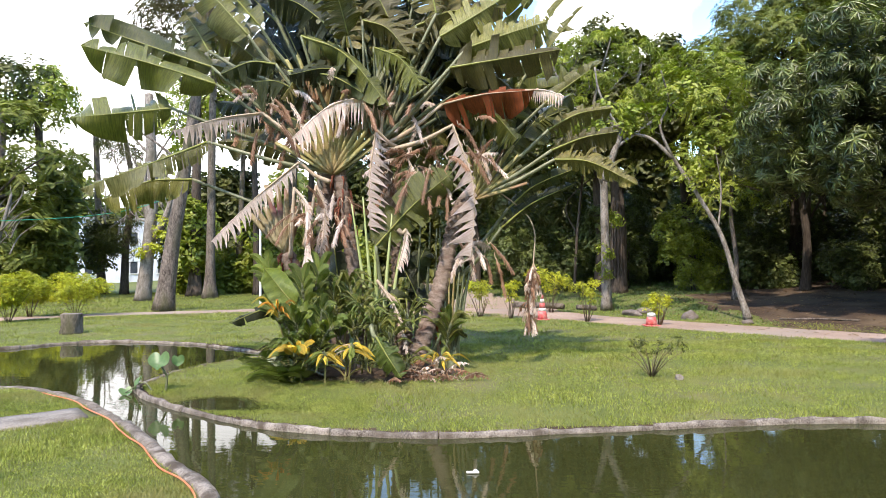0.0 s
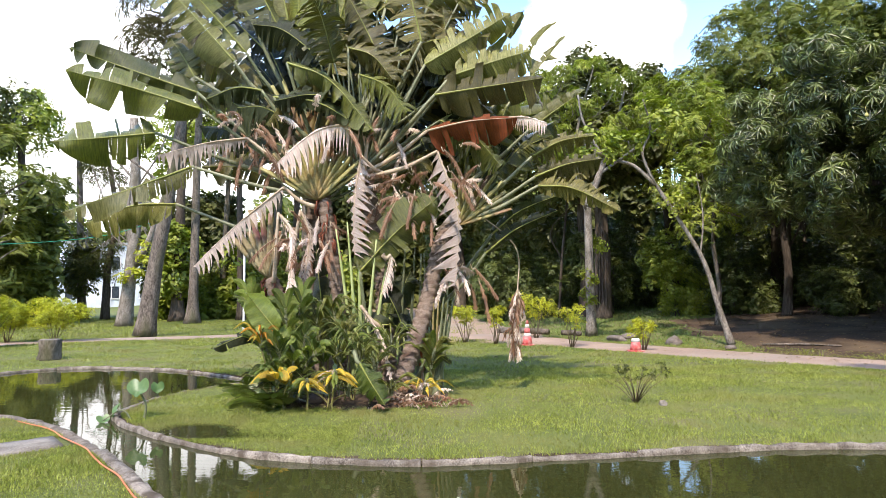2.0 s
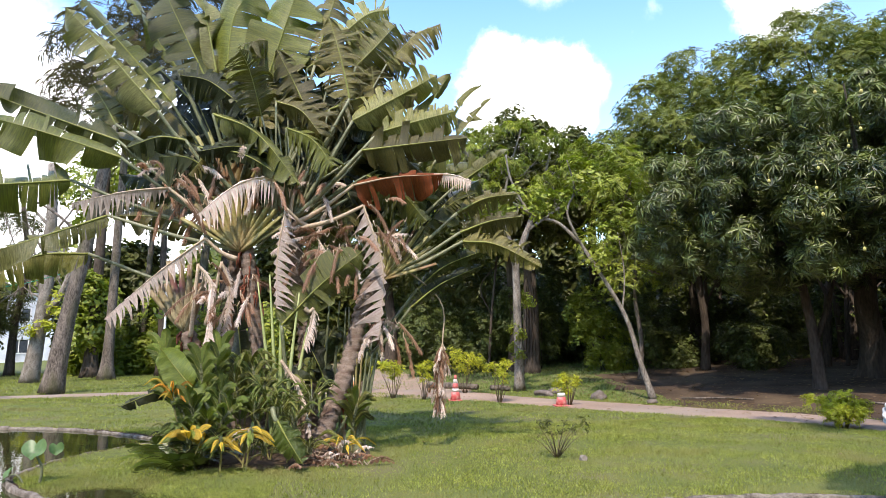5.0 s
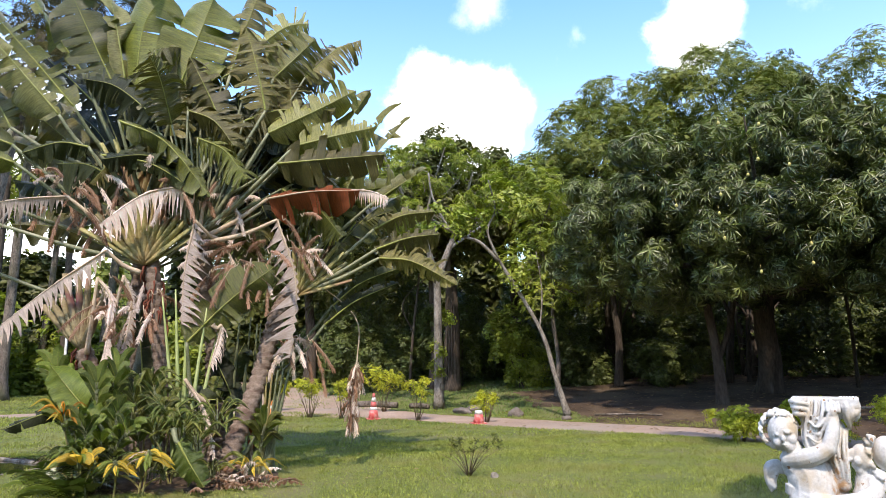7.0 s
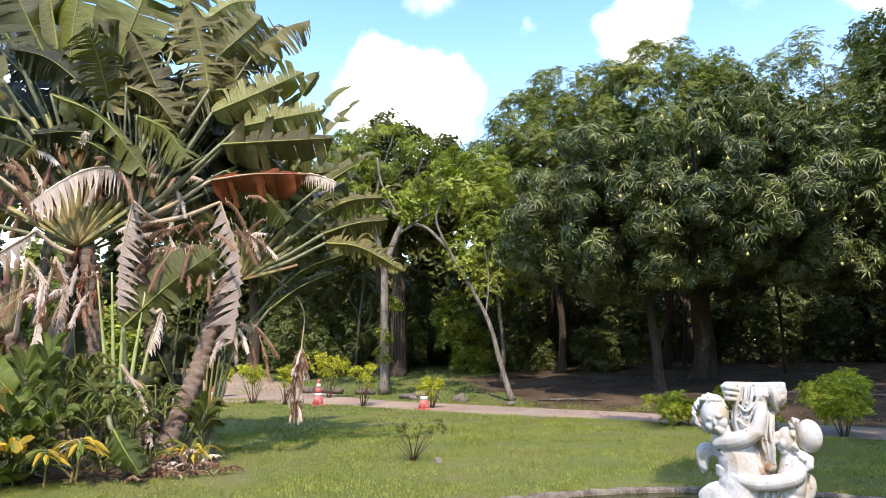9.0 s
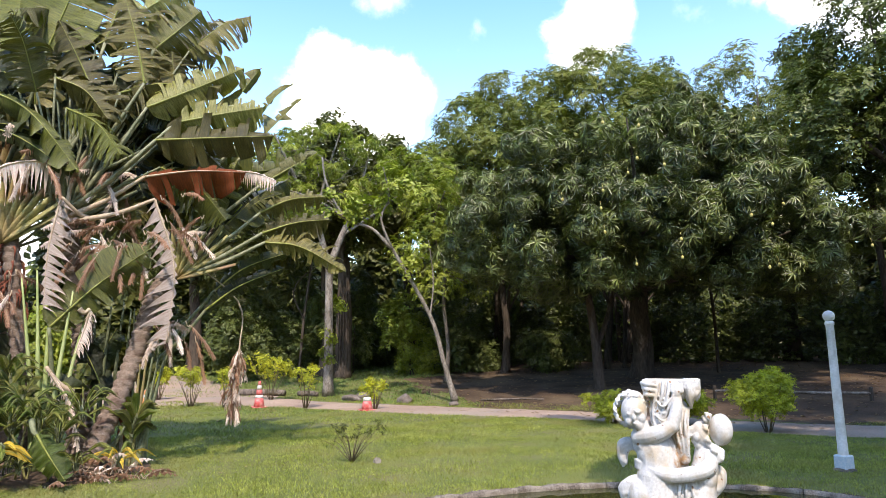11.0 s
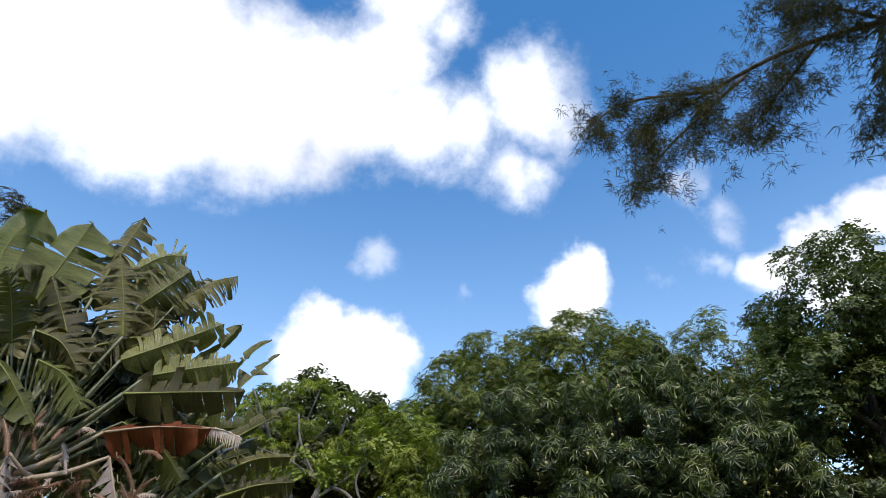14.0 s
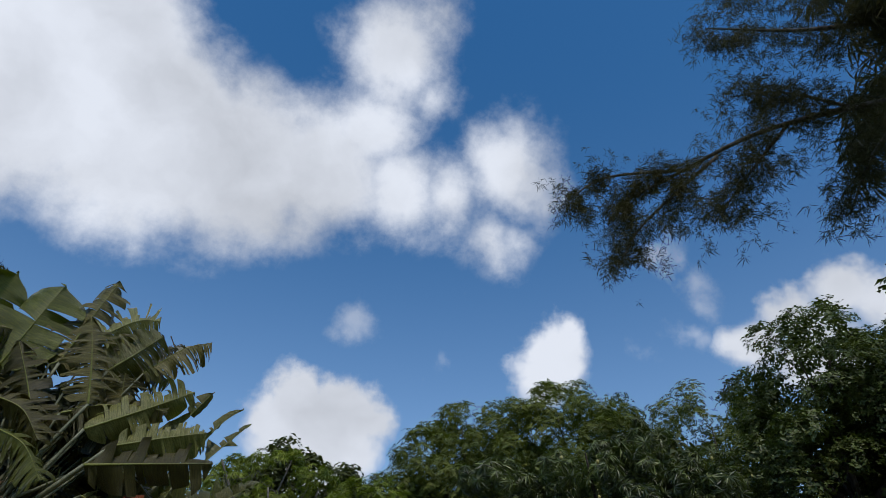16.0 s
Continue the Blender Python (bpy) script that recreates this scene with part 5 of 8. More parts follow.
for i in range(26):
    b = Vector((-0.3 + rf.gauss(0, 0.22), 9.0 + rf.gauss(0, 0.12), 0.04 + abs(rf.gauss(0, 0.12))))
    w = Vector((rf.gauss(0.25, 0.5), rf.gauss(-0.25, 0.35), rf.uniform(-0.15, 0.2))).normalized() * rf.uniform(0.3, 0.55)
    e = b + w
    e.z = max(0.05, e.z)
    leaf(heap, rf.choice(("dead", "brown", "brown")), b, b.lerp(e, 0.2), b.lerp(e, 0.6) + Vector((0, 0, 0.05)), e, 0.075, 0.075, rf.uniform(-60, 60), 10, 0.4, 0.0, 0.005, True, 3)


def frond(owner, base, way, ln, kind_mat, drop=0.35, leaflets=22, wd=0.02, lf=0.35):
    """A feather or fan frond with narrow leaflets."""
    off = owner.location
    b = Vector(base) - off
    w = Vector(way).normalized()
    side = w.cross(Vector((0, 0, 1))).normalized()
    vs, fs = [], []
    for i in range(leaflets):
        s = i / (leaflets - 1)
        c = b + w * ln * s + Vector((0, 0, -drop * s * s * ln))
        for sg in (-1, 1):
            d = (side * sg * 0.9 + w * 0.6 + Vector((0, 0, -0.25))).normalized()
            L = lf * (0.35 + 0.65 * math.sin(math.pi * (0.15 + 0.8 * s)))
            k = len(vs)
            vs += [tuple(c), tuple(c + d * L * 0.5 + w * wd), tuple(c + d * L + Vector((0, 0, -0.12 * L))), tuple(c + d * L * 0.5 - w * wd)]
            fs.append((k, k + 1, k + 2, k + 3))
    return raw("frond", vs, fs, kind_mat, owner, False)


for x, y, sd in ((-2.3, 9.15, 1), (-2.05, 8.85, 2)):
    t = thing("fern_palm", low(x, y), "low dark green feathery palm beside the pond", "palm")
    r = random.Random(sd)
    for i in range(13):
        a = i * 2.4
        frond(t, low(x, y, 0.05), (math.cos(a), math.sin(a) * 0.8, r.uniform(0.5, 1.5)), r.uniform(0.6, 0.95), LEAF["fresh"], r.uniform(0.3, 0.7), 18, 0.014, 0.26)

# ---- trees beyond the drive ----
def rel(at, pts):
    z = float(ground_z(*at)) - 0.1
    return [Vector((p[0] - at[0], p[1] - at[1], p[2] - z)) for p in pts]


# the mango
MANGO_LOBES = [((-1.3, -3.6, 5.9), (3.9, 2.9, 2.7)), ((-4.2, -2.2, 4.9), (2.4, 2.3, 2.3)), ((1.9, -4.4, 4.8), (2.4, 2.5, 2.2)), ((-0.4, -4.9, 4.3), (3.0, 1.9, 1.5)), ((-3.3, -3.7, 4.2), (2.1, 2.0, 1.4)), ((0.0, -2.0, 7.3), (2.7, 2.4, 1.3)), ((1.6, -0.5, 5.6), (3.5, 3.0, 2.6)), ((-1.0, 0.2, 5.0), (3.6, 2.6, 2.2)), ((2.2, -4.6, 3.9), (1.7, 1.6, 1.1)), ((0.6, -5.2, 3.6), (2.2, 1.3, 0.8)), ((-5.2, -2.2, 4.2), (1.7, 1.8, 1.9)), ((-6.2, -0.4, 4.8), (1.3, 1.5, 1.9)), ((-4.6, -2.4, 6.4), (1.6, 1.6, 1.3))]
mango = tree("broad dark green mango tree with hanging fruit", (15.6, 18.5), 3.1, MANGO_LOBES, ROSETTE, MANGO, BARK_DARK, 0.38, 0.28, 760, 0.52, 25, 0.30, (-0.4, -0.6), 16, 4, "mango_tree", 0.35, 0.04)
rm = random.Random(8)
for i in range(36):
    c, rd = MANGO_LOBES[i % 5]
    d = Vector((rm.gauss(-0.2, 0.6), rm.gauss(-1, 0.4), rm.gauss(-0.1, 0.5))).normalized()
    q = Vector(c) + Vector((d.x * rd[0], d.y * rd[1], d.z * rd[2])) * 1.1
    bm = bmesh.new()
    bmesh.ops.create_icosphere(bm, subdivisions=2, radius=0.043, matrix=Matrix.Translation(q) @ Matrix.Diagonal((0.9, 0.9, 1.25, 1)))
    tube(bm, [q + Vector((0, 0, 0.05)), q + Vector((0, 0.03, 0.2))], [0.004, 0.004], 4)
    part("fruit", bm, FRUIT, mango, "pale yellow-green mango fruit")
at2 = (12.77, 17.0)
t2 = thing("tree", (at2[0], at2[1], float(ground_z(*at2)) - 0.1), "dark forked trunk in the mango's shade", "tree")
trunk_mesh(t2, rel(at2, [(12.77, 17.0, 0.2), (12.7, 17.0, 1.6), (12.5, 17.0, 3.0), (12.2, 17.1, 5.0)]), 0.17, 0.09, BARK_DARK, [(rel(at2, [(12.7, 17, 1.6), (13.1, 17, 2.4), (13.6, 17.1, 3.6)]), 0.1, 0.05)], flare=0.5)
crown("crown", [((-0.2, 0.4, 5.6), (1.6, 1.4, 1.2))], ROSETTE, MANGO, t2, 30, 0.5, 20, 0.28, 0.3, 0.1, 9)

# pale straight tree and the leaning one beside it
at = (5.45, 21.9)
t = thing("tree", (at[0], at[1], float(ground_z(*at)) - 0.05), "slim pale-barked tree with sparse bright green leaves", "tree")
trunk_mesh(t, rel(at, [(5.45, 21.9, 0), (5.4, 21.8, 2.2), (5.35, 21.7, 4.4)]), 0.165, 0.12, BARK_PALE,
           [(rel(at, [(5.35, 21.7, 4.3), (5.75, 21.6, 5.4), (6.2, 21.5, 6.6), (6.6, 21.4, 8.2)]), 0.14, 0.03), (rel(at, [(5.35, 21.7, 4.2), (4.9, 21.7, 5.8), (4.3, 21.8, 7.0), (3.4, 21.8, 8.8)]), 0.12, 0.03),
            (rel(at, [(4.9, 21.7, 5.8), (5.1, 21.6, 7.2), (5.6, 21.5, 9.0)]), 0.07, 0.02), (rel(at, [(5.75, 21.6, 5.4), (7.0, 21.5, 6.3), (7.8, 21.4, 7.0)]), 0.06, 0.02), (rel(at, [(4.3, 21.8, 7.0), (3.2, 21.7, 7.4), (2.3, 21.7, 8.0)]), 0.05, 0.02)], flare=0.35)
crown("crown", [(tuple(v), s) for v, s in zip(rel(at, [(3.6, 21.9, 8.0), (5.2, 21.8, 8.4), (6.9, 21.7, 7.9), (4.3, 21.8, 6.4), (6.6, 21.6, 6.5), (2.6, 21.8, 7.0)]), [(1.3, 1.2, 1.2), (1.5, 1.3, 0.9), (1.2, 1.2, 1.0), (1.2, 1.0, 0.7), (1.1, 1.0, 0.6), (0.9, 1, 0.9)])],
      ROSETTE, BRIGHT, t, 110, 0.36, 10, 0.24, 0.1, 0.15, 12)
for v in rel(at, [(5.25, 21.7, 1.25), (5.3, 21.7, 1.9), (5.6, 21.7, 3.0)]):
    crown("leaf_tuft", [(tuple(v), (0.16, 0.16, 0.25))], SPRAY, BRIGHT, t, 5, 0.16, 6, 0.18, 0.1, 0.0, 13)
r = random.Random(4)
bm = bmesh.new()
for i in range(60):
    o = Vector(rel(at, [(r.uniform(3.2, 7.2), r.uniform(21.2, 22), r.uniform(5.8, 8.2))])[0])
    w = Vector((r.gauss(0, 1), r.gauss(0, 0.5), r.gauss(0.7, 0.6))).normalized() * r.uniform(0.6, 1.3)
    tube(bm, [o, o + w * 0.5 + Vector((0.1, 0, 0)), o + w], [0.014, 0.01, 0.004], 4)
tagged(part("twig_mass", bm, BARK_PALE, t, "bare grey twigs"), kind="stuff")
at = (8.35, 18.0)
t = thing("tree", (at[0], at[1], float(ground_z(*at)) - 0.05), "leaning pale tree with a forked bare top", "tree")
trunk_mesh(t, rel(at, [(8.35, 18.0, 0), (8.05, 18.1, 1.1), (7.65, 18.2, 2.5), (6.55, 18.4, 4.45), (6.3, 18.45, 4.85)]), 0.085, 0.035, BARK_PALE,
           [(rel(at, [(6.5, 18.4, 4.5), (5.9, 18.5, 5.1), (5.1, 18.6, 5.4), (4.55, 18.7, 6.4), (4.4, 18.7, 7.2)]), 0.055, 0.025), (rel(at, [(5.1, 18.6, 5.4), (4.2, 18.7, 5.9), (3.2, 18.8, 6.2)]), 0.05, 0.015),
            (rel(at, [(6.5, 18.4, 4.5), (6.15, 18.4, 5.4), (6.4, 18.4, 6.1), (6.2, 18.4, 7.0)]), 0.045, 0.02), (rel(at, [(7.65, 18.2, 2.5), (7.75, 18.2, 3.6), (7.6, 18.2, 4.8)]), 0.03, 0.01)], flare=0.5)
crown("crown", [(tuple(v), s) for v, s in zip(rel(at, [(5.9, 18.5, 5.7), (4.8, 18.6, 5.6), (6.6, 18.4, 6.4), (6.9, 18.3, 3.9), (7.5, 18.2, 4.4)]), [(0.7, 0.6, 0.3), (0.7, 0.6, 0.4), (0.6, 0.6, 0.4), (0.3, 0.3, 0.2), (0.4, 0.4, 0.5)])],
      SPRAY, BRIGHT, t, 40, 0.25, 9, 0.22, 0.1, 0.1, 15)

# dark vine-hung trunk behind the pale tree
at = (7.0, 26.2)
t = tree("dark vine-hung tree at the edge of the wood", at, 7.0, [((0, 0, 8), (3.2, 3, 2.6)), ((-2.0, 0, 7.2), (2, 2, 1.6))], SPRAY, WOODS, BARK_DARK, 0.27, 0.18, 110, 0.7, 18, 0.34, (0, 0), 8, 22)
bm = bmesh.new()
for i in range(14):
    a = i * 0.45
    x, y = 0.3 * math.cos(a), 0.3 * math.sin(a)
    tube(bm, spline([Vector((x, y, 0)), Vector((x * 0.9, y * 0.9, 2)), Vector((x * 0.6, y * 0.6, 5))], 4), [0.04] * 9, 5)
part("hanging_root", bm, BARK_DARK, t)

# feathery trees behind the mango
for label, at, h, lobes, shp, m, subs, per, size, sd in (
        ("tall feathery green tree behind the mango", (14.5, 27.0), 8, [((1.3, 0, 12.4), (2.1, 2.2, 1.9)), ((-1.3, 0, 10.9), (1.7, 2.0, 1.6)), ((-3.2, 0, 8.2), (1.8, 2.0, 1.5)), ((2.6, 0, 11.6), (2.4, 2.4, 2)), ((-0.2, -1, 9.4), (3, 2.4, 1.8))], FINE, FEATHER, 270, 46, 0.36, 31),
        ("tall feathery green tree behind the mango", (19.5, 24.0), 8.5, [((0, 0, 12.0), (3.8, 3, 2.4)), ((-2.9, 0, 11.2), (2.4, 2.4, 2)), ((3.0, 0, 12.0), (2.6, 2.4, 2)), ((0, -1, 9.6), (3.5, 3, 2))], FINE, FEATHER, 290, 46, 0.36, 32),
        ("tall feathery green tree behind the mango", (24.5, 19.8), 7.5, [((-0.5, 0, 11.2), (3.4, 3, 2.4)), ((2.6, 0, 9.8), (2.4, 2.4, 2))], FINE, FEATHER, 200, 44, 0.36, 33),
        ("spreading green tree at the wood's edge", (10.8, 29.0), 7, [((0.3, 0, 8.9), (2.6, 2.6, 1.8)), ((-2.3, 0, 7.4), (2.2, 2.2, 1.6)), ((1.8, -1.5, 8), (2, 2, 1.6))], FINE, WOODS, 200, 44, 0.38, 34),
        ("fresh green feathery young tree", (9.7, 21.9), 4.0, [((-0.2, 0, 6.3), (1.4, 1.3, 1.3)), ((-0.7, -0.2, 4.9), (1.1, 1.0, 0.9)), ((0.8, 0.2, 5.2), (0.9, 0.9, 1.0)), ((0.3, 0, 3.8), (1.2, 0.9, 0.7)), ((-0.9, 0, 7.2), (1.2, 1.1, 0.9))], FINE, BRIGHT, 95, 34, 0.3, 35),
        ("dense green tree at the wood's edge", (6.6, 27.5), 6, [((0.6, -2, 8.2), (2.6, 2, 2.2)), ((-2.5, 0, 7.0), (2.6, 2.2, 2.4)), ((2.6, -2.5, 7.6), (1.8, 1.6, 1.5))], SPRAY, WOODS, 130, 20, 0.36, 36),
        ("dense green tree at the wood's edge", (1.5, 32.0), 6, [((0, 0, 8.0), (3.4, 3, 2.8)), ((-2.5, -1, 5.8), (2.4, 2.2, 2.2)), ((2.6, -1, 5.4), (2.6, 2.2, 2.2))], PINNATE, WOODS, 150, 17, 0.6, 37),
        ("leafy tree with open twiggy crown", (20.6, 12.4), 6.5, [((0.2, 0, 10.6), (2.6, 2.6, 2.6)), ((-0.6, 0.4, 7.6), (2.4, 2.2, 2.0)), ((2.6, -2.0, 9.0), (2.6, 2.6, 3.0))], SPRAY, MIDLEAF, 300, 36, 0.21, 38),
        ("dark leafy tree in the wood", (27.0, 12.0), 6.5, [((0, 0, 9), (4, 4, 4)), ((-2, 0, 6), (3, 3, 2.4))], SPRAY, WOODS, 120, 18, 0.5, 39),
        ("dark leafy tree in the wood", (24.0, 9.0), 6.5, [((0, 0, 9.6), (4, 4, 4)), ((1, 0, 6), (3, 3, 2.6))], SPRAY, WOODS, 110, 18, 0.5, 40)):
    tree(label, at, h, lobes, shp, m, BARK_DARK if sd != 35 else BARK, 0.3 if sd != 35 else 0.09, 0.16 if sd != 35 else 0.05, subs, 0.72, per, size, (0, 0), 12, sd, flat=0.8)

tree("dense dark tree between the mango and the feathery trees", (12.9, 23.4), 5, [((-0.4, 0, 6.6), (2.3, 2, 1.9)), ((0.9, -0.4, 5.0), (1.8, 1.6, 1.4)), ((-1.6, 0.4, 5.2), (1.5, 1.4, 1.3))], SPRAY, WOODS, BARK_DARK, 0.16, 0.1, 120, 0.6, 20, 0.3, (0, 0), 8, 45)
# the wood behind: one mass of leaves over many dark stems
def woods(name, label, line, z0, z1, count, depth, shape, m, size, seed):
    r = np.random.default_rng(seed)
    ln = spline([(*p, 0) for p in line], 12)
    A = np.array([(p.x, p.y) for p in ln])
    k = r.uniform(0, len(A) - 1.001, count)
    i = k.astype(int)
    base = A[i] + (A[i + 1] - A[i]) * (k - i)[:, None]
    out = base / np.linalg.norm(base, axis=1, keepdims=True)
    lump = np.sin(k * 1.3 + seed) * 0.8 + np.sin(k * 0.53) * 1.2 + np.sin(k * 3.7) * 0.4
    q = base + out * (r.exponential(depth, count) + lump * 0.5)[:, None]
    hmax = z1 * (0.78 + 0.22 * np.sin(k * 0.9 + seed) + 0.08 * np.sin(k * 4.1))
    z = ground_z(q[:, 0], q[:, 1]) + z0 + (hmax - z0) * r.beta(1.05, 1.1, count)
    P = np.stack([q[:, 0], q[:, 1], z], -1)
    Z = np.stack([-out[:, 0] * 0.6, -out[:, 1] * 0.6, np.full(count, 0.8)], -1) + r.normal(size=(count, 3)) * 0.5
    ob = scatter(name, *shape, P, rotations(count, Z), size * r.uniform(0.7, 1.3, count), m)
    return tagged(ob, label, "woodland", kind="stuff")


woods("far_woods", "deep green wood closing the far side", [(-6, 40), (0, 39), (6, 38), (12, 37), (18, 34), (24, 29), (29, 22), (32, 14), (34, 4), (34, -10)], 0.0, 9.5, 15000, 1.6, SPRAY, WOODS, 0.74, 51)
woods("far_woods", "dark undergrowth and climbers under the trees", [(0, 33), (4, 31.5), (7.6, 30), (11.5, 30.5), (14, 26.5), (18, 25.5), (22, 21), (26, 15), (29, 6), (30, -4)], 0.0, 4.4, 15000, 0.9, SPRAY, MIDLEAF, 0.28, 52)
for at, lobes, sd in (((9.6, 25.4), [((0, 0, 1.2), (1.0, 0.8, 1.2)), ((0.7, 0.1, 0.8), (0.8, 0.7, 0.8)), ((-0.5, 0.3, 2.2), (0.7, 0.6, 1.0))], 56), ((11.6, 25.0), [((0, 0, 1.0), (1.0, 0.8, 1.0)), ((0.9, 0, 0.7), (0.8, 0.6, 0.7)), ((0.2, 0.3, 2.4), (0.5, 0.5, 1.4))], 57),
                      ((7.6, 27.6), [((0, 0, 1.4), (0.9, 0.8, 1.4)), ((-0.8, 0, 2.6), (0.8, 0.6, 1.2)), ((0.5, 0.2, 3.4), (0.7, 0.6, 1.2))], 61), ((4.6, 28.2), [((0, 0, 1.3), (1.6, 0.9, 1.3)), ((-1.6, 0, 1.8), (1.1, 0.8, 1.6))], 62), ((14.4, 22.6), [((0, 0, 0.8), (1.2, 0.8, 0.8))], 63)):
    t = thing("bush", (*at, float(ground_z(*at)) - 0.05), "mound of green climbers at the wood's edge", "bush")
    for k, lobe in enumerate(lobes):
        crown("foliage", [lobe], SPRAY, BRIGHT if sd == 56 else MIDLEAF, t, 90 // len(lobes), 0.36, 24, 0.15, 0.1, 0.1, sd + 10 * k)
    bm = bmesh.new()
    for k, (c, rad) in enumerate(lobes):
        tube(bm, spline([Vector((0.1 * k, 0, 0)), Vector(c) * 0.5, Vector(c)], 4), [0.03 - 0.002 * i for i in range(9)], 5)
    part("stem", bm, BARK_DARK, t)
woods("far_woods", "leafy backdrop of trees beyond the building", [(-60, 74), (-45, 82), (-30, 86), (-15, 84), (0, 78), (12, 70)], 0.0, 13, 6000, 2.5, SPRAY, FEATHER, 1.5, 54)
woods("far_woods", "dark leafy trees at the far lawn's end", [(-19.6, 34.6), (-21.5, 33.2), (-26, 29.5), (-33, 22), (-38, 12)], 0.0, 7.5, 5200, 1.2, SPRAY, FEATHER, 0.6, 59)
woods("far_woods", "low bright green growth round the trunks", [(-15.5, 37.5), (-13, 38.5), (-9, 38.5), (-4, 37.5)], 0.0, 3.6, 2600, 0.8, SPRAY, BRIGHT, 0.36, 60)
woods("far_woods", "bright green undergrowth between the trunks", [(-15.5, 46), (-12, 46), (-6, 45), (-1, 43)], 0.0, 5.5, 4200, 1.5, SPRAY, BRIGHT, 0.55, 55)

rs = random.Random(17)
for i in range(17):
    a = rs.uniform(0.18, 1.12)
    d = rs.uniform(25, 33)
    x, y = d * math.sin(a), d * math.cos(a)
    if abs(x - 9) < 1.6:
        continue
    z = float(ground_z(x, y)) - 0.1
    t = thing("tree", (x, y, z), "slender dark trunk inside the wood", "tree", "dark stems in the wood")
    w = rs.uniform(0.06, 0.17)
    lx = rs.uniform(-1, 1)
    trunk_mesh(t, [Vector((0, 0, 0)), Vector((lx * 0.3, 0, 2.5)), Vector((lx, 0.2, 5.5)), Vector((lx * 1.2, 0.2, 8))], w, w * 0.6, BARK_DARK, [([Vector((lx * 0.3, 0, 2.5)), Vector((lx * 0.3 + rs.uniform(-1.2, 1.2), 0, 4)), Vector((lx + rs.uniform(-2, 2), 0.3, 6))], w * 0.5, 0.02)], sides=7)
    crown("crown", [((lx, 0.2, 8.0), (1.8, 1.8, 1.6))], SPRAY, WOODS, t, 14, 0.7, 12, 0.45, 0.1, 0.1, 100 + i)
# unseen trees behind and beside the camera, added to cut the sky's fill light
woods("far_woods", "tall unseen trees added to block low sky light", [(36, -4), (28, -20), (12, -27), (-8, -25), (-22, -15), (-29, 0), (-36, 14), (-40, 26)], 0.0, 14.0, 7000, 2.0, SPRAY, WOODS, 1.5, 58)
# ---- trees on the far lawn, by the building ----
def big_trunk(at, pts, r0, r1, mat, label, lobes, shape, m, subs, per, size, seed, limbs=(), flare=0.35, sub_r=0.8, name="tree", gap=0.15):
    t = thing(name, (at[0], at[1], float(ground_z(*at)) - 0.1), label, "tree")
    trunk_mesh(t, rel(at, pts), r0, r1, mat, [(rel(at, lp), a, b) for lp, a, b in limbs], flare=flare, sides=14)
    if subs:
        crown("crown", [(tuple(rel(at, [c])[0]), s) for c, s in lobes], shape, m, t, subs, sub_r, per, size, 0.2, gap, seed)
    return t


A = (-10.3, 24.3)
big_trunk(A, [(-10.35, 24.3, 0), (-10.05, 24.4, 2.6), (-9.65, 24.5, 5.2), (-9.2, 24.6, 8.5), (-8.6, 24.8, 13.5)], 0.31, 0.14, BARK, "massive grey casuarina trunk with feathery crown", 
          [((-8.8, 24.6, 12.4), (2.0, 1.8, 2.0)), ((-8.4, 24.6, 15.0), (1.6, 1.5, 2.0)), ((-9.8, 24.4, 10.6), (1.6, 1.4, 1.0)), ((-6.6, 24.6, 14.6), (1.1, 1, 1.6))], THREADS, NEEDLE, 55, 26, 0.55, 61,
          [([(-9.3, 24.6, 8.0), (-10.4, 24.5, 9.4), (-11.4, 24.4, 10.2)], 0.1, 0.03), ([(-9.0, 24.6, 9.6), (-7.8, 24.6, 11.4), (-7.2, 24.6, 13.4)], 0.1, 0.03), ([(-9.65, 24.5, 5.4), (-11.2, 24.5, 6.6), (-12.6, 24.6, 7.0)], 0.07, 0.02)], name="casuarina", gap=0.2)
B = (-14.4, 31.6)
pale_tree = big_trunk(B, [(-14.45, 31.6, 0), (-14.2, 31.6, 2.5), (-14.0, 31.6, 5.5), (-14.2, 31.6, 10)], 0.33, 0.2, BARK_PALE, "pale-barked tree with bare upper limbs", [], SPRAY, WOODS, 0, 0, 0, 0,
          [([(-14.0, 31.6, 2.9), (-13.3, 31.6, 4.2), (-12.7, 31.6, 6.2), (-11.6, 31.6, 8.2)], 0.2, 0.05), ([(-14.1, 31.6, 7), (-15.4, 31.6, 8.4), (-16.6, 31.5, 9.6)], 0.07, 0.02), ([(-14.1, 31.6, 6.5), (-13.0, 31.6, 8.2), (-12.4, 31.6, 9.8)], 0.06, 0.02)])
crown("ivy", [((0.3, -0.3, 2.6), (0.35, 0.3, 0.6)), ((0.9, -0.2, 3.6), (0.4, 0.3, 0.5))], SPRAY, GOLD, pale_tree, 16, 0.25, 9, 0.2, 0, 0, 3)
C3 = (-11.8, 33.2)
big_trunk(C3, [(-11.8, 33.2, 0), (-11.75, 33.2, 3), (-11.7, 33.2, 7.5), (-11.6, 33.2, 12)], 0.24, 0.16, BARK, "straight slender brown palm-like trunk", [((-11.6, 33.2, 12.5), (1.8, 1.8, 1.4))], PINNATE, FEATHER, 40, 14, 0.7, 63, flare=0.9)
D4 = (-18.9, 38.9)
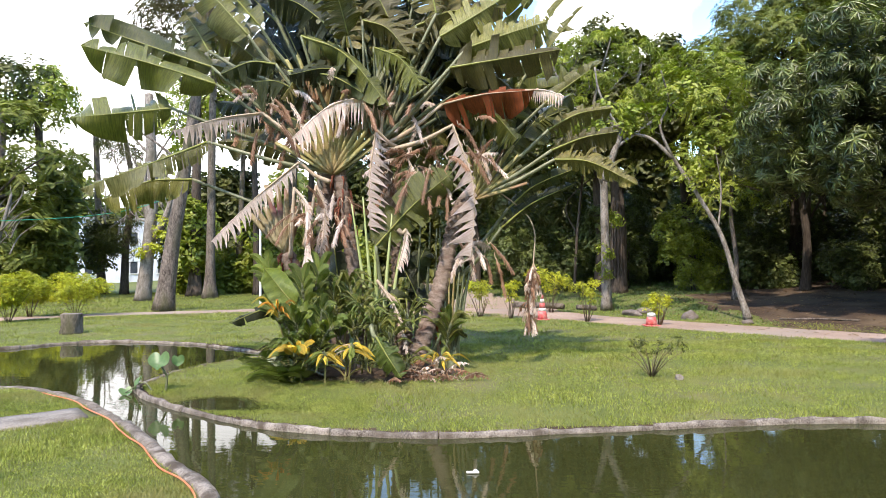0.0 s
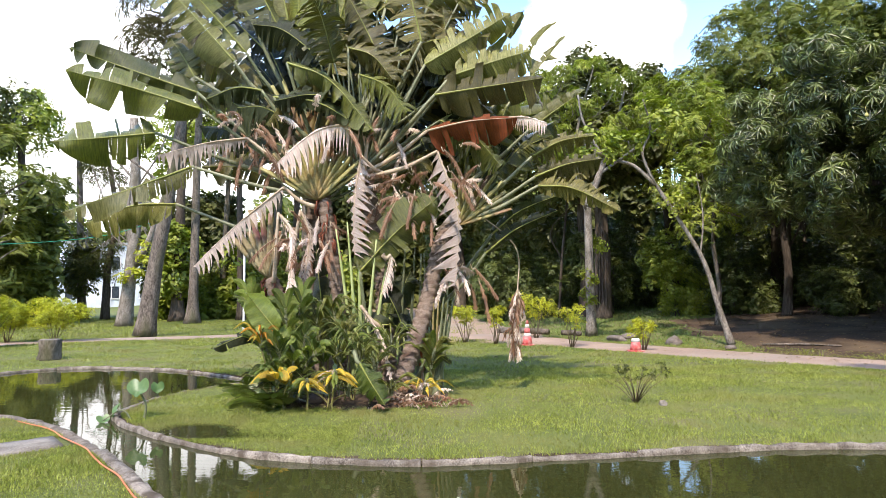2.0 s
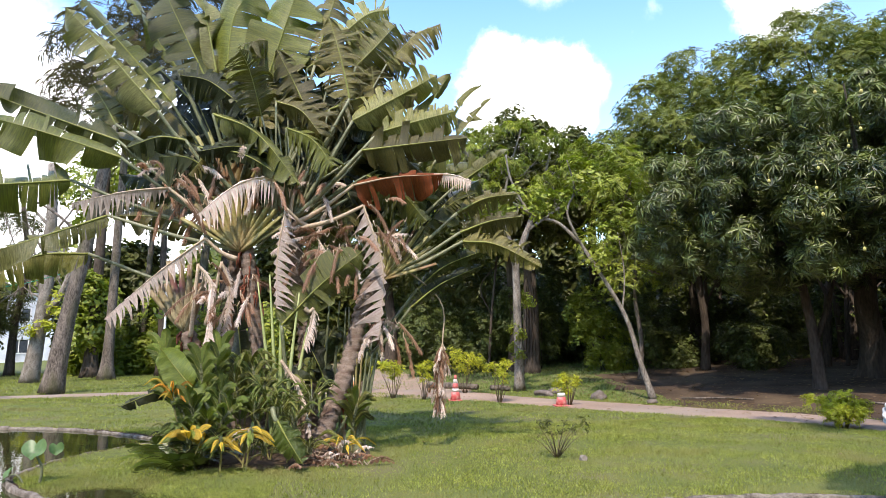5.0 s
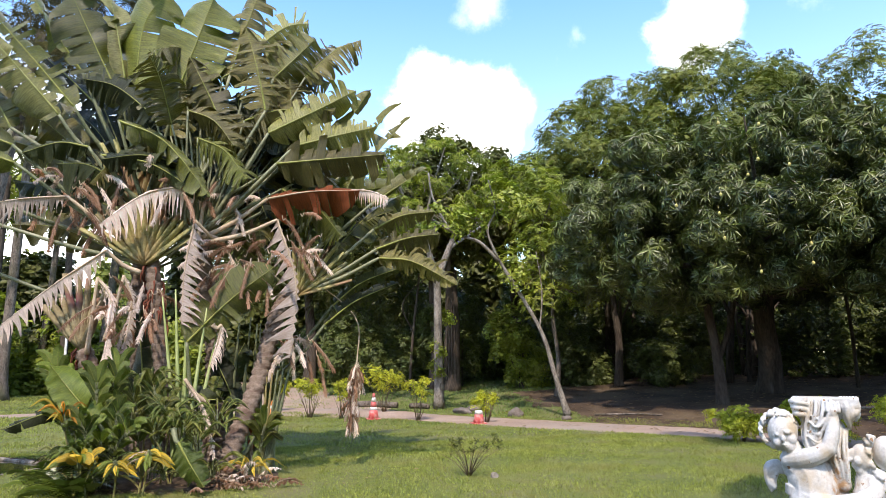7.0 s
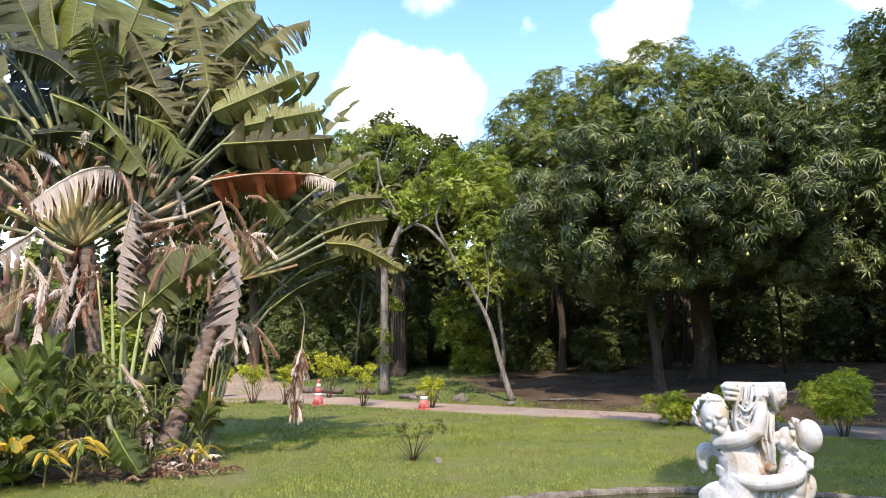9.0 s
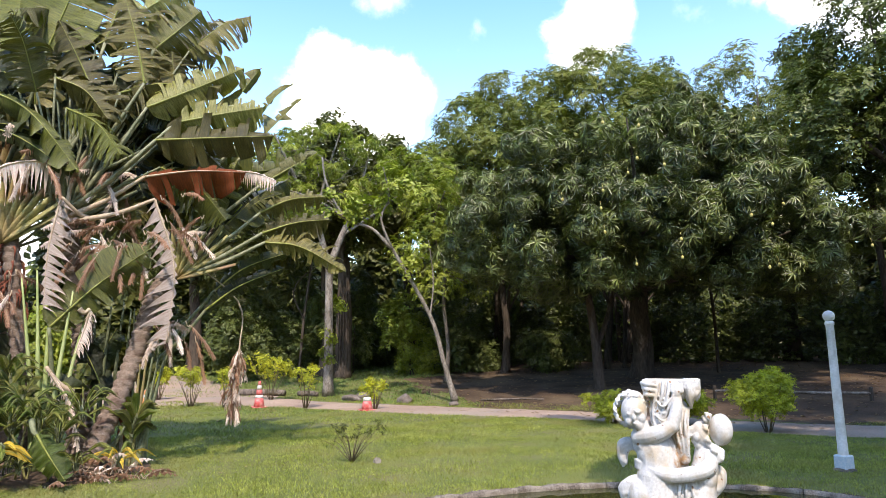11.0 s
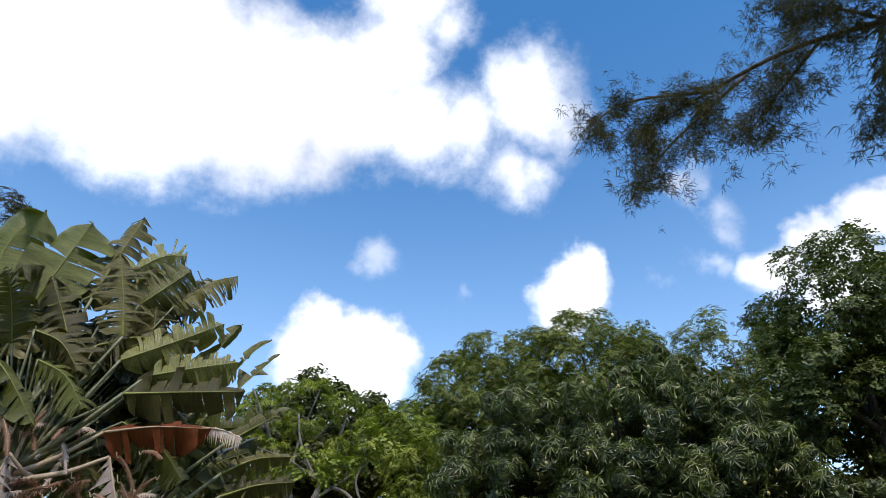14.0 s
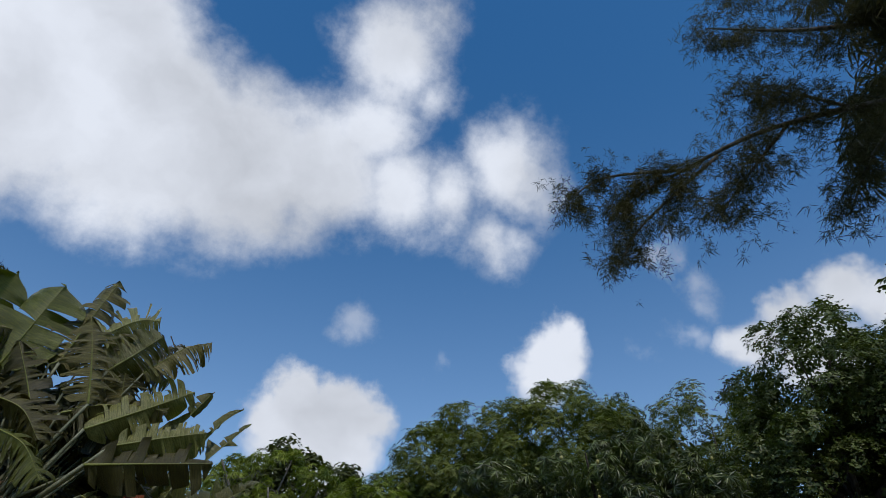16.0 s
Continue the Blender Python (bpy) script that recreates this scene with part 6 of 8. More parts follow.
big_trunk(D4, [(-18.9, 38.9, 0), (-18.8, 38.9, 3), (-18.4, 38.9, 6), (-18.9, 38.9, 9.5)], 0.22, 0.12, BARK_DARK, "thin trunk wrapped in fern tufts", [((-18.8, 38.7, 3.6), (0.7, 0.5, 0.8)), ((-19.2, 38.7, 8.4), (0.7, 0.6, 0.7)), ((-18.5, 38.7, 6.0), (0.4, 0.4, 0.8))], STRANDS, WOODS, 24, 16, 0.5, 64)
for i, (x, y, w, lx) in enumerate(((-13.7, 36.2, 0.32, 0.1), (-12.4, 39.6, 0.2, 0.3), (-10.6, 37.6, 0.22, -0.2), (-9.4, 39.5, 0.3, 0.4), (-16.2, 41, 0.2, 0.2), (-20.8, 40, 0.25, -0.3), (-8.2, 40.5, 0.25, 0.1), (-7.0, 37.6, 0.3, 0.0), (-22.5, 37.5, 0.3, -0.5), (-24.6, 36, 0.26, 0.3))):
    big_trunk((x, y), [(x, y, 0), (x + lx * 0.4, y, 3), (x + lx, y, 7), (x + lx * 1.5, y, 11)], w, w * 0.6, BARK if i % 2 else BARK_DARK, "brown trunk among undergrowth on the far lawn",
              [((x + lx * 1.2, y, 11), (2.2, 2.2, 2.0)), ((x, y + 0.1, 3.4), (0.5, 0.5, 1.4))] if i not in (0, 5) else [((x, y - 0.2, 3.2), (0.6, 0.5, 1.6))], SPRAY, WOODS if i % 2 else BRIGHT, 34, 13, 0.42, 70 + i, flare=0.6)
# tree outside the view, added so its crown shades the right of the lawn
tree("unseen broad leafy tree added to shade the right lawn", (9.0, -4.5), 6.0, [((-4.0, 3.4, 11.0), (1.9, 1.7, 1.2)), ((-2.4, 3.8, 10.8), (2.0, 1.8, 1.3)), ((-0.4, 4.2, 10.2), (2.2, 1.8, 1.4)), ((1.7, 4.4, 10.0), (2.2, 1.9, 1.5)), ((3.8, 3.6, 9.8), (2.2, 2.2, 1.6)), ((-2.8, 1.4, 10.4), (2.4, 2.0, 1.4)), ((0.6, 1.6, 10.8), (3.0, 2.4, 1.8)), ((0, -1, 10), (3, 2.4, 2.0)), ((4.4, 0.6, 9.6), (2.4, 2.4, 1.8))], SPRAY, WOODS, BARK, 0.35, 0.2, 400, 0.6, 15, 0.4, (0.3, 0.8), 16, 44, gap=0.15)
# bare twiggy tree tops against the sky
bt = thing("tree", (-16.5, 36.5, -0.1), "leafless grey twiggy tree", "tree")
limbs = []
rb = random.Random(9)
for i in range(46):
    o = Vector((rb.uniform(-2.6, 2.4), 0, rb.uniform(3.5, 7)))
    w = Vector((rb.gauss(0, 0.5), rb.gauss(0, 0.2), 1)).normalized() * rb.uniform(1.6, 3.6)
    limbs.append(([o, o + w * 0.5 + Vector((rb.uniform(-0.3, 0.3), 0, 0)), o + w], 0.045, 0.01))
trunk_mesh(bt, [Vector((0, 0, 0)), Vector((0.2, 0, 3)), Vector((-0.1, 0, 6)), Vector((0.1, 0, 9))], 0.2, 0.06, BARK_PALE, limbs)
bt2 = thing("tree", (-17.6, 25.5, -0.1), "leafless pale twiggy small tree", "tree")
limbs = []
for i in range(34):
    o = Vector((rb.uniform(-1.2, 0.9), 0, rb.uniform(2.2, 4.2)))
    w = Vector((rb.gauss(0, 0.6), rb.gauss(0, 0.2), 0.7)).normalized() * rb.uniform(0.8, 1.9)
    limbs.append(([o, o + w * 0.5 + Vector((rb.uniform(-0.2, 0.2), 0, 0.1)), o + w], 0.035, 0.008))
trunk_mesh(bt2, [Vector((-0.6, 0, 0)), Vector((-0.2, 0, 1.6)), Vector((0.3, 0, 2.8)), Vector((0.8, 0, 4.6))], 0.13, 0.05, BARK_PALE, limbs)
# leafy trees at the far side of the lawn
for at, lobes, sd in (((-22.5, 32.5), [((0, 0, 8.0), (3.6, 3, 2.6)), ((2.2, 0, 6.6), (2.4, 2.4, 1.8)), ((-2.6, 0, 7), (3, 3, 2.6)), ((0.6, -0.6, 4.6), (2.8, 2, 1.4)), ((1.4, 0, 3.0), (2, 2, 1.6))], 81), ((-27, 29), [((0, 0, 8.5), (4, 3, 3)), ((1, 0, 5), (3.4, 3, 2))], 82), ((-14.5, 43), [((0, 0, 6.0), (2.6, 2, 1.8)), ((-1, 0, 3.4), (2.6, 2, 2.2))], 83)):
    tree("leafy green tree on the far lawn", at, 5.0, lobes, PINNATE if sd != 83 else SPRAY, WOODS if sd == 83 else FEATHER, BARK_DARK, 0.3, 0.18, 130, 0.8, 15, 0.66, (0, 0), 10, sd, flat=0.7)

# the casuarina whose bough reaches over the garden
cas = thing("casuarina", (11.5, 1.6, 0), "tall casuarina whose drooping bough hangs over the garden", "tree")
CA = Vector((11.5, 1.6, 0))


def ca(*pts):
    return [Vector(p) - CA for p in pts]


BOUGHS = [ca((11.4, 1.7, 8.6), (9.9, 2.2, 9.1), (8.6, 4.0, 9.55), (7.6, 5.5, 9.25), (6.9, 6.3, 8.9)), ca((11.4, 1.7, 10.4), (10.0, 2.3, 11.0), (8.9, 3.2, 11.3), (8.3, 4.3, 12.4)),
          ca((8.7, 3.9, 9.5), (8.3, 4.6, 8.8), (7.9, 5.1, 8.1)), ca((8.1, 4.8, 9.4), (7.3, 5.9, 8.5), (6.9, 6.2, 7.8)), ca((9.6, 2.6, 9.1), (9.0, 3.1, 8.3), (8.75, 3.6, 7.5)), ca((7.9, 5.2, 9.35), (7.0, 6.3, 9.7), (6.4, 6.7, 9.25)),
          ca((9.2, 3.1, 9.4), (8.8, 3.8, 10.3), (8.4, 4.4, 10.6)), ca((9.9, 2.3, 11.0), (9.3, 2.9, 12.3), (8.6, 3.9, 13.2))]
trunk_mesh(cas, ca((11.5, 1.6, 0), (11.45, 1.6, 5), (11.4, 1.7, 10), (11.6, 1.7, 15)), 0.36, 0.1, BARK, [(b, 0.075 if i < 2 else 0.035, 0.012) for i, b in enumerate(BOUGHS)])
pp, zz = [], []
for i, b in enumerate(BOUGHS):
    ln = spline(b, 10)
    lo = len(ln) // (3 if i < 2 else 5)
    for k in range(2600 if i < 2 else 1300):
        q = ln[rb.randrange(lo, len(ln))]
        s = 0.34
        pp.append((q.x + rb.gauss(0, s * 0.7), q.y + rb.gauss(0, s * 0.7), q.z + rb.gauss(-0.12, s * 0.65)))
        zz.append((rb.gauss(0, 0.4), rb.gauss(0, 0.4), 1))
pp = np.array(pp)
keep = np.array([noise.noise(Vector(p) * 2.2) > 0.0 for p in pp])
pp, zz = pp[keep], np.array(zz)[keep]
scatter("foliage", *NEEDLES, pp, rotations(len(pp), zz), rng.uniform(0.12, 0.25, len(pp)), NEEDLE, cas)
crown("crown", [((0.6, 0.2, 13), (2.2, 2.0, 2.4)), ((-2.0, -1.2, 11.5), (2.4, 2.0, 1.8)), ((2.8, 2.0, 12), (2.2, 2.2, 2.0)), ((0.6, 0.1, 15.8), (2.0, 2.0, 1.8)), ((-3.4, -1.8, 11), (2.0, 1.8, 1.5)), ((2.6, 0.6, 10), (2.2, 2.2, 1.8))], STRANDS, NEEDLE, cas, 115, 0.6, 18, 0.6, 0.2, 0.2, 91)

# ---- shrubs ----
def shrub(at, w, h, label, seed, dense=1.0, stem=0.3):
    """A golden shrub: thin stems under a rounded, uneven head."""
    z = float(ground_z(*at)) - 0.02
    t = thing("shrub", (at[0], at[1], z), label, "shrub", "golden shrubs")
    r = random.Random(seed)
    for i in range(9):
        a = i * 2.4
        bm = bmesh.new()
        e = Vector((math.cos(a) * w * r.uniform(0.1, 0.42), math.sin(a) * w * r.uniform(0.1, 0.42), h * r.uniform(0.55, 0.95)))
        tube(bm, [Vector((math.cos(a) * 0.04, math.sin(a) * 0.04, 0)), e * 0.45 + Vector((r.uniform(-0.04, 0.04), 0, 0.02)), e], [0.012, 0.009, 0.004], 5)
        part("stem", bm, GOLD_IN, t)
    zc = h * (stem + (1 - stem) / 2)
    crown("foliage", [((0, 0, zc), (w * 0.34, w * 0.34, h * (1 - stem) * 0.34))] + [((w * r.uniform(-0.32, 0.32), w * r.uniform(-0.2, 0.2), zc + h * r.uniform(-0.18, 0.22)), (w * r.uniform(0.1, 0.22), w * 0.16, h * r.uniform(0.08, 0.16))) for i in range(6)],
          TWIG, GOLD, t, int(70 * dense), w * 0.085, 12, 0.11, 0.0, 0.2, seed)
    return t


for at, w, h, d, st in (((-12.9, 19.5), 1.8, 1.5, 3.6, 0.25), ((-13.6, 21.6), 1.8, 1.45, 3.2, 0.22), ((-12.2, 21.8), 2.0, 1.55, 3.8, 0.22), ((-14.8, 19.3), 1.6, 1.35, 3.2, 0.22),):
    shrub(at, w, h, "rounded golden-green shrub on thin stems", int(abs(at[0] * 100)), d, st)
for at, w, h, d, st in (((1.12, 19.9), 1.0, 1.15, 0.7, 0.5), ((1.96, 19.1), 0.6, 1.1, 0.4, 0.55), ((3.55, 21.6), 1.7, 1.55, 1.0, 0.35), ((4.0, 18.3), 1.3, 1.25, 0.45, 0.35), ((5.62, 17.1), 0.95, 0.95, 0.45, 0.35), ((0.25, 23.3), 1.0, 1.2, 0.8, 0.3)):
    shrub(at, w, h, "sparse yellow-green shrub beside the drive", int(abs(at[0] * 100)), d, st)
for at, w, h, d, st in (((10.9, 9.2), 1.5, 1.25, 3.4, 0.14), ((10.25, 10.7), 1.3, 1.0, 2.6, 0.1), ((9.2, 11.6), 1.1, 0.75, 1.6, 0.08)):
    shrub(at, w, h, "rounded golden-green shrub beside the drive", int(abs(at[0] * 100)), d, st)
# small wispy plant on the lawn
at = (2.95, 9.35)
t = thing("wispy_plant", (*at, float(ground_z(*at)) - 0.02), "wispy half-bare seedling shrub on the lawn", "plant")
rw = random.Random(6)
tips = []
for i in range(14):
    a = i * 2.4
    e = Vector((math.cos(a) * rw.uniform(0.15, 0.5), math.sin(a) * 0.3, rw.uniform(0.25, 0.55)))
    bm = bmesh.new()
    tube(bm, [Vector((0, 0, 0)), e * 0.5 + Vector((0, 0, 0.05)), e], [0.008, 0.006, 0.003], 4)
    part("stem", bm, GOLD_IN, t)
    if i % 2 == 0:
        tips.append((tuple(e), (0.07, 0.07, 0.05)))
crown("foliage", tips, TWIG, WOODS, t, 12, 0.05, 4, 0.09, 0, 0.1, 6)

# taro plant at the water's edge
at = (-3.66, 8.47)
t = thing("taro_plant", (*at, -0.05), "taro with one large heart-shaped pale green leaf", "plant")
bm = bmesh.new()
tube(bm, spline([Vector((0.05, 0, -0.1)), Vector((0.1, 0, 0.22)), Vector((0.02, -0.05, 0.43))], 5), [0.02 - 0.001 * i for i in range(11)], 7)
part("stalk", bm, STALK["green"], t)
bm = bmesh.new()
tube(bm, spline([Vector((-0.02, 0, -0.1)), Vector((-0.18, 0, 0.17)), Vector((-0.42, -0.03, 0.05))], 5), [0.016 - 0.001 * i for i in range(11)], 7)
part("stalk", bm, STALK["green"], t)


def heart(t, at, size, rx, rz):
    bm = bmesh.new()
    n, rows = 28, 4
    m = Matrix.Translation(at) @ Euler((radians(rx), 0, radians(rz))).to_matrix().to_4x4()
    grid = []
    for j in range(1, rows + 1):
        s = j / rows
        ringv = []
        for i in range(n):
            a = 6.28319 * i / n
            rr = size * (0.75 - 0.32 * math.cos(a)) * (1 - 0.45 * math.exp(-((a - math.pi) / 0.28) ** 2)) * (1 + 0.25 * math.exp(-(min(a, 6.28319 - a) / 0.35) ** 2) * 1.6)
            x, y = s * rr * math.sin(a), -s * rr * math.cos(a)
            ringv.append(bm.verts.new(m @ Vector((x, y, 0.10 * size * s * s * math.sin(3 * a) + 0.25 * abs(x) * s))))
        grid.append(ringv)
    c = bm.verts.new(m @ Vector((0, 0, 0)))
    for i in range(n):
        bm.faces.new((c, grid[0][i], grid[0][(i + 1) % n]))
        for a, b in zip(grid, grid[1:]):
            bm.faces.new((a[i], b[i], b[(i + 1) % n], a[(i + 1) % n]))
    part("leaf", bm, TARO, t)


TARO = material("taro_leaf", (0.07, 0.13, 0.045), (0.125, 0.195, 0.075), 4, 0.4, 0.2, 20, through_light=(0.4, 0.5, 0.25))
heart(t, Vector((0.02, -0.05, 0.43)), 0.165, 62, 0)
heart(t, Vector((0.2, 0.1, 0.42)), 0.1, 78, 30)
heart(t, Vector((-0.3, 0.05, 0.14)), 0.13, 60, -60)
heart(t, Vector((-0.42, -0.03, 0.05)), 0.1, 40, 30)

# ---- statue in the pond: one carved group on a plinth ----
def ball(bm, c, r, s=(1, 1, 1)):
    bmesh.ops.create_icosphere(bm, subdivisions=3, radius=r, matrix=Matrix.Translation(c) @ Matrix.Diagonal((*s, 1)))


def limb(bm, pts, rad):
    ln = spline([Vector(p) for p in pts], 5)
    k = len(ln) - 1
    rr = []
    for i in range(len(ln)):
        f = i / k * (len(rad) - 1)
        j = min(int(f), len(rad) - 2)
        rr.append(rad[j] + (rad[j + 1] - rad[j]) * (f - j))
    tube(bm, ln, rr, 12)
    ball(bm, ln[0], rr[0])
    ball(bm, ln[-1], rr[-1])


ST = Vector((3.22, 3.13, 0))
UX, UY = Vector((0.696, -0.718, 0)), Vector((-0.718, -0.696, 0))


def sp3(u, v, w=0.0):
    """Place in the statue's own axes: across, up, towards the viewer."""
    return UX * u + UY * w + Vector((0, 0, v))


bm = bmesh.new()
rr = random.Random(2)


def curls(c, r, n, lo, hi, size=0.02):
    for i in range(n):
        a, b = rr.uniform(0, 6.28), rr.uniform(lo, hi)
        if math.sin(a) * math.sin(b) > 0.3 and math.cos(b) < 0.8:
            continue
        limb(bm, [c + UX * (r * math.cos(a) * math.sin(b)) + UY * (r * math.sin(a) * math.sin(b)) + Vector((0, 0, r * math.cos(b))),
                  c + UX * (r * 1.08 * math.cos(a + 0.3) * math.sin(b + 0.15)) + UY * (r * 1.08 * math.sin(a + 0.3) * math.sin(b + 0.15)) + Vector((0, 0, r * 1.08 * math.cos(b + 0.15)))], [size, size * 0.7])


# core and the flat carved cap
limb(bm, [sp3(0.04, -0.1, -0.05), sp3(0.04, 0.5, -0.05), sp3(0.05, 0.95, -0.04), sp3(0.035, 1.2, -0.02)], [0.19, 0.15, 0.10, 0.10])
cap = bmesh.ops.create_cube(bm, size=1)["verts"]
bmesh.ops.transform(bm, matrix=Matrix.Translation(sp3(0.078, 1.369)) @ Matrix.Rotation(-0.80, 4, 'Z') @ Matrix.Diagonal((0.37, 0.2, 0.05, 1)), verts=cap)
# solid stone behind the folds
limb(bm, [sp3(-0.061, 1.336, 0.03), sp3(0.078, 1.333, 0.03), sp3(0.207, 1.335, 0.02)], [0.055, 0.060, 0.055])
limb(bm, [sp3(-0.005, 1.292, 0.03), sp3(0.016, 1.193, 0.04), sp3(0.025, 1.105, 0.04)], [0.070, 0.060, 0.060])
limb(bm, [sp3(0.127, 1.227, 0.01), sp3(0.122, 1.108, 0.03), sp3(0.138, 0.935, 0.03)], [0.050, 0.050, 0.040])
ball(bm, sp3(-0.054, 0.962, 0.06), 0.118, (1, 1, 1.1))
ball(bm, sp3(-0.007, 0.910, 0.06), 0.115, (1, 1, 1))
ball(bm, sp3(-0.046, 0.814, 0.08), 0.128, (1, 1, 1))
ball(bm, sp3(-0.077, 1.004, 0.06), 0.085, (1, 1, 1))
ball(bm, sp3(-0.111, 0.715, 0.09), 0.130, (1, 1, 1))
ball(bm, sp3(0.254, 0.838, 0.05), 0.085, (1, 1, 1))
limb(bm, [sp3(0.096, 0.786, 0.05), sp3(0.103, 0.662, 0.06), sp3(0.107, 0.516, 0.06)], [0.060, 0.090, 0.120])
# cloth: a fist-like knot, folds that fall from it, a bunch at the other end
limb(bm, [sp3(-0.112, 1.372, 0.08), sp3(-0.073, 1.367, 0.13), sp3(-0.016, 1.360, 0.14), sp3(-0.013, 1.342, 0.12)], [0.013, 0.013, 0.011, 0.007])
limb(bm, [sp3(-0.108, 1.356, 0.06), sp3(-0.074, 1.351, 0.11), sp3(-0.020, 1.346, 0.12), sp3(-0.013, 1.332, 0.10)], [0.013, 0.013, 0.011, 0.007])
limb(bm, [sp3(-0.103, 1.341, 0.08), sp3(-0.075, 1.336, 0.13), sp3(-0.025, 1.332, 0.14), sp3(-0.014, 1.322, 0.12)], [0.013, 0.013, 0.011, 0.007])
limb(bm, [sp3(-0.099, 1.325, 0.06), sp3(-0.075, 1.320, 0.11), sp3(-0.029, 1.317, 0.12), sp3(-0.014, 1.312, 0.10)], [0.013, 0.013, 0.011, 0.007])
limb(bm, [sp3(-0.094, 1.309, 0.08), sp3(-0.076, 1.305, 0.13), sp3(-0.033, 1.303, 0.14), sp3(-0.015, 1.302, 0.12)], [0.013, 0.013, 0.011, 0.007])
limb(bm, [sp3(-0.025, 1.378, 0.09), sp3(-0.033, 1.306, 0.10), sp3(-0.057, 1.228, 0.09), sp3(-0.053, 1.151, 0.10), sp3(-0.030, 1.098, 0.10)], [0.012, 0.011, 0.010, 0.010, 0.007])
limb(bm, [sp3(-0.005, 1.378, 0.11), sp3(-0.013, 1.307, 0.14), sp3(-0.038, 1.229, 0.13), sp3(-0.040, 1.152, 0.12), sp3(-0.018, 1.098, 0.12)], [0.012, 0.011, 0.010, 0.010, 0.007])
limb(bm, [sp3(0.015, 1.379, 0.09), sp3(0.004, 1.307, 0.10), sp3(-0.024, 1.228, 0.09), sp3(-0.028, 1.152, 0.10), sp3(-0.005, 1.099, 0.10)], [0.012, 0.011, 0.010, 0.010, 0.007])
limb(bm, [sp3(0.035, 1.379, 0.11), sp3(0.025, 1.308, 0.14), sp3(-0.006, 1.230, 0.13), sp3(-0.015, 1.153, 0.12), sp3(0.007, 1.099, 0.12)], [0.012, 0.011, 0.010, 0.010, 0.007])
limb(bm, [sp3(0.055, 1.379, 0.09), sp3(0.041, 1.308, 0.10), sp3(0.008, 1.229, 0.09), sp3(-0.003, 1.153, 0.10), sp3(0.019, 1.100, 0.10)], [0.012, 0.011, 0.010, 0.010, 0.007])
limb(bm, [sp3(0.075, 1.379, 0.11), sp3(0.062, 1.309, 0.14), sp3(0.027, 1.231, 0.13), sp3(0.009, 1.154, 0.12), sp3(0.032, 1.100, 0.12)], [0.012, 0.011, 0.010, 0.010, 0.007])
limb(bm, [sp3(0.094, 1.380, 0.09), sp3(0.078, 1.308, 0.10), sp3(0.040, 1.230, 0.09), sp3(0.022, 1.154, 0.10), sp3(0.044, 1.101, 0.10)], [0.012, 0.011, 0.010, 0.010, 0.007])
limb(bm, [sp3(0.114, 1.380, 0.11), sp3(0.098, 1.310, 0.14), sp3(0.059, 1.232, 0.13), sp3(0.034, 1.154, 0.12), sp3(0.056, 1.101, 0.12)], [0.012, 0.011, 0.010, 0.010, 0.007])
limb(bm, [sp3(-0.017, 1.319, 0.12), sp3(0.031, 1.282, 0.13), sp3(0.089, 1.343, 0.12)], [0.007, 0.008, 0.006])
limb(bm, [sp3(-0.019, 1.275, 0.14), sp3(0.030, 1.240, 0.15), sp3(0.087, 1.294, 0.14)], [0.007, 0.008, 0.006])
limb(bm, [sp3(-0.021, 1.231, 0.12), sp3(0.028, 1.199, 0.13), sp3(0.084, 1.245, 0.12)], [0.007, 0.008, 0.006])
limb(bm, [sp3(-0.023, 1.187, 0.14), sp3(0.026, 1.158, 0.15), sp3(0.082, 1.196, 0.14)], [0.007, 0.008, 0.006])
limb(bm, [sp3(0.170, 1.391, 0.06), sp3(0.179, 1.343, 0.09), sp3(0.184, 1.282, 0.07), sp3(0.203, 1.226, 0.04)], [0.014, 0.016, 0.014, 0.006])
limb(bm, [sp3(0.186, 1.391, 0.08), sp3(0.194, 1.343, 0.10), sp3(0.195, 1.288, 0.09), sp3(0.206, 1.237, 0.06)], [0.014, 0.016, 0.014, 0.006])
limb(bm, [sp3(0.202, 1.391, 0.06), sp3(0.209, 1.343, 0.07), sp3(0.206, 1.293, 0.07), sp3(0.209, 1.248, 0.04)], [0.014, 0.016, 0.014, 0.006])
limb(bm, [sp3(0.218, 1.392, 0.08), sp3(0.224, 1.343, 0.09), sp3(0.217, 1.299, 0.09), sp3(0.212, 1.259, 0.06)], [0.014, 0.016, 0.014, 0.006])
limb(bm, [sp3(0.234, 1.392, 0.06), sp3(0.240, 1.343, 0.06), sp3(0.229, 1.305, 0.07), sp3(0.215, 1.270, 0.04)], [0.014, 0.016, 0.014, 0.006])
limb(bm, [sp3(0.249, 1.392, 0.08), sp3(0.255, 1.343, 0.08), sp3(0.240, 1.310, 0.09), sp3(0.218, 1.281, 0.06)], [0.014, 0.016, 0.014, 0.006])
limb(bm, [sp3(0.228, 1.374, 0.03), sp3(0.254, 1.347, 0.02), sp3(0.236, 1.303, 0.03)], [0.013, 0.014, 0.008])
limb(bm, [sp3(0.227, 1.352, 0.05), sp3(0.253, 1.327, 0.04), sp3(0.235, 1.287, 0.05)], [0.013, 0.014, 0.008])
limb(bm, [sp3(0.226, 1.330, 0.03), sp3(0.252, 1.307, 0.02), sp3(0.235, 1.272, 0.03)], [0.013, 0.014, 0.008])
# cloth that hangs between the figures
limb(bm, [sp3(0.087, 1.223, 0.05), sp3(0.076, 1.121, 0.07), sp3(0.098, 1.024, 0.07), sp3(0.111, 0.948, 0.06)], [0.010, 0.010, 0.010, 0.007])
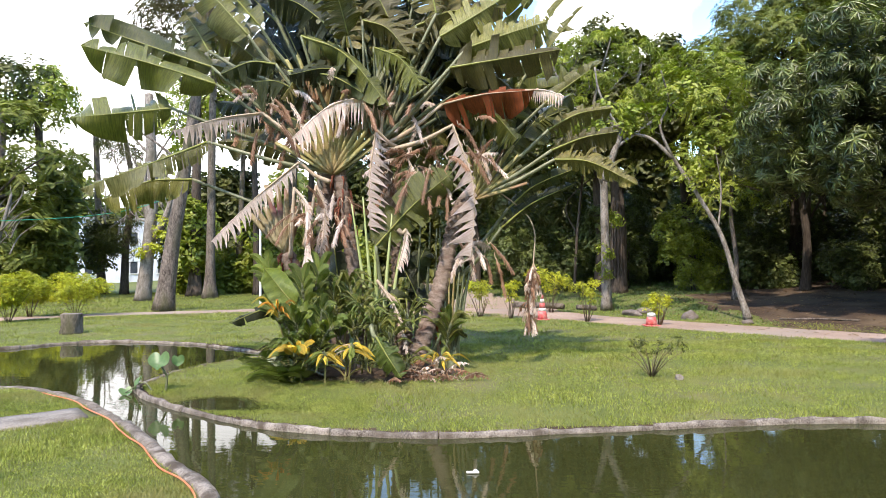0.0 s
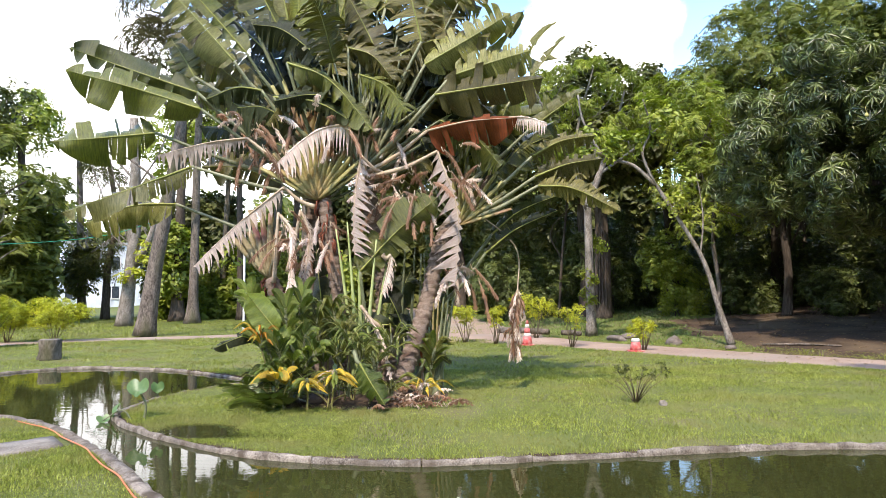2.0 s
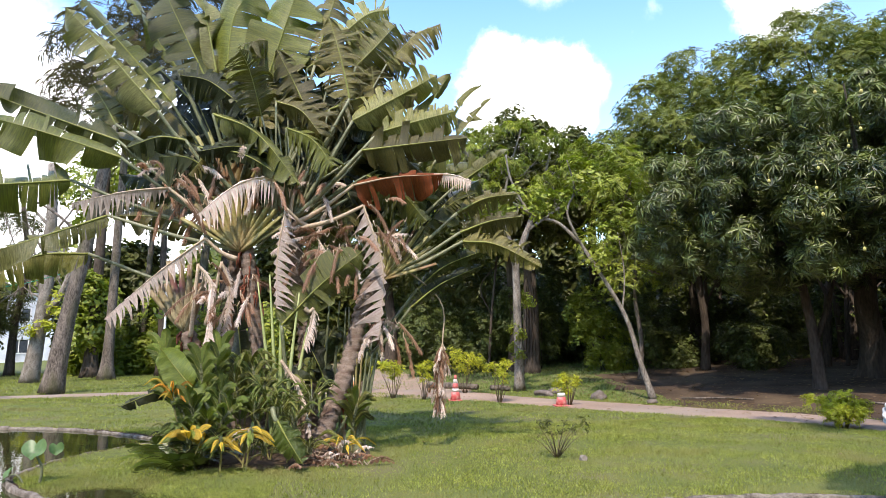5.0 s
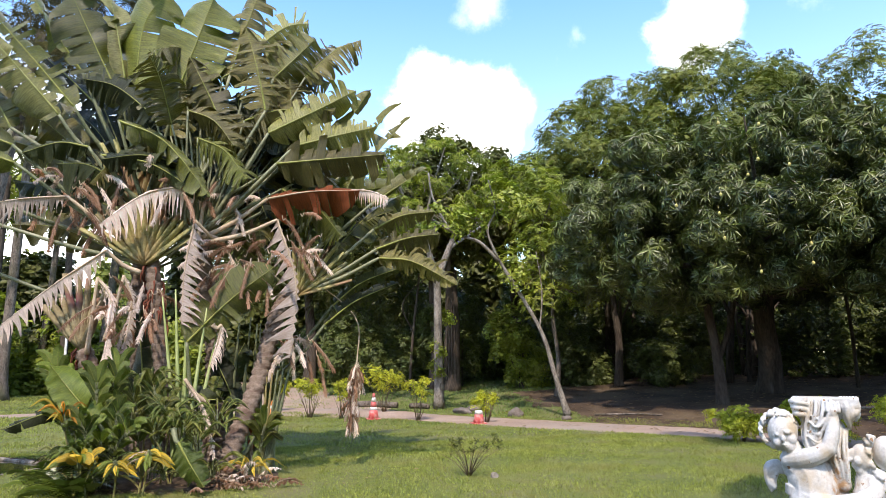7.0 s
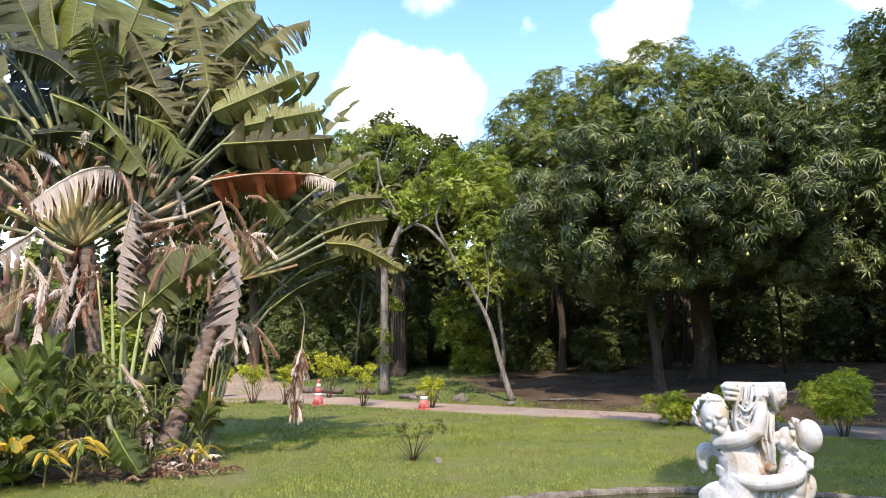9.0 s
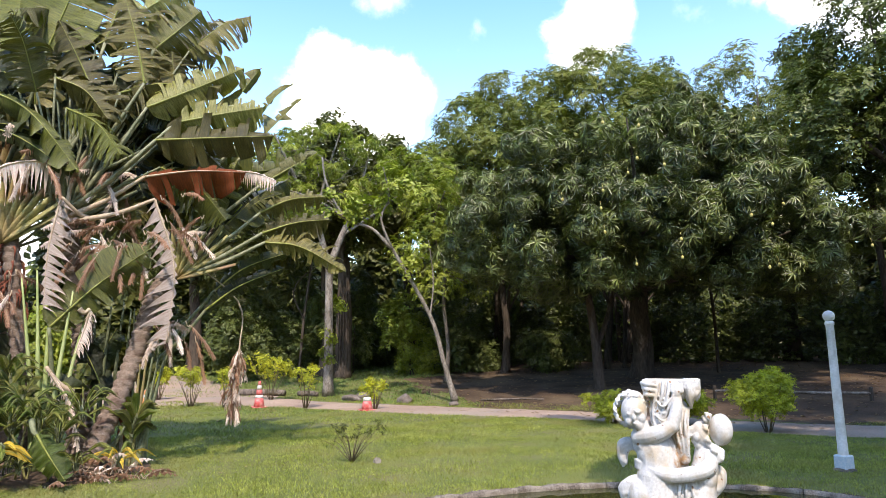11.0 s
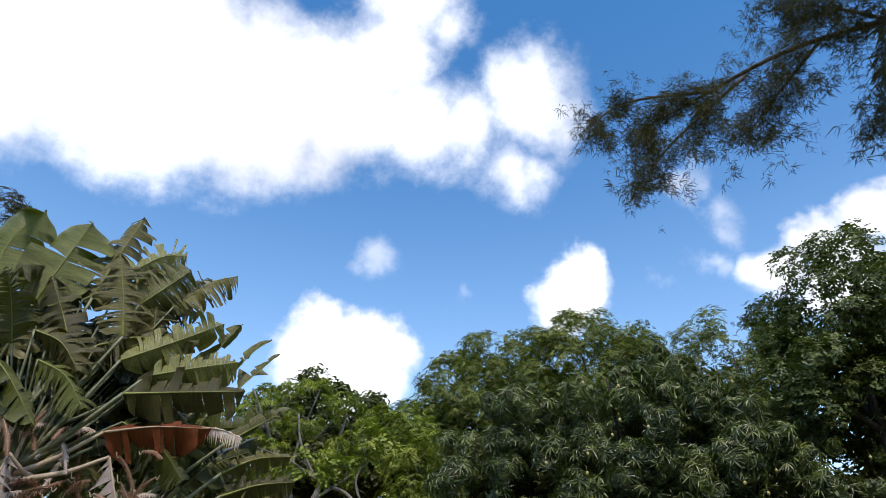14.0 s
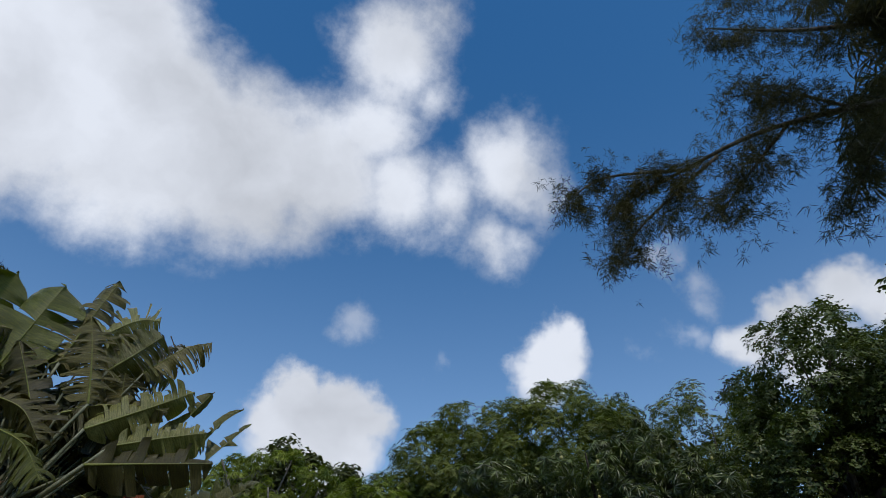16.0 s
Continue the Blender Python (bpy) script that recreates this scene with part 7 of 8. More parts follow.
limb(bm, [sp3(0.091, 0.825, 0.12), sp3(0.076, 0.752, 0.13), sp3(0.060, 0.668, 0.13), sp3(0.042, 0.523, 0.14)], [0.011, 0.011, 0.011, 0.012])
limb(bm, [sp3(0.103, 1.224, 0.05), sp3(0.094, 1.124, 0.10), sp3(0.112, 1.027, 0.09), sp3(0.121, 0.949, 0.06)], [0.010, 0.010, 0.010, 0.007])
limb(bm, [sp3(0.109, 0.826, 0.12), sp3(0.100, 0.757, 0.15), sp3(0.087, 0.670, 0.13), sp3(0.072, 0.526, 0.14)], [0.011, 0.011, 0.011, 0.012])
limb(bm, [sp3(0.119, 1.224, 0.05), sp3(0.108, 1.122, 0.07), sp3(0.122, 1.025, 0.07), sp3(0.131, 0.949, 0.06)], [0.010, 0.010, 0.010, 0.007])
limb(bm, [sp3(0.127, 0.827, 0.12), sp3(0.120, 0.755, 0.13), sp3(0.113, 0.672, 0.13), sp3(0.102, 0.528, 0.14)], [0.011, 0.011, 0.011, 0.012])
limb(bm, [sp3(0.135, 1.225, 0.05), sp3(0.126, 1.125, 0.10), sp3(0.136, 1.028, 0.09), sp3(0.140, 0.950, 0.06)], [0.010, 0.010, 0.010, 0.007])
limb(bm, [sp3(0.145, 0.829, 0.12), sp3(0.143, 0.760, 0.15), sp3(0.139, 0.674, 0.13), sp3(0.131, 0.531, 0.14)], [0.011, 0.011, 0.011, 0.012])
limb(bm, [sp3(0.151, 1.225, 0.05), sp3(0.140, 1.124, 0.07), sp3(0.146, 1.026, 0.07), sp3(0.150, 0.950, 0.06)], [0.010, 0.010, 0.010, 0.007])
limb(bm, [sp3(0.163, 0.830, 0.12), sp3(0.162, 0.758, 0.13), sp3(0.165, 0.676, 0.13), sp3(0.161, 0.534, 0.14)], [0.011, 0.011, 0.011, 0.012])
limb(bm, [sp3(0.167, 1.226, 0.05), sp3(0.158, 1.126, 0.10), sp3(0.160, 1.029, 0.09), sp3(0.160, 0.951, 0.06)], [0.010, 0.010, 0.010, 0.007])
limb(bm, [sp3(0.181, 0.831, 0.12), sp3(0.185, 0.763, 0.15), sp3(0.191, 0.677, 0.13), sp3(0.190, 0.536, 0.14)], [0.011, 0.011, 0.011, 0.012])
limb(bm, [sp3(0.183, 1.226, 0.05), sp3(0.171, 1.125, 0.07), sp3(0.171, 1.028, 0.07), sp3(0.169, 0.951, 0.06)], [0.010, 0.010, 0.010, 0.007])
limb(bm, [sp3(0.198, 0.832, 0.12), sp3(0.205, 0.761, 0.13), sp3(0.217, 0.679, 0.13), sp3(0.219, 0.539, 0.14)], [0.011, 0.011, 0.011, 0.012])
# first infant: head with tousled hair, neck, trunk, raised arm
H1 = sp3(-0.169, 1.208, 0.10)
ball(bm, H1, 0.090, (0.98, 0.98, 1.08))
ball(bm, sp3(-0.134, 1.132, 0.14), 0.036, (1, 1, 1))
ball(bm, sp3(-0.195, 1.151, 0.15), 0.030, (1, 1, 1))
ball(bm, sp3(-0.116, 1.170, 0.15), 0.030, (1, 1, 1))
ball(bm, sp3(-0.159, 1.171, 0.19), 0.013, (1, 1, 1.5))
ball(bm, sp3(-0.154, 1.141, 0.18), 0.012, (1.6, 1, 0.7))
ball(bm, sp3(-0.148, 1.130, 0.17), 0.011, (1.5, 1, 0.7))
ball(bm, sp3(-0.185, 1.194, 0.17), 0.016, (1.7, 1, 0.8))
ball(bm, sp3(-0.132, 1.209, 0.18), 0.016, (1.7, 1, 0.8))
curls(H1 + sp3(-0.012, 0.012, -0.01), 0.096, 150, 0.0, 1.35, 0.011)
limb(bm, [sp3(-0.189, 1.323, 0.08), sp3(-0.205, 1.324, 0.09), sp3(-0.216, 1.301, 0.12)], [0.010, 0.012, 0.006])
limb(bm, [sp3(-0.220, 1.314, 0.08), sp3(-0.234, 1.312, 0.11), sp3(-0.242, 1.286, 0.12)], [0.010, 0.012, 0.006])
limb(bm, [sp3(-0.248, 1.299, 0.08), sp3(-0.265, 1.292, 0.09), sp3(-0.263, 1.266, 0.12)], [0.010, 0.012, 0.006])
limb(bm, [sp3(-0.270, 1.278, 0.08), sp3(-0.283, 1.269, 0.11), sp3(-0.277, 1.242, 0.12)], [0.010, 0.012, 0.006])
limb(bm, [sp3(-0.286, 1.254, 0.08), sp3(-0.300, 1.240, 0.09), sp3(-0.283, 1.217, 0.12)], [0.010, 0.012, 0.006])
limb(bm, [sp3(-0.294, 1.227, 0.08), sp3(-0.301, 1.212, 0.11), sp3(-0.282, 1.191, 0.12)], [0.010, 0.012, 0.006])
limb(bm, [sp3(-0.294, 1.200, 0.08), sp3(-0.300, 1.181, 0.09), sp3(-0.272, 1.167, 0.12)], [0.010, 0.012, 0.006])
limb(bm, [sp3(-0.285, 1.174, 0.08), sp3(-0.283, 1.157, 0.11), sp3(-0.255, 1.147, 0.12)], [0.010, 0.012, 0.006])
limb(bm, [sp3(-0.268, 1.152, 0.08), sp3(-0.265, 1.133, 0.09), sp3(-0.232, 1.131, 0.12)], [0.010, 0.012, 0.006])
limb(bm, [sp3(-0.245, 1.135, 0.08), sp3(-0.234, 1.119, 0.11), sp3(-0.205, 1.122, 0.12)], [0.010, 0.012, 0.006])
limb(bm, [sp3(-0.217, 1.124, 0.08), sp3(-0.205, 1.108, 0.09), sp3(-0.175, 1.118, 0.12)], [0.010, 0.012, 0.006])
limb(bm, [sp3(-0.186, 1.119, 0.08), sp3(-0.167, 1.109, 0.11), sp3(-0.145, 1.121, 0.12)], [0.010, 0.012, 0.006])
limb(bm, [sp3(-0.131, 1.111, 0.05), sp3(-0.103, 1.035, 0.05), sp3(-0.041, 0.984, 0.06), sp3(-0.031, 0.888, 0.07), sp3(-0.047, 0.781, 0.08), sp3(-0.064, 0.654, 0.09), sp3(-0.077, 0.506, 0.09)], [0.060, 0.105, 0.125, 0.125, 0.135, 0.150, 0.160])
limb(bm, [sp3(-0.151, 1.054, 0.10), sp3(-0.061, 1.071, 0.15), sp3(0.028, 1.101, 0.17), sp3(0.083, 1.135, 0.17)], [0.050, 0.052, 0.047, 0.042])
limb(bm, [sp3(0.083, 1.135, 0.17), sp3(0.110, 1.215, 0.15), sp3(0.123, 1.289, 0.12)], [0.043, 0.040, 0.028])
ball(bm, sp3(0.120, 1.321, 0.12), 0.033, (1, 1, 1.2))
limb(bm, [sp3(0.094, 1.327, 0.14), sp3(0.090, 1.370, 0.13)], [0.012, 0.009])
limb(bm, [sp3(0.114, 1.328, 0.14), sp3(0.110, 1.371, 0.13)], [0.012, 0.009])
limb(bm, [sp3(0.135, 1.328, 0.14), sp3(0.131, 1.371, 0.13)], [0.012, 0.009])
limb(bm, [sp3(0.155, 1.328, 0.14), sp3(0.152, 1.371, 0.13)], [0.012, 0.009])
# second infant: cap, curls, face in profile, body, arm round the first
ball(bm, sp3(0.374, 1.108, 0.02), 0.088, (0.86, 0.9, 1.05))
ball(bm, sp3(0.244, 1.084, 0.05), 0.058, (0.9, 1, 1.25))
ball(bm, sp3(0.200, 1.101, 0.06), 0.022, (1, 1, 1.4))
ball(bm, sp3(0.189, 1.073, 0.07), 0.013, (1, 1, 1))
ball(bm, sp3(0.207, 1.044, 0.06), 0.020, (1, 1, 1))
ball(bm, sp3(0.229, 1.024, 0.06), 0.028, (1, 1, 1))
ball(bm, sp3(0.225, 1.069, 0.09), 0.026, (1, 1, 1))
limb(bm, [sp3(0.289, 1.203, 0.09), sp3(0.319, 1.193, 0.09), sp3(0.300, 1.180, 0.06)], [0.011, 0.012, 0.007])
limb(bm, [sp3(0.291, 1.191, 0.07), sp3(0.301, 1.183, 0.10), sp3(0.295, 1.169, 0.06)], [0.011, 0.012, 0.007])
limb(bm, [sp3(0.269, 1.179, 0.05), sp3(0.310, 1.174, 0.10), sp3(0.291, 1.159, 0.06)], [0.011, 0.012, 0.007])
limb(bm, [sp3(0.275, 1.171, 0.08), sp3(0.293, 1.162, 0.09), sp3(0.287, 1.149, 0.06)], [0.011, 0.012, 0.007])
limb(bm, [sp3(0.281, 1.162, 0.09), sp3(0.300, 1.151, 0.07), sp3(0.284, 1.139, 0.06)], [0.011, 0.012, 0.007])
limb(bm, [sp3(0.259, 1.149, 0.06), sp3(0.287, 1.140, 0.07), sp3(0.281, 1.129, 0.06)], [0.011, 0.012, 0.007])
limb(bm, [sp3(0.265, 1.139, 0.06), sp3(0.294, 1.131, 0.08), sp3(0.278, 1.118, 0.06)], [0.011, 0.012, 0.007])
limb(bm, [sp3(0.273, 1.132, 0.09), sp3(0.286, 1.122, 0.09), sp3(0.276, 1.108, 0.06)], [0.011, 0.012, 0.007])
limb(bm, [sp3(0.255, 1.121, 0.08), sp3(0.290, 1.113, 0.10), sp3(0.275, 1.098, 0.06)], [0.011, 0.012, 0.007])
limb(bm, [sp3(0.261, 1.108, 0.05), sp3(0.286, 1.102, 0.09), sp3(0.275, 1.088, 0.06)], [0.011, 0.012, 0.007])
limb(bm, [sp3(0.270, 1.100, 0.06), sp3(0.286, 1.091, 0.08), sp3(0.275, 1.078, 0.06)], [0.011, 0.012, 0.007])
limb(bm, [sp3(0.256, 1.091, 0.09), sp3(0.288, 1.080, 0.07), sp3(0.276, 1.068, 0.06)], [0.011, 0.012, 0.007])
limb(bm, [sp3(0.266, 1.080, 0.07), sp3(0.286, 1.071, 0.08), sp3(0.277, 1.058, 0.06)], [0.011, 0.012, 0.007])
limb(bm, [sp3(0.274, 1.068, 0.05), sp3(0.295, 1.063, 0.09), sp3(0.280, 1.048, 0.06)], [0.011, 0.012, 0.007])
limb(bm, [sp3(0.262, 1.060, 0.07), sp3(0.291, 1.054, 0.10), sp3(0.283, 1.038, 0.06)], [0.011, 0.012, 0.007])
limb(bm, [sp3(0.276, 1.052, 0.09), sp3(0.304, 1.044, 0.09), sp3(0.286, 1.029, 0.06)], [0.011, 0.012, 0.007])
limb(bm, [sp3(0.286, 1.040, 0.06), sp3(0.297, 1.032, 0.08), sp3(0.291, 1.019, 0.06)], [0.011, 0.012, 0.007])
limb(bm, [sp3(0.274, 1.029, 0.05), sp3(0.313, 1.022, 0.07), sp3(0.296, 1.009, 0.06)], [0.011, 0.012, 0.007])
limb(bm, [sp3(0.292, 1.023, 0.08), sp3(0.306, 1.012, 0.07), sp3(0.302, 0.999, 0.06)], [0.011, 0.012, 0.007])
limb(bm, [sp3(0.305, 1.013, 0.08), sp3(0.327, 1.004, 0.09), sp3(0.309, 0.990, 0.06)], [0.011, 0.012, 0.007])
limb(bm, [sp3(0.294, 0.999, 0.05), sp3(0.321, 0.996, 0.10), sp3(0.316, 0.980, 0.06)], [0.011, 0.012, 0.007])
limb(bm, [sp3(0.312, 0.991, 0.06), sp3(0.342, 0.987, 0.10), sp3(0.323, 0.971, 0.06)], [0.011, 0.012, 0.007])
limb(bm, [sp3(0.328, 0.986, 0.09), sp3(0.336, 0.975, 0.08), sp3(0.331, 0.961, 0.06)], [0.011, 0.012, 0.007])
limb(bm, [sp3(0.319, 0.973, 0.07), sp3(0.357, 0.965, 0.07), sp3(0.340, 0.952, 0.06)], [0.011, 0.012, 0.007])
limb(bm, [sp3(0.337, 0.961, 0.05), sp3(0.354, 0.955, 0.07), sp3(0.349, 0.942, 0.06)], [0.011, 0.012, 0.007])
limb(bm, [sp3(0.353, 0.955, 0.07), sp3(0.374, 0.947, 0.08), sp3(0.358, 0.933, 0.06)], [0.011, 0.012, 0.007])
limb(bm, [sp3(0.312, 1.021, 0.05), sp3(0.321, 1.001, 0.07), sp3(0.327, 0.975, 0.06)], [0.016, 0.017, 0.010])
limb(bm, [sp3(0.320, 1.017, 0.05), sp3(0.326, 0.993, 0.07), sp3(0.323, 0.969, 0.06)], [0.016, 0.017, 0.010])
limb(bm, [sp3(0.328, 1.013, 0.05), sp3(0.332, 0.986, 0.07), sp3(0.319, 0.962, 0.06)], [0.016, 0.017, 0.010])
limb(bm, [sp3(0.336, 1.010, 0.05), sp3(0.337, 0.979, 0.07), sp3(0.315, 0.956, 0.06)], [0.016, 0.017, 0.010])
limb(bm, [sp3(0.343, 1.006, 0.05), sp3(0.343, 0.972, 0.07), sp3(0.311, 0.949, 0.06)], [0.016, 0.017, 0.010])
limb(bm, [sp3(0.351, 1.002, 0.05), sp3(0.348, 0.965, 0.07), sp3(0.308, 0.943, 0.06)], [0.016, 0.017, 0.010])
limb(bm, [sp3(0.359, 0.998, 0.05), sp3(0.353, 0.958, 0.07), sp3(0.304, 0.936, 0.06)], [0.016, 0.017, 0.010])
limb(bm, [sp3(0.367, 0.994, 0.05), sp3(0.359, 0.951, 0.07), sp3(0.300, 0.930, 0.06)], [0.016, 0.017, 0.010])
limb(bm, [sp3(0.375, 0.990, 0.05), sp3(0.364, 0.944, 0.07), sp3(0.296, 0.923, 0.06)], [0.016, 0.017, 0.010])
limb(bm, [sp3(0.257, 1.016, 0.03), sp3(0.257, 0.963, 0.03), sp3(0.263, 0.901, 0.04), sp3(0.246, 0.815, 0.04), sp3(0.223, 0.711, 0.05), sp3(0.205, 0.576, 0.06)], [0.045, 0.062, 0.085, 0.085, 0.100, 0.130])
limb(bm, [sp3(0.291, 0.958, 0.06), sp3(0.294, 0.911, 0.10), sp3(0.240, 0.883, 0.15), sp3(0.148, 0.863, 0.17), sp3(0.041, 0.855, 0.18), sp3(-0.057, 0.873, 0.16), sp3(-0.117, 0.885, 0.12)], [0.046, 0.050, 0.046, 0.043, 0.042, 0.036, 0.026])
limb(bm, [sp3(-0.108, 0.899, 0.14), sp3(-0.154, 0.915, 0.12), sp3(-0.177, 0.921, 0.09)], [0.012, 0.011, 0.008])
limb(bm, [sp3(-0.108, 0.889, 0.14), sp3(-0.154, 0.902, 0.12), sp3(-0.178, 0.907, 0.09)], [0.012, 0.011, 0.008])
limb(bm, [sp3(-0.109, 0.879, 0.14), sp3(-0.155, 0.889, 0.12), sp3(-0.178, 0.893, 0.09)], [0.012, 0.011, 0.008])
limb(bm, [sp3(-0.109, 0.870, 0.14), sp3(-0.155, 0.876, 0.12), sp3(-0.179, 0.878, 0.09)], [0.012, 0.011, 0.008])
# wings with ridged feathers
limb(bm, [sp3(-0.185, 0.975, -0.01), sp3(-0.227, 1.024, 0.00), sp3(-0.290, 0.999, 0.00), sp3(-0.293, 0.920, 0.00), sp3(-0.274, 0.865, 0.00)], [0.016, 0.018, 0.018, 0.017, 0.009])
limb(bm, [sp3(0.292, 0.843, -0.01), sp3(0.331, 0.889, 0.00), sp3(0.373, 0.865, 0.00), sp3(0.368, 0.796, 0.00), sp3(0.317, 0.725, 0.00)], [0.016, 0.018, 0.018, 0.017, 0.009])
limb(bm, [sp3(-0.185, 0.975, -0.01), sp3(-0.227, 1.014, 0.00), sp3(-0.281, 0.987, 0.01), sp3(-0.283, 0.915, 0.01), sp3(-0.269, 0.870, 0.00)], [0.016, 0.018, 0.018, 0.017, 0.009])
limb(bm, [sp3(0.292, 0.843, -0.01), sp3(0.330, 0.879, 0.00), sp3(0.365, 0.853, 0.01), sp3(0.362, 0.791, 0.01), sp3(0.320, 0.730, 0.00)], [0.016, 0.018, 0.018, 0.017, 0.009])
limb(bm, [sp3(-0.185, 0.975, -0.01), sp3(-0.227, 1.004, 0.00), sp3(-0.276, 0.973, 0.00), sp3(-0.278, 0.907, 0.00), sp3(-0.264, 0.875, 0.00)], [0.016, 0.018, 0.018, 0.017, 0.009])
limb(bm, [sp3(0.292, 0.843, -0.01), sp3(0.329, 0.870, 0.00), sp3(0.357, 0.838, 0.00), sp3(0.354, 0.783, 0.00), sp3(0.323, 0.735, 0.00)], [0.016, 0.018, 0.018, 0.017, 0.009])
limb(bm, [sp3(-0.185, 0.975, -0.01), sp3(-0.228, 0.994, 0.00), sp3(-0.266, 0.961, 0.01), sp3(-0.268, 0.903, 0.01), sp3(-0.258, 0.879, 0.00)], [0.016, 0.018, 0.018, 0.017, 0.009])
limb(bm, [sp3(0.292, 0.843, -0.01), sp3(0.329, 0.860, 0.00), sp3(0.350, 0.827, 0.01), sp3(0.347, 0.778, 0.01), sp3(0.325, 0.741, 0.00)], [0.016, 0.018, 0.018, 0.017, 0.009])
limb(bm, [sp3(-0.185, 0.975, -0.01), sp3(-0.228, 0.984, 0.00), sp3(-0.261, 0.946, 0.00), sp3(-0.263, 0.895, 0.00), sp3(-0.253, 0.884, 0.00)], [0.016, 0.018, 0.018, 0.017, 0.009])
limb(bm, [sp3(0.292, 0.843, -0.01), sp3(0.328, 0.850, 0.00), sp3(0.341, 0.812, 0.00), sp3(0.339, 0.769, 0.00), sp3(0.328, 0.746, 0.00)], [0.016, 0.018, 0.018, 0.017, 0.009])
limb(bm, [sp3(-0.185, 0.975, -0.01), sp3(-0.229, 0.974, 0.00), sp3(-0.251, 0.935, 0.01), sp3(-0.253, 0.890, 0.01), sp3(-0.247, 0.889, 0.00)], [0.016, 0.018, 0.018, 0.017, 0.009])
limb(bm, [sp3(0.292, 0.843, -0.01), sp3(0.328, 0.841, 0.00), sp3(0.334, 0.801, 0.01), sp3(0.332, 0.764, 0.01), sp3(0.331, 0.752, 0.00)], [0.016, 0.018, 0.018, 0.017, 0.009])
# cloth bunched at the hip, legs
limb(bm, [sp3(-0.136, 0.822, 0.10), sp3(-0.210, 0.802, 0.11), sp3(-0.277, 0.748, 0.10), sp3(-0.233, 0.693, 0.11), sp3(-0.184, 0.619, 0.12)], [0.022, 0.026, 0.025, 0.022, 0.028])
limb(bm, [sp3(-0.136, 0.813, 0.10), sp3(-0.214, 0.792, 0.12), sp3(-0.274, 0.738, 0.10), sp3(-0.234, 0.687, 0.11), sp3(-0.184, 0.619, 0.12)], [0.022, 0.026, 0.025, 0.022, 0.028])
limb(bm, [sp3(-0.136, 0.805, 0.10), sp3(-0.224, 0.776, 0.11), sp3(-0.270, 0.729, 0.10), sp3(-0.234, 0.680, 0.11), sp3(-0.184, 0.619, 0.12)], [0.022, 0.026, 0.025, 0.022, 0.028])
limb(bm, [sp3(-0.137, 0.796, 0.10), sp3(-0.228, 0.765, 0.12), sp3(-0.267, 0.719, 0.10), sp3(-0.234, 0.674, 0.11), sp3(-0.184, 0.619, 0.12)], [0.022, 0.026, 0.025, 0.022, 0.028])
limb(bm, [sp3(-0.137, 0.787, 0.10), sp3(-0.237, 0.749, 0.11), sp3(-0.264, 0.710, 0.10), sp3(-0.234, 0.668, 0.11), sp3(-0.184, 0.619, 0.12)], [0.022, 0.026, 0.025, 0.022, 0.028])
limb(bm, [sp3(-0.137, 0.779, 0.10), sp3(-0.242, 0.738, 0.12), sp3(-0.260, 0.700, 0.10), sp3(-0.235, 0.661, 0.11), sp3(-0.184, 0.619, 0.12)], [0.022, 0.026, 0.025, 0.022, 0.028])
limb(bm, [sp3(-0.138, 0.770, 0.10), sp3(-0.251, 0.722, 0.11), sp3(-0.257, 0.691, 0.10), sp3(-0.235, 0.655, 0.11), sp3(-0.184, 0.619, 0.12)], [0.022, 0.026, 0.025, 0.022, 0.028])
limb(bm, [sp3(-0.06, 0.52, 0.09), sp3(-0.12, 0.34, 0.14), sp3(-0.10, 0.1, 0.08), sp3(-0.10, -0.05, 0.1)], [0.15, 0.12, 0.08, 0.07])
limb(bm, [sp3(0.18, 0.47, 0.06), sp3(0.23, 0.25, 0.1), sp3(0.18, -0.05, 0.06)], [0.12, 0.095, 0.07])
# plinth
lathe(bm, [(0.40, -0.5), (0.40, -0.12), (0.36, -0.08), (0.30, -0.04), (0.28, 0.05), (0.2, 0.07)], 24)
statue = to_object("statue", bm, MARBLE)
statue.location = ST
statue.scale = (0.88, 0.88, 1.0)
fuse = statue.modifiers.new("fuse", 'REMESH')
fuse.mode, fuse.voxel_size, fuse.use_smooth_shade = 'VOXEL', 0.0048, True
soft = statue.modifiers.new("soft", 'SMOOTH')
soft.factor, soft.iterations = 0.35, 2
tagged(statue, "white painted stone statue of two winged infants, rust-stained, in the pond", "statue")


# ---- lamp post with a ball top ----
post_at = (8.56, 5.97)
post = thing("garden_post", (*post_at, float(ground_z(*post_at))), "white painted post with a ball top on the lawn", "post")
bm = bmesh.new()
lathe(bm, [(0.07, 0.17), (0.062, 0.2), (0.058, 0.6), (0.053, 1.3), (0.05, 1.86), (0.058, 1.87), (0.06, 1.9), (0.045, 1.92)], 16)
part("shaft", bm, WHITE, post)
bm = bmesh.new()
ball(bm, Vector((0, 0, 1.985)), 0.075)
part("globe", bm, WHITE, post, "round white ball")
bm = bmesh.new()
block(bm, (-0.085, -0.085, -0.05), (0.085, 0.085, 0.2), 0.012)
part("base", bm, BLUEWASH, post, "base with flaking pale blue paint", False)
bm = bmesh.new()
lathe(bm, [(0.15, -0.05), (0.14, 0.02), (0.1, 0.04)], 10)
part("footing", bm, CONCRETE, post)
post.rotation_euler = (0, radians(-1.0), 0)


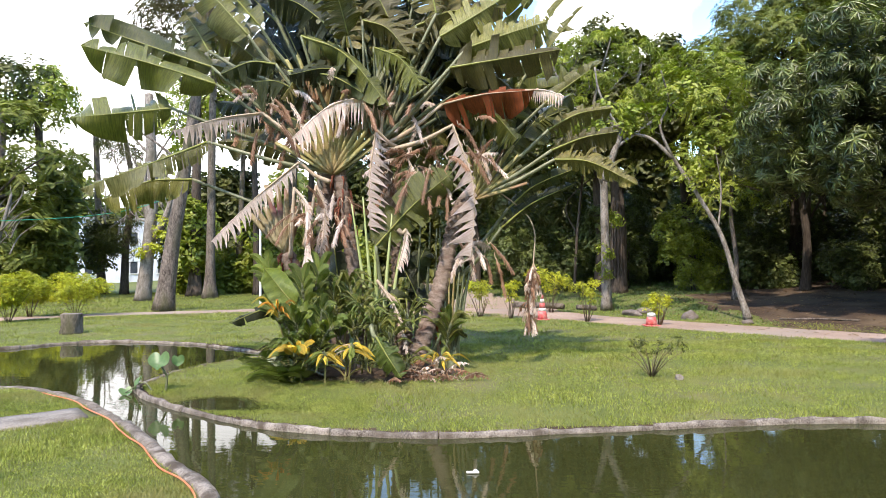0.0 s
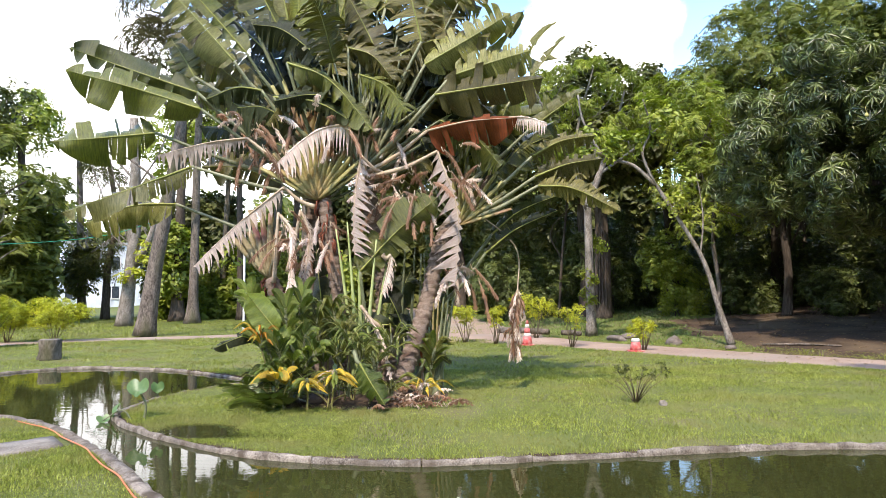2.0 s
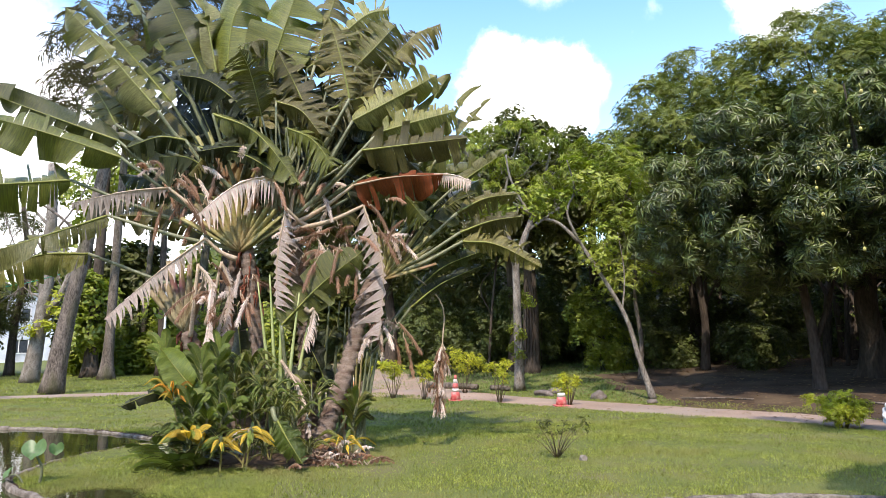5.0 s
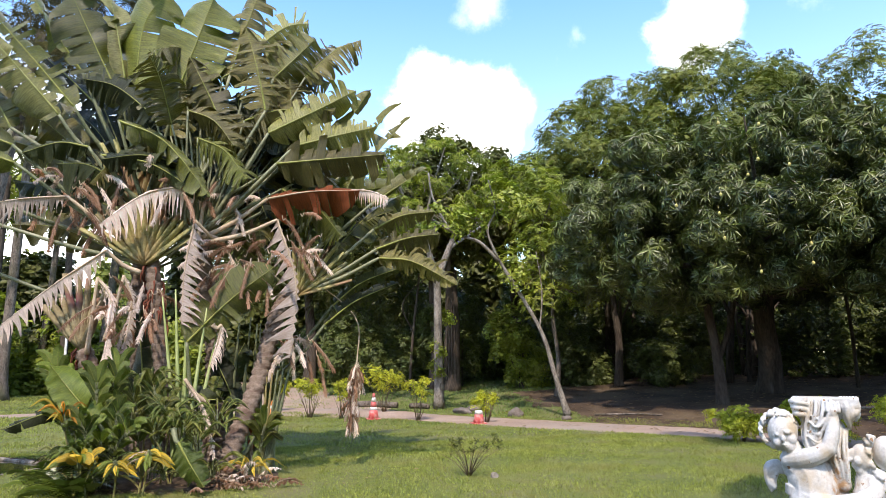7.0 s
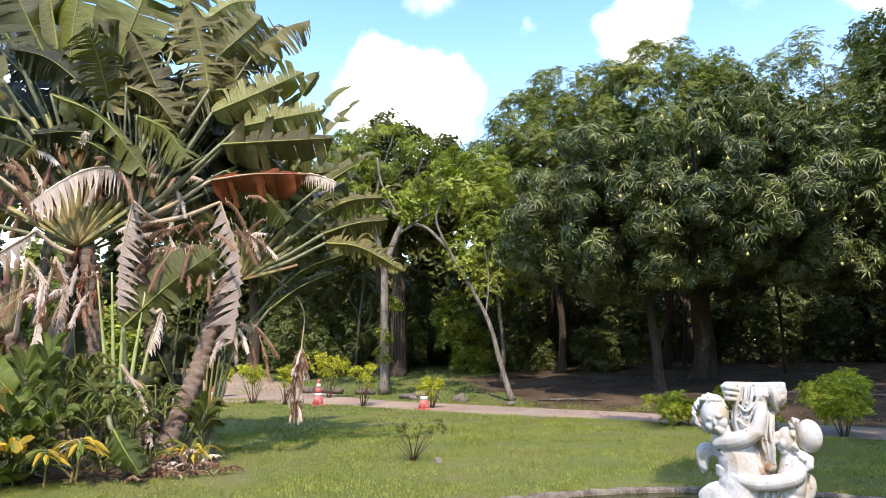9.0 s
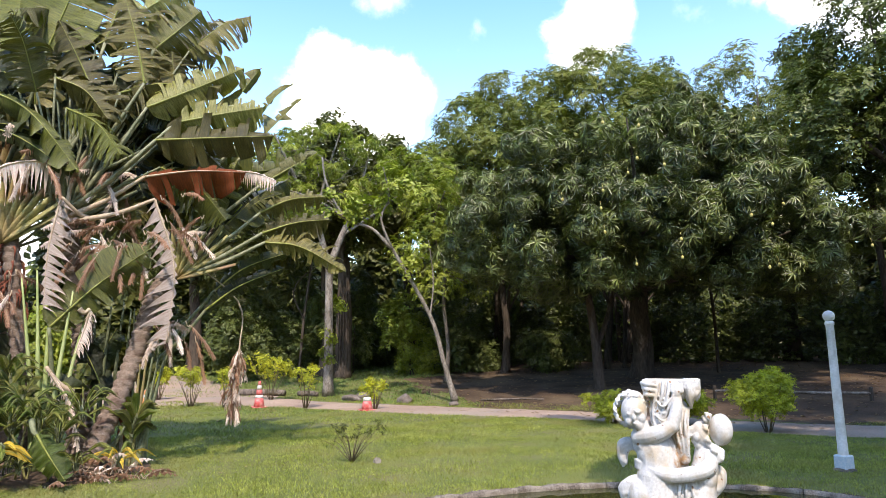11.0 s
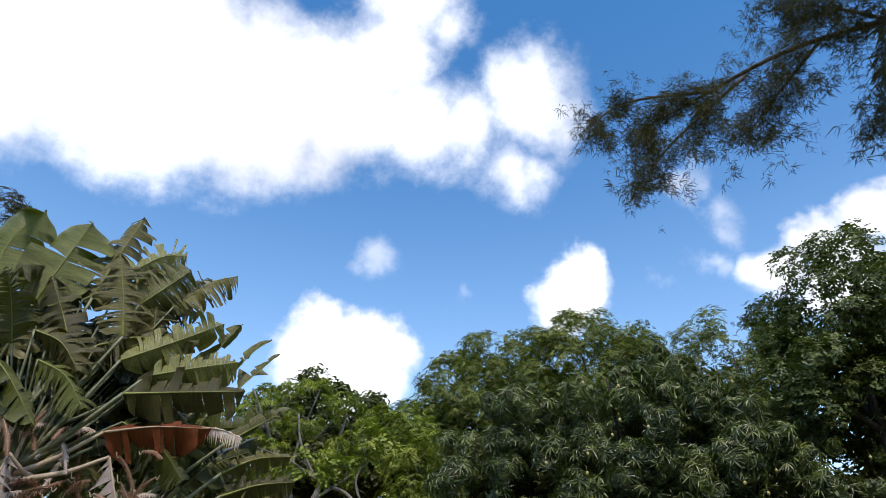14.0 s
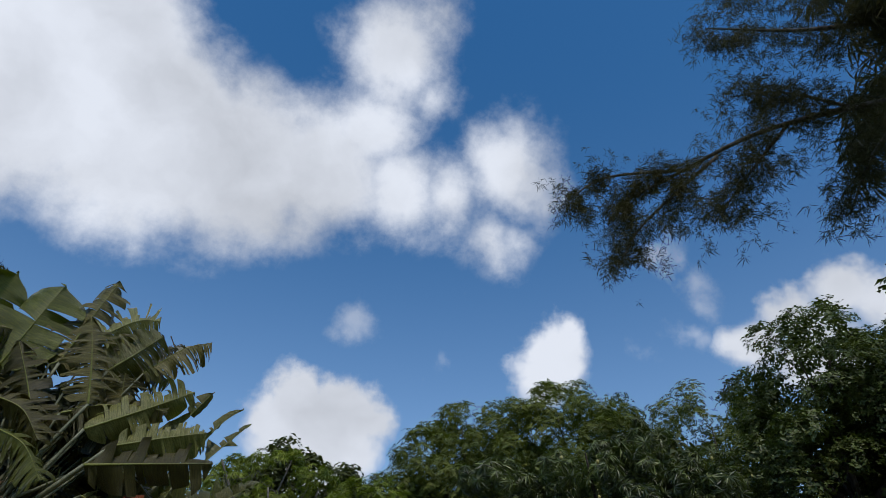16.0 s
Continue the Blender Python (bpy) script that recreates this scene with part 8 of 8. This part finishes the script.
# ---- traffic cones ----
def cone(at, h, m1, m2, label, broken=False):
    t = thing("traffic_cone", (*at, float(ground_z(*at))), label, "traffic cone", "traffic cones")
    bm = bmesh.new()
    block(bm, (-0.19, -0.19, 0), (0.19, 0.19, 0.035), 0.01)
    part("base", bm, m1, t, smooth=False)

    def rad(z):
        return 0.155 - (0.155 - 0.028) * z / h
    for z0, z1, m in ((0.03, 0.36, m1), (0.36, 0.48, m2), (0.48, 0.68, m1), (0.68, 0.84, m2), (0.84, 1.0, m1)):
        if broken and z0 > 0.3:
            continue
        bm = bmesh.new()
        lathe(bm, [(rad(z0 * h), z0 * h), (rad((z0 + z1) / 2 * h) + 0.002, (z0 + z1) / 2 * h), (rad(z1 * h), z1 * h)], 18)
        part("sleeve", bm, m, t)
    if broken:
        bm = bmesh.new()
        lathe(bm, [(rad(0.36 * h), 0.36 * h), (rad(0.45 * h) + 0.006, 0.45 * h), (rad(0.5 * h), 0.5 * h)], 18)
        part("sleeve", bm, m2, t)
    return t


cone((2.83, 18.8), 0.72, CONE_RED, CONE_WHITE, "faded red and white traffic cone at the drive's edge")
cone((5.36, 16.95), 0.68, CONE_RED, CONE_WHITE, "broken stub of a faded red traffic cone", True)
cone((-0.02, 20.4), 0.72, CONE_ORANGE, CONE_WHITE, "orange and white traffic cone behind the palms")

# ---- tree stump ----
at = (-9.05, 16.0)
t = thing("tree_stump", (*at, float(ground_z(*at)) - 0.02), "grey sawn tree stump on the lawn", "stump")
bm = bmesh.new()
lathe(bm, [(0.27, 0), (0.25, 0.06), (0.235, 0.25), (0.245, 0.48), (0.235, 0.5)], 24)
for v in bm.verts:
    v.co += Vector((v.co.x, v.co.y, 0)) * noise.noise(v.co * 7) * 0.2
part("body", bm, BARK, t)
bm = bmesh.new()
lathe(bm, [(0.225, 0.5), (0.22, 0.506), (0.1, 0.51)], 24)
part("cut_face", bm, BARK_PALE, t, "pale sawn wood")

# ---- stones, logs ----
def stone(at, s, label, seed, mat=None, name="rock"):
    bm = bmesh.new()
    bmesh.ops.create_icosphere(bm, subdivisions=3, radius=1)
    for v in bm.verts:
        v.co *= 1 + 0.35 * noise.noise(v.co * 1.3 + Vector((seed, 0, 0))) + 0.12 * noise.noise(v.co * 4 + Vector((0, seed, 0)))
    bmesh.ops.transform(bm, matrix=Matrix.Translation((at[0], at[1], float(ground_z(*at)) + s[2] * 0.45)) @ Matrix.Rotation(seed, 4, 'Z') @ Matrix.Diagonal((*s, 1)), verts=bm.verts)
    return tagged(to_object(name, bm, mat or ROCK), label, "stone")


stone((7.1, 18.9), (0.3, 0.2, 0.17), "rounded grey stone at the edge of the drive", 1)
stone((5.85, 20.4), (0.42, 0.2, 0.14), "pale flat stone beside the slim tree", 2)
stone((6.35, 20.7), (0.3, 0.22, 0.12), "brown stone beside the slim tree", 3)
stone((8.0, 17.3), (0.22, 0.14, 0.08), "small brown stone beside the drive", 4)
stone((3.25, 9.1), (0.06, 0.05, 0.05), "small pale stone in the lawn", 5, SLAB)
stone((9.45, 5.9), (0.12, 0.06, 0.04), "dark clod on the lawn", 6, EARTH)
for i, (a, b, r0) in enumerate((((2.6, 24.4), (4.2, 23.0), 0.13), ((4.6, 22.6), (5.1, 22.0), 0.1), ((9.0, 17.6), (10.4, 16.4), 0.03), ((11.5, 15.4), (12.6, 14.2), 0.03))):
    bm = bmesh.new()
    za, zb = float(ground_z(*a)) + r0 * 0.8, float(ground_z(*b)) + r0 * 0.8
    tube(bm, spline([Vector((*a, za)), (Vector((*a, za)) + Vector((*b, zb))) / 2 + Vector((0.05, 0.05, 0.02)), Vector((*b, zb))], 4), [r0 * (1 - 0.03 * k) for k in range(9)], 10)
    tagged(to_object("log", bm, BARK), "fallen dry log lying beside the drive", "log")

# white rail low on the ground beyond the drive
rail = thing("low_rail", (14.0, 13.6, float(ground_z(14.0, 13.6))), "low weathered pale pipe rail on short dark posts", "rail")
p0, p1 = Vector((0, 0, 0.22)), Vector((2.35, -2.66, float(ground_z(16.35, 10.94)) - float(ground_z(14.0, 13.6)) + 0.2))
bm = bmesh.new()
tube(bm, [p0, p0.lerp(p1, 0.3) + Vector((0, 0, 0.01)), p0.lerp(p1, 0.7) - Vector((0, 0, 0.015)), p1], [0.035] * 4, 8)
part("pipe", bm, CONCRETE, rail)
for s in (0.0, 1.0):
    q = p0.lerp(p1, s)
    bm = bmesh.new()
    block(bm, (q.x - 0.035, q.y - 0.035, q.z - 0.35), (q.x + 0.035, q.y + 0.035, q.z + 0.14), 0.006)
    part("post", bm, BARK_DARK, rail, smooth=False)

# thin pole and cable on the far lawn
pole = thing("pole", (-7.6, 27.3, 0), "thin pale grey metal pole on the far lawn", "pole")
bm = bmesh.new()
lathe(bm, [(0.06, 0), (0.05, 0.05), (0.045, 3.9), (0.03, 3.95)], 10)
part("shaft", bm, WHITE, pole)
bm = bmesh.new()
tube(bm, spline([Vector((-24, 20.5, 3.0)), Vector((-16.8, 24.9, 3.42)), Vector((-13.5, 26.8, 3.85)), Vector((-10.0, 24.7, 4.3))], 6), [0.014] * 19, 5)
tagged(to_object("cable", bm, CABLE), "thin green cable strung between the trees", "cable")

# ---- building beyond the far lawn ----
def building(at, yaw, w, d, floors, fh, cols, label):
    h = floors * fh + 0.5
    t = thing("building", (*at, 0), label, "building")
    t.rotation_euler = (0, 0, radians(yaw))
    bm = bmesh.new()
    xs = [-w / 2]
    step = w / cols
    for c in range(cols):
        cx = -w / 2 + step * (c + 0.5)
        xs += [cx - 0.8, cx + 0.8]
    xs.append(w / 2)
    for k in range(0, len(xs) - 1, 2):
        block(bm, (xs[k], -0.12, 0), (xs[k + 1], 0.12, h))
    for c in range(cols):
        cx = -w / 2 + step * (c + 0.5)
        z = 0.0
        for f in range(floors):
            block(bm, (cx - 0.8, -0.12, z), (cx + 0.8, 0.12, f * fh + 1.0))
            z = f * fh + 2.3
        block(bm, (cx - 0.8, -0.12, z), (cx + 0.8, 0.12, h))
    block(bm, (-w / 2, 0.12, 0), (-w / 2 + 0.25, d, h))
    block(bm, (w / 2 - 0.25, 0.12, 0), (w / 2, d, h))
    block(bm, (-w / 2, d - 0.25, 0), (w / 2, d, h))
    part("wall", bm, WALL, t, smooth=False)
    bm = bmesh.new()
    block(bm, (-w / 2 - 0.3, -0.4, h), (w / 2 + 0.3, d + 0.3, h + 0.22), 0.02)
    part("roof", bm, ROOF, t, smooth=False)
    bm = bmesh.new()
    block(bm, (-w / 2 - 0.02, -0.17, fh + 0.05), (w / 2 + 0.02, -0.12, fh + 0.3))
    part("ledge", bm, WALL, t, smooth=False)
    for c in range(cols):
        cx = -w / 2 + step * (c + 0.5)
        for f in range(floors):
            z = f * fh + 1.0
            bm = bmesh.new()
            for lo, hi in (((cx - 0.8, -0.06, z), (cx - 0.72, 0.04, z + 1.3)), ((cx + 0.72, -0.06, z), (cx + 0.8, 0.04, z + 1.3)), ((cx - 0.04, -0.06, z), (cx + 0.04, 0.04, z + 1.3)), ((cx - 0.72, -0.06, z + 1.22), (cx + 0.72, 0.04, z + 1.3)), ((cx - 0.9, -0.22, z - 0.08), (cx + 0.9, 0.04, z))):
                block(bm, lo, hi)
            win = part("window", bm, WHITE, t, smooth=False)
            bm = bmesh.new()
            block(bm, (cx - 0.72, -0.01, z), (cx + 0.72, 0.01, z + 1.22))
            part("pane", bm, DARK_GLASS, win, "dark window pane", False)
    return t


building((-35.5, 66.5), 24, 17, 9, 2, 3.0, 5, "two-storey white rendered building behind the trees")
building((-52, 58), 34, 12, 9, 2, 3.0, 4, "white building glimpsed between the far trees")
# low shed
shed = thing("shed", (-12.5, 44.5, 0), "low shed with a grey corrugated roof", "shed")
bm = bmesh.new()
for k in range(30):
    x = -2.2 + k * 0.15
    block(bm, (x, -1.4, 1.55), (x + 0.085, 1.4, 1.62))
block(bm, (-2.2, -1.4, 1.5), (2.3, 1.4, 1.56))
bmesh.ops.rotate(bm, cent=(0, 0, 1.5), matrix=Matrix.Rotation(radians(14), 3, 'X'), verts=bm.verts)
part("roof", bm, ROOF, shed, smooth=False)
for x in (-2.0, 0.6, 2.0):
    bm = bmesh.new()
    block(bm, (x, -1.1, 0), (x + 0.12, -0.98, 1.35))
    part("post", bm, BARK_PALE, shed, smooth=False)
bm = bmesh.new()
block(bm, (-2.1, 0.9, 0), (2.1, 1.0, 1.6))
part("wall", bm, WALL, shed, smooth=False)
# blue panel deep in the wood
bm = bmesh.new()
block(bm, (-0.35, -0.05, 0), (0.35, 0.05, 1.3), 0.02)
pn = to_object("sign_panel", bm, BLUE, None, False)
pn.location = (24.0, 14.6, float(ground_z(24.0, 14.6)))
pn.rotation_euler = (0, 0, radians(-58))
tagged(pn, "blue painted panel standing among the trees", "panel")

# ---- hose along the kerb ----
inner = [Vector((p.x, p.y, 0)) for p in POND[6:37:2]]
hp = []
for i, p in enumerate(inner):
    t = (inner[min(i + 1, len(inner) - 1)] - inner[max(i - 1, 0)]).normalized()
    nn = Vector((-t.y, t.x, 0))
    if nn.dot(Vector((-1, -0.6, 0))) < 0:
        nn = -nn
    hp.append(p + nn * (0.105 + 0.02 * math.sin(i * 1.9)) + Vector((0, 0, 0.03)))
if len(hp) > 3:
    bm = bmesh.new()
    sp = spline(hp, 5)
    tube(bm, sp, [0.0075] * len(sp), 7)
    tagged(to_object("garden_hose", bm, HOSE), "orange garden hose lying along the kerb", "hose")

# paper scrap floating on the water
bm = bmesh.new()
block(bm, (-0.05, -0.02, 0), (0.05, 0.02, 0.012), 0.004)
bmesh.ops.create_icosphere(bm, subdivisions=2, radius=0.02, matrix=Matrix.Translation((0.02, 0, 0.012)))
sc = to_object("scrap", bm, WHITE)
sc.location = (0.22, 5.15, WATER_Z + 0.002)
tagged(sc, "small white scrap floating on the pond", "litter")

# ---- leaf litter ----
n = 4200
lx = np.concatenate([rng.uniform(-1, 12, 160), rng.uniform(7, 24, n - 160)])
ly = np.concatenate([rng.uniform(8, 20, 160), rng.uniform(9, 28, n - 160)])
ok = (pond_distance(lx, ly) > 0.3) & ((np.arange(n) < 160) | ((lx - 5.9) * 0.785 + (ly - 19.2) * 0.62 > -1.5))
lx, ly = lx[ok], ly[ok]
lz = ground_z(lx, ly) + 0.035
scatter("leaf_litter", [(-0.5, -0.25, 0), (0.5, -0.2, 0.1), (0.45, 0.25, 0), (-0.4, 0.2, 0.12)], [(0, 1, 2, 3)], np.stack([lx, ly, lz], -1), rotations(len(lx), np.tile((0.0, 0.1, 1.0), (len(lx), 1))), rng.uniform(0.05, 0.11, len(lx)), LITTER)
tagged(scene.objects["leaf_litter"], "scattered dry yellow and brown leaves", "leaves", kind="stuff")


# ---- grass ----
def grass(name, count, x0, x1, y0, y1, h, wd, mat, keep, label, seed, lift=-0.003):
    r = np.random.default_rng(seed)
    x, y = r.uniform(x0, x1, count), r.uniform(y0, y1, count)
    k = keep(x, y)
    x, y = x[k], y[k]
    patch = 0.75 + 0.35 * np.sin(x * 1.9 + np.sin(y * 1.3) * 2) * np.sin(y * 2.3 + np.sin(x * 0.9) * 2)
    a = r.uniform(0, 6.28319, len(x))
    hh = h * r.uniform(0.5, 1.25, len(x)) * patch
    lean = r.normal(0, 0.45, (len(x), 2)) * hh[:, None]
    z = ground_z(x, y) + lift
    dx, dy = np.cos(a) * wd, np.sin(a) * wd
    v = np.empty((len(x), 3, 3))
    v[:, 0] = np.stack([x - dx, y - dy, z], -1)
    v[:, 1] = np.stack([x + dx, y + dy, z], -1)
    v[:, 2] = np.stack([x + lean[:, 0], y + lean[:, 1], z + hh], -1)
    ob = raw(name, v.reshape(-1, 3), np.arange(len(x) * 3).reshape(-1, 3), mat, None, False)
    return tagged(ob, label, "grass", kind="stuff")


def on_lawn(x, y):
    d = pond_distance(x, y)
    bare = (((x + 1.0) / 1.3) ** 2 + ((y - 9.75) / 0.85) ** 2 < 1)
    slab = np.zeros(x.shape, bool)
    for p, q in zip(walk_l, walk_l[1:]):
        dx, dy = q.x - p.x, q.y - p.y
        tt = np.clip(((x - p.x) * dx + (y - p.y) * dy) / (dx * dx + dy * dy), 0, 1)
        slab |= (x - p.x - tt * dx) ** 2 + (y - p.y - tt * dy) ** 2 < 0.085
    thin = np.random.default_rng(907).random(len(x)) < np.clip(0.75 + 0.5 * np.sin(x * 2.7 + y) * np.sin(y * 3.1 - x), 0.35, 1)
    return (d > 0.07) & ~bare & ~slab & (road_distance(x, y) > 1.0) & thin & (rise(x, y) < 0.05)


grass("near_grass", 300000, -8, -0.8, 3.8, 9.2, 0.032, 0.0035, BLADE, on_lawn, "short mown green grass by the path", 1, 0.014)
grass("lawn_grass", 330000, -4.5, 11, 5.5, 13.5, 0.045, 0.0045, BLADE, on_lawn, "short mown green lawn", 2)
grass("lawn_grass", 110000, 6.4, 14.5, 1.0, 9.5, 0.045, 0.0045, BLADE, on_lawn, "short mown green lawn", 6)
grass("lawn_grass", 170000, -15, 11, 11, 22, 0.055, 0.008, BLADE, on_lawn, "short mown green lawn", 3)
grass("far_grass", 70000, -26, 2, 20, 42, 0.09, 0.016, BLADE, lambda x, y: road_distance(x, y) > 0.8, "mown grass of the far lawn", 4)
grass("wood_grass", 40000, 2, 15, 17, 38, 0.08, 0.014, BLADE_SHADE, lambda x, y: (road_distance(x, y) > 1.3) & (((x < 8.8) | (((x - 9.5) / 3.5) ** 2 + ((y - 31) / 7) ** 2 < 1))), "thin grass beyond the drive", 5)
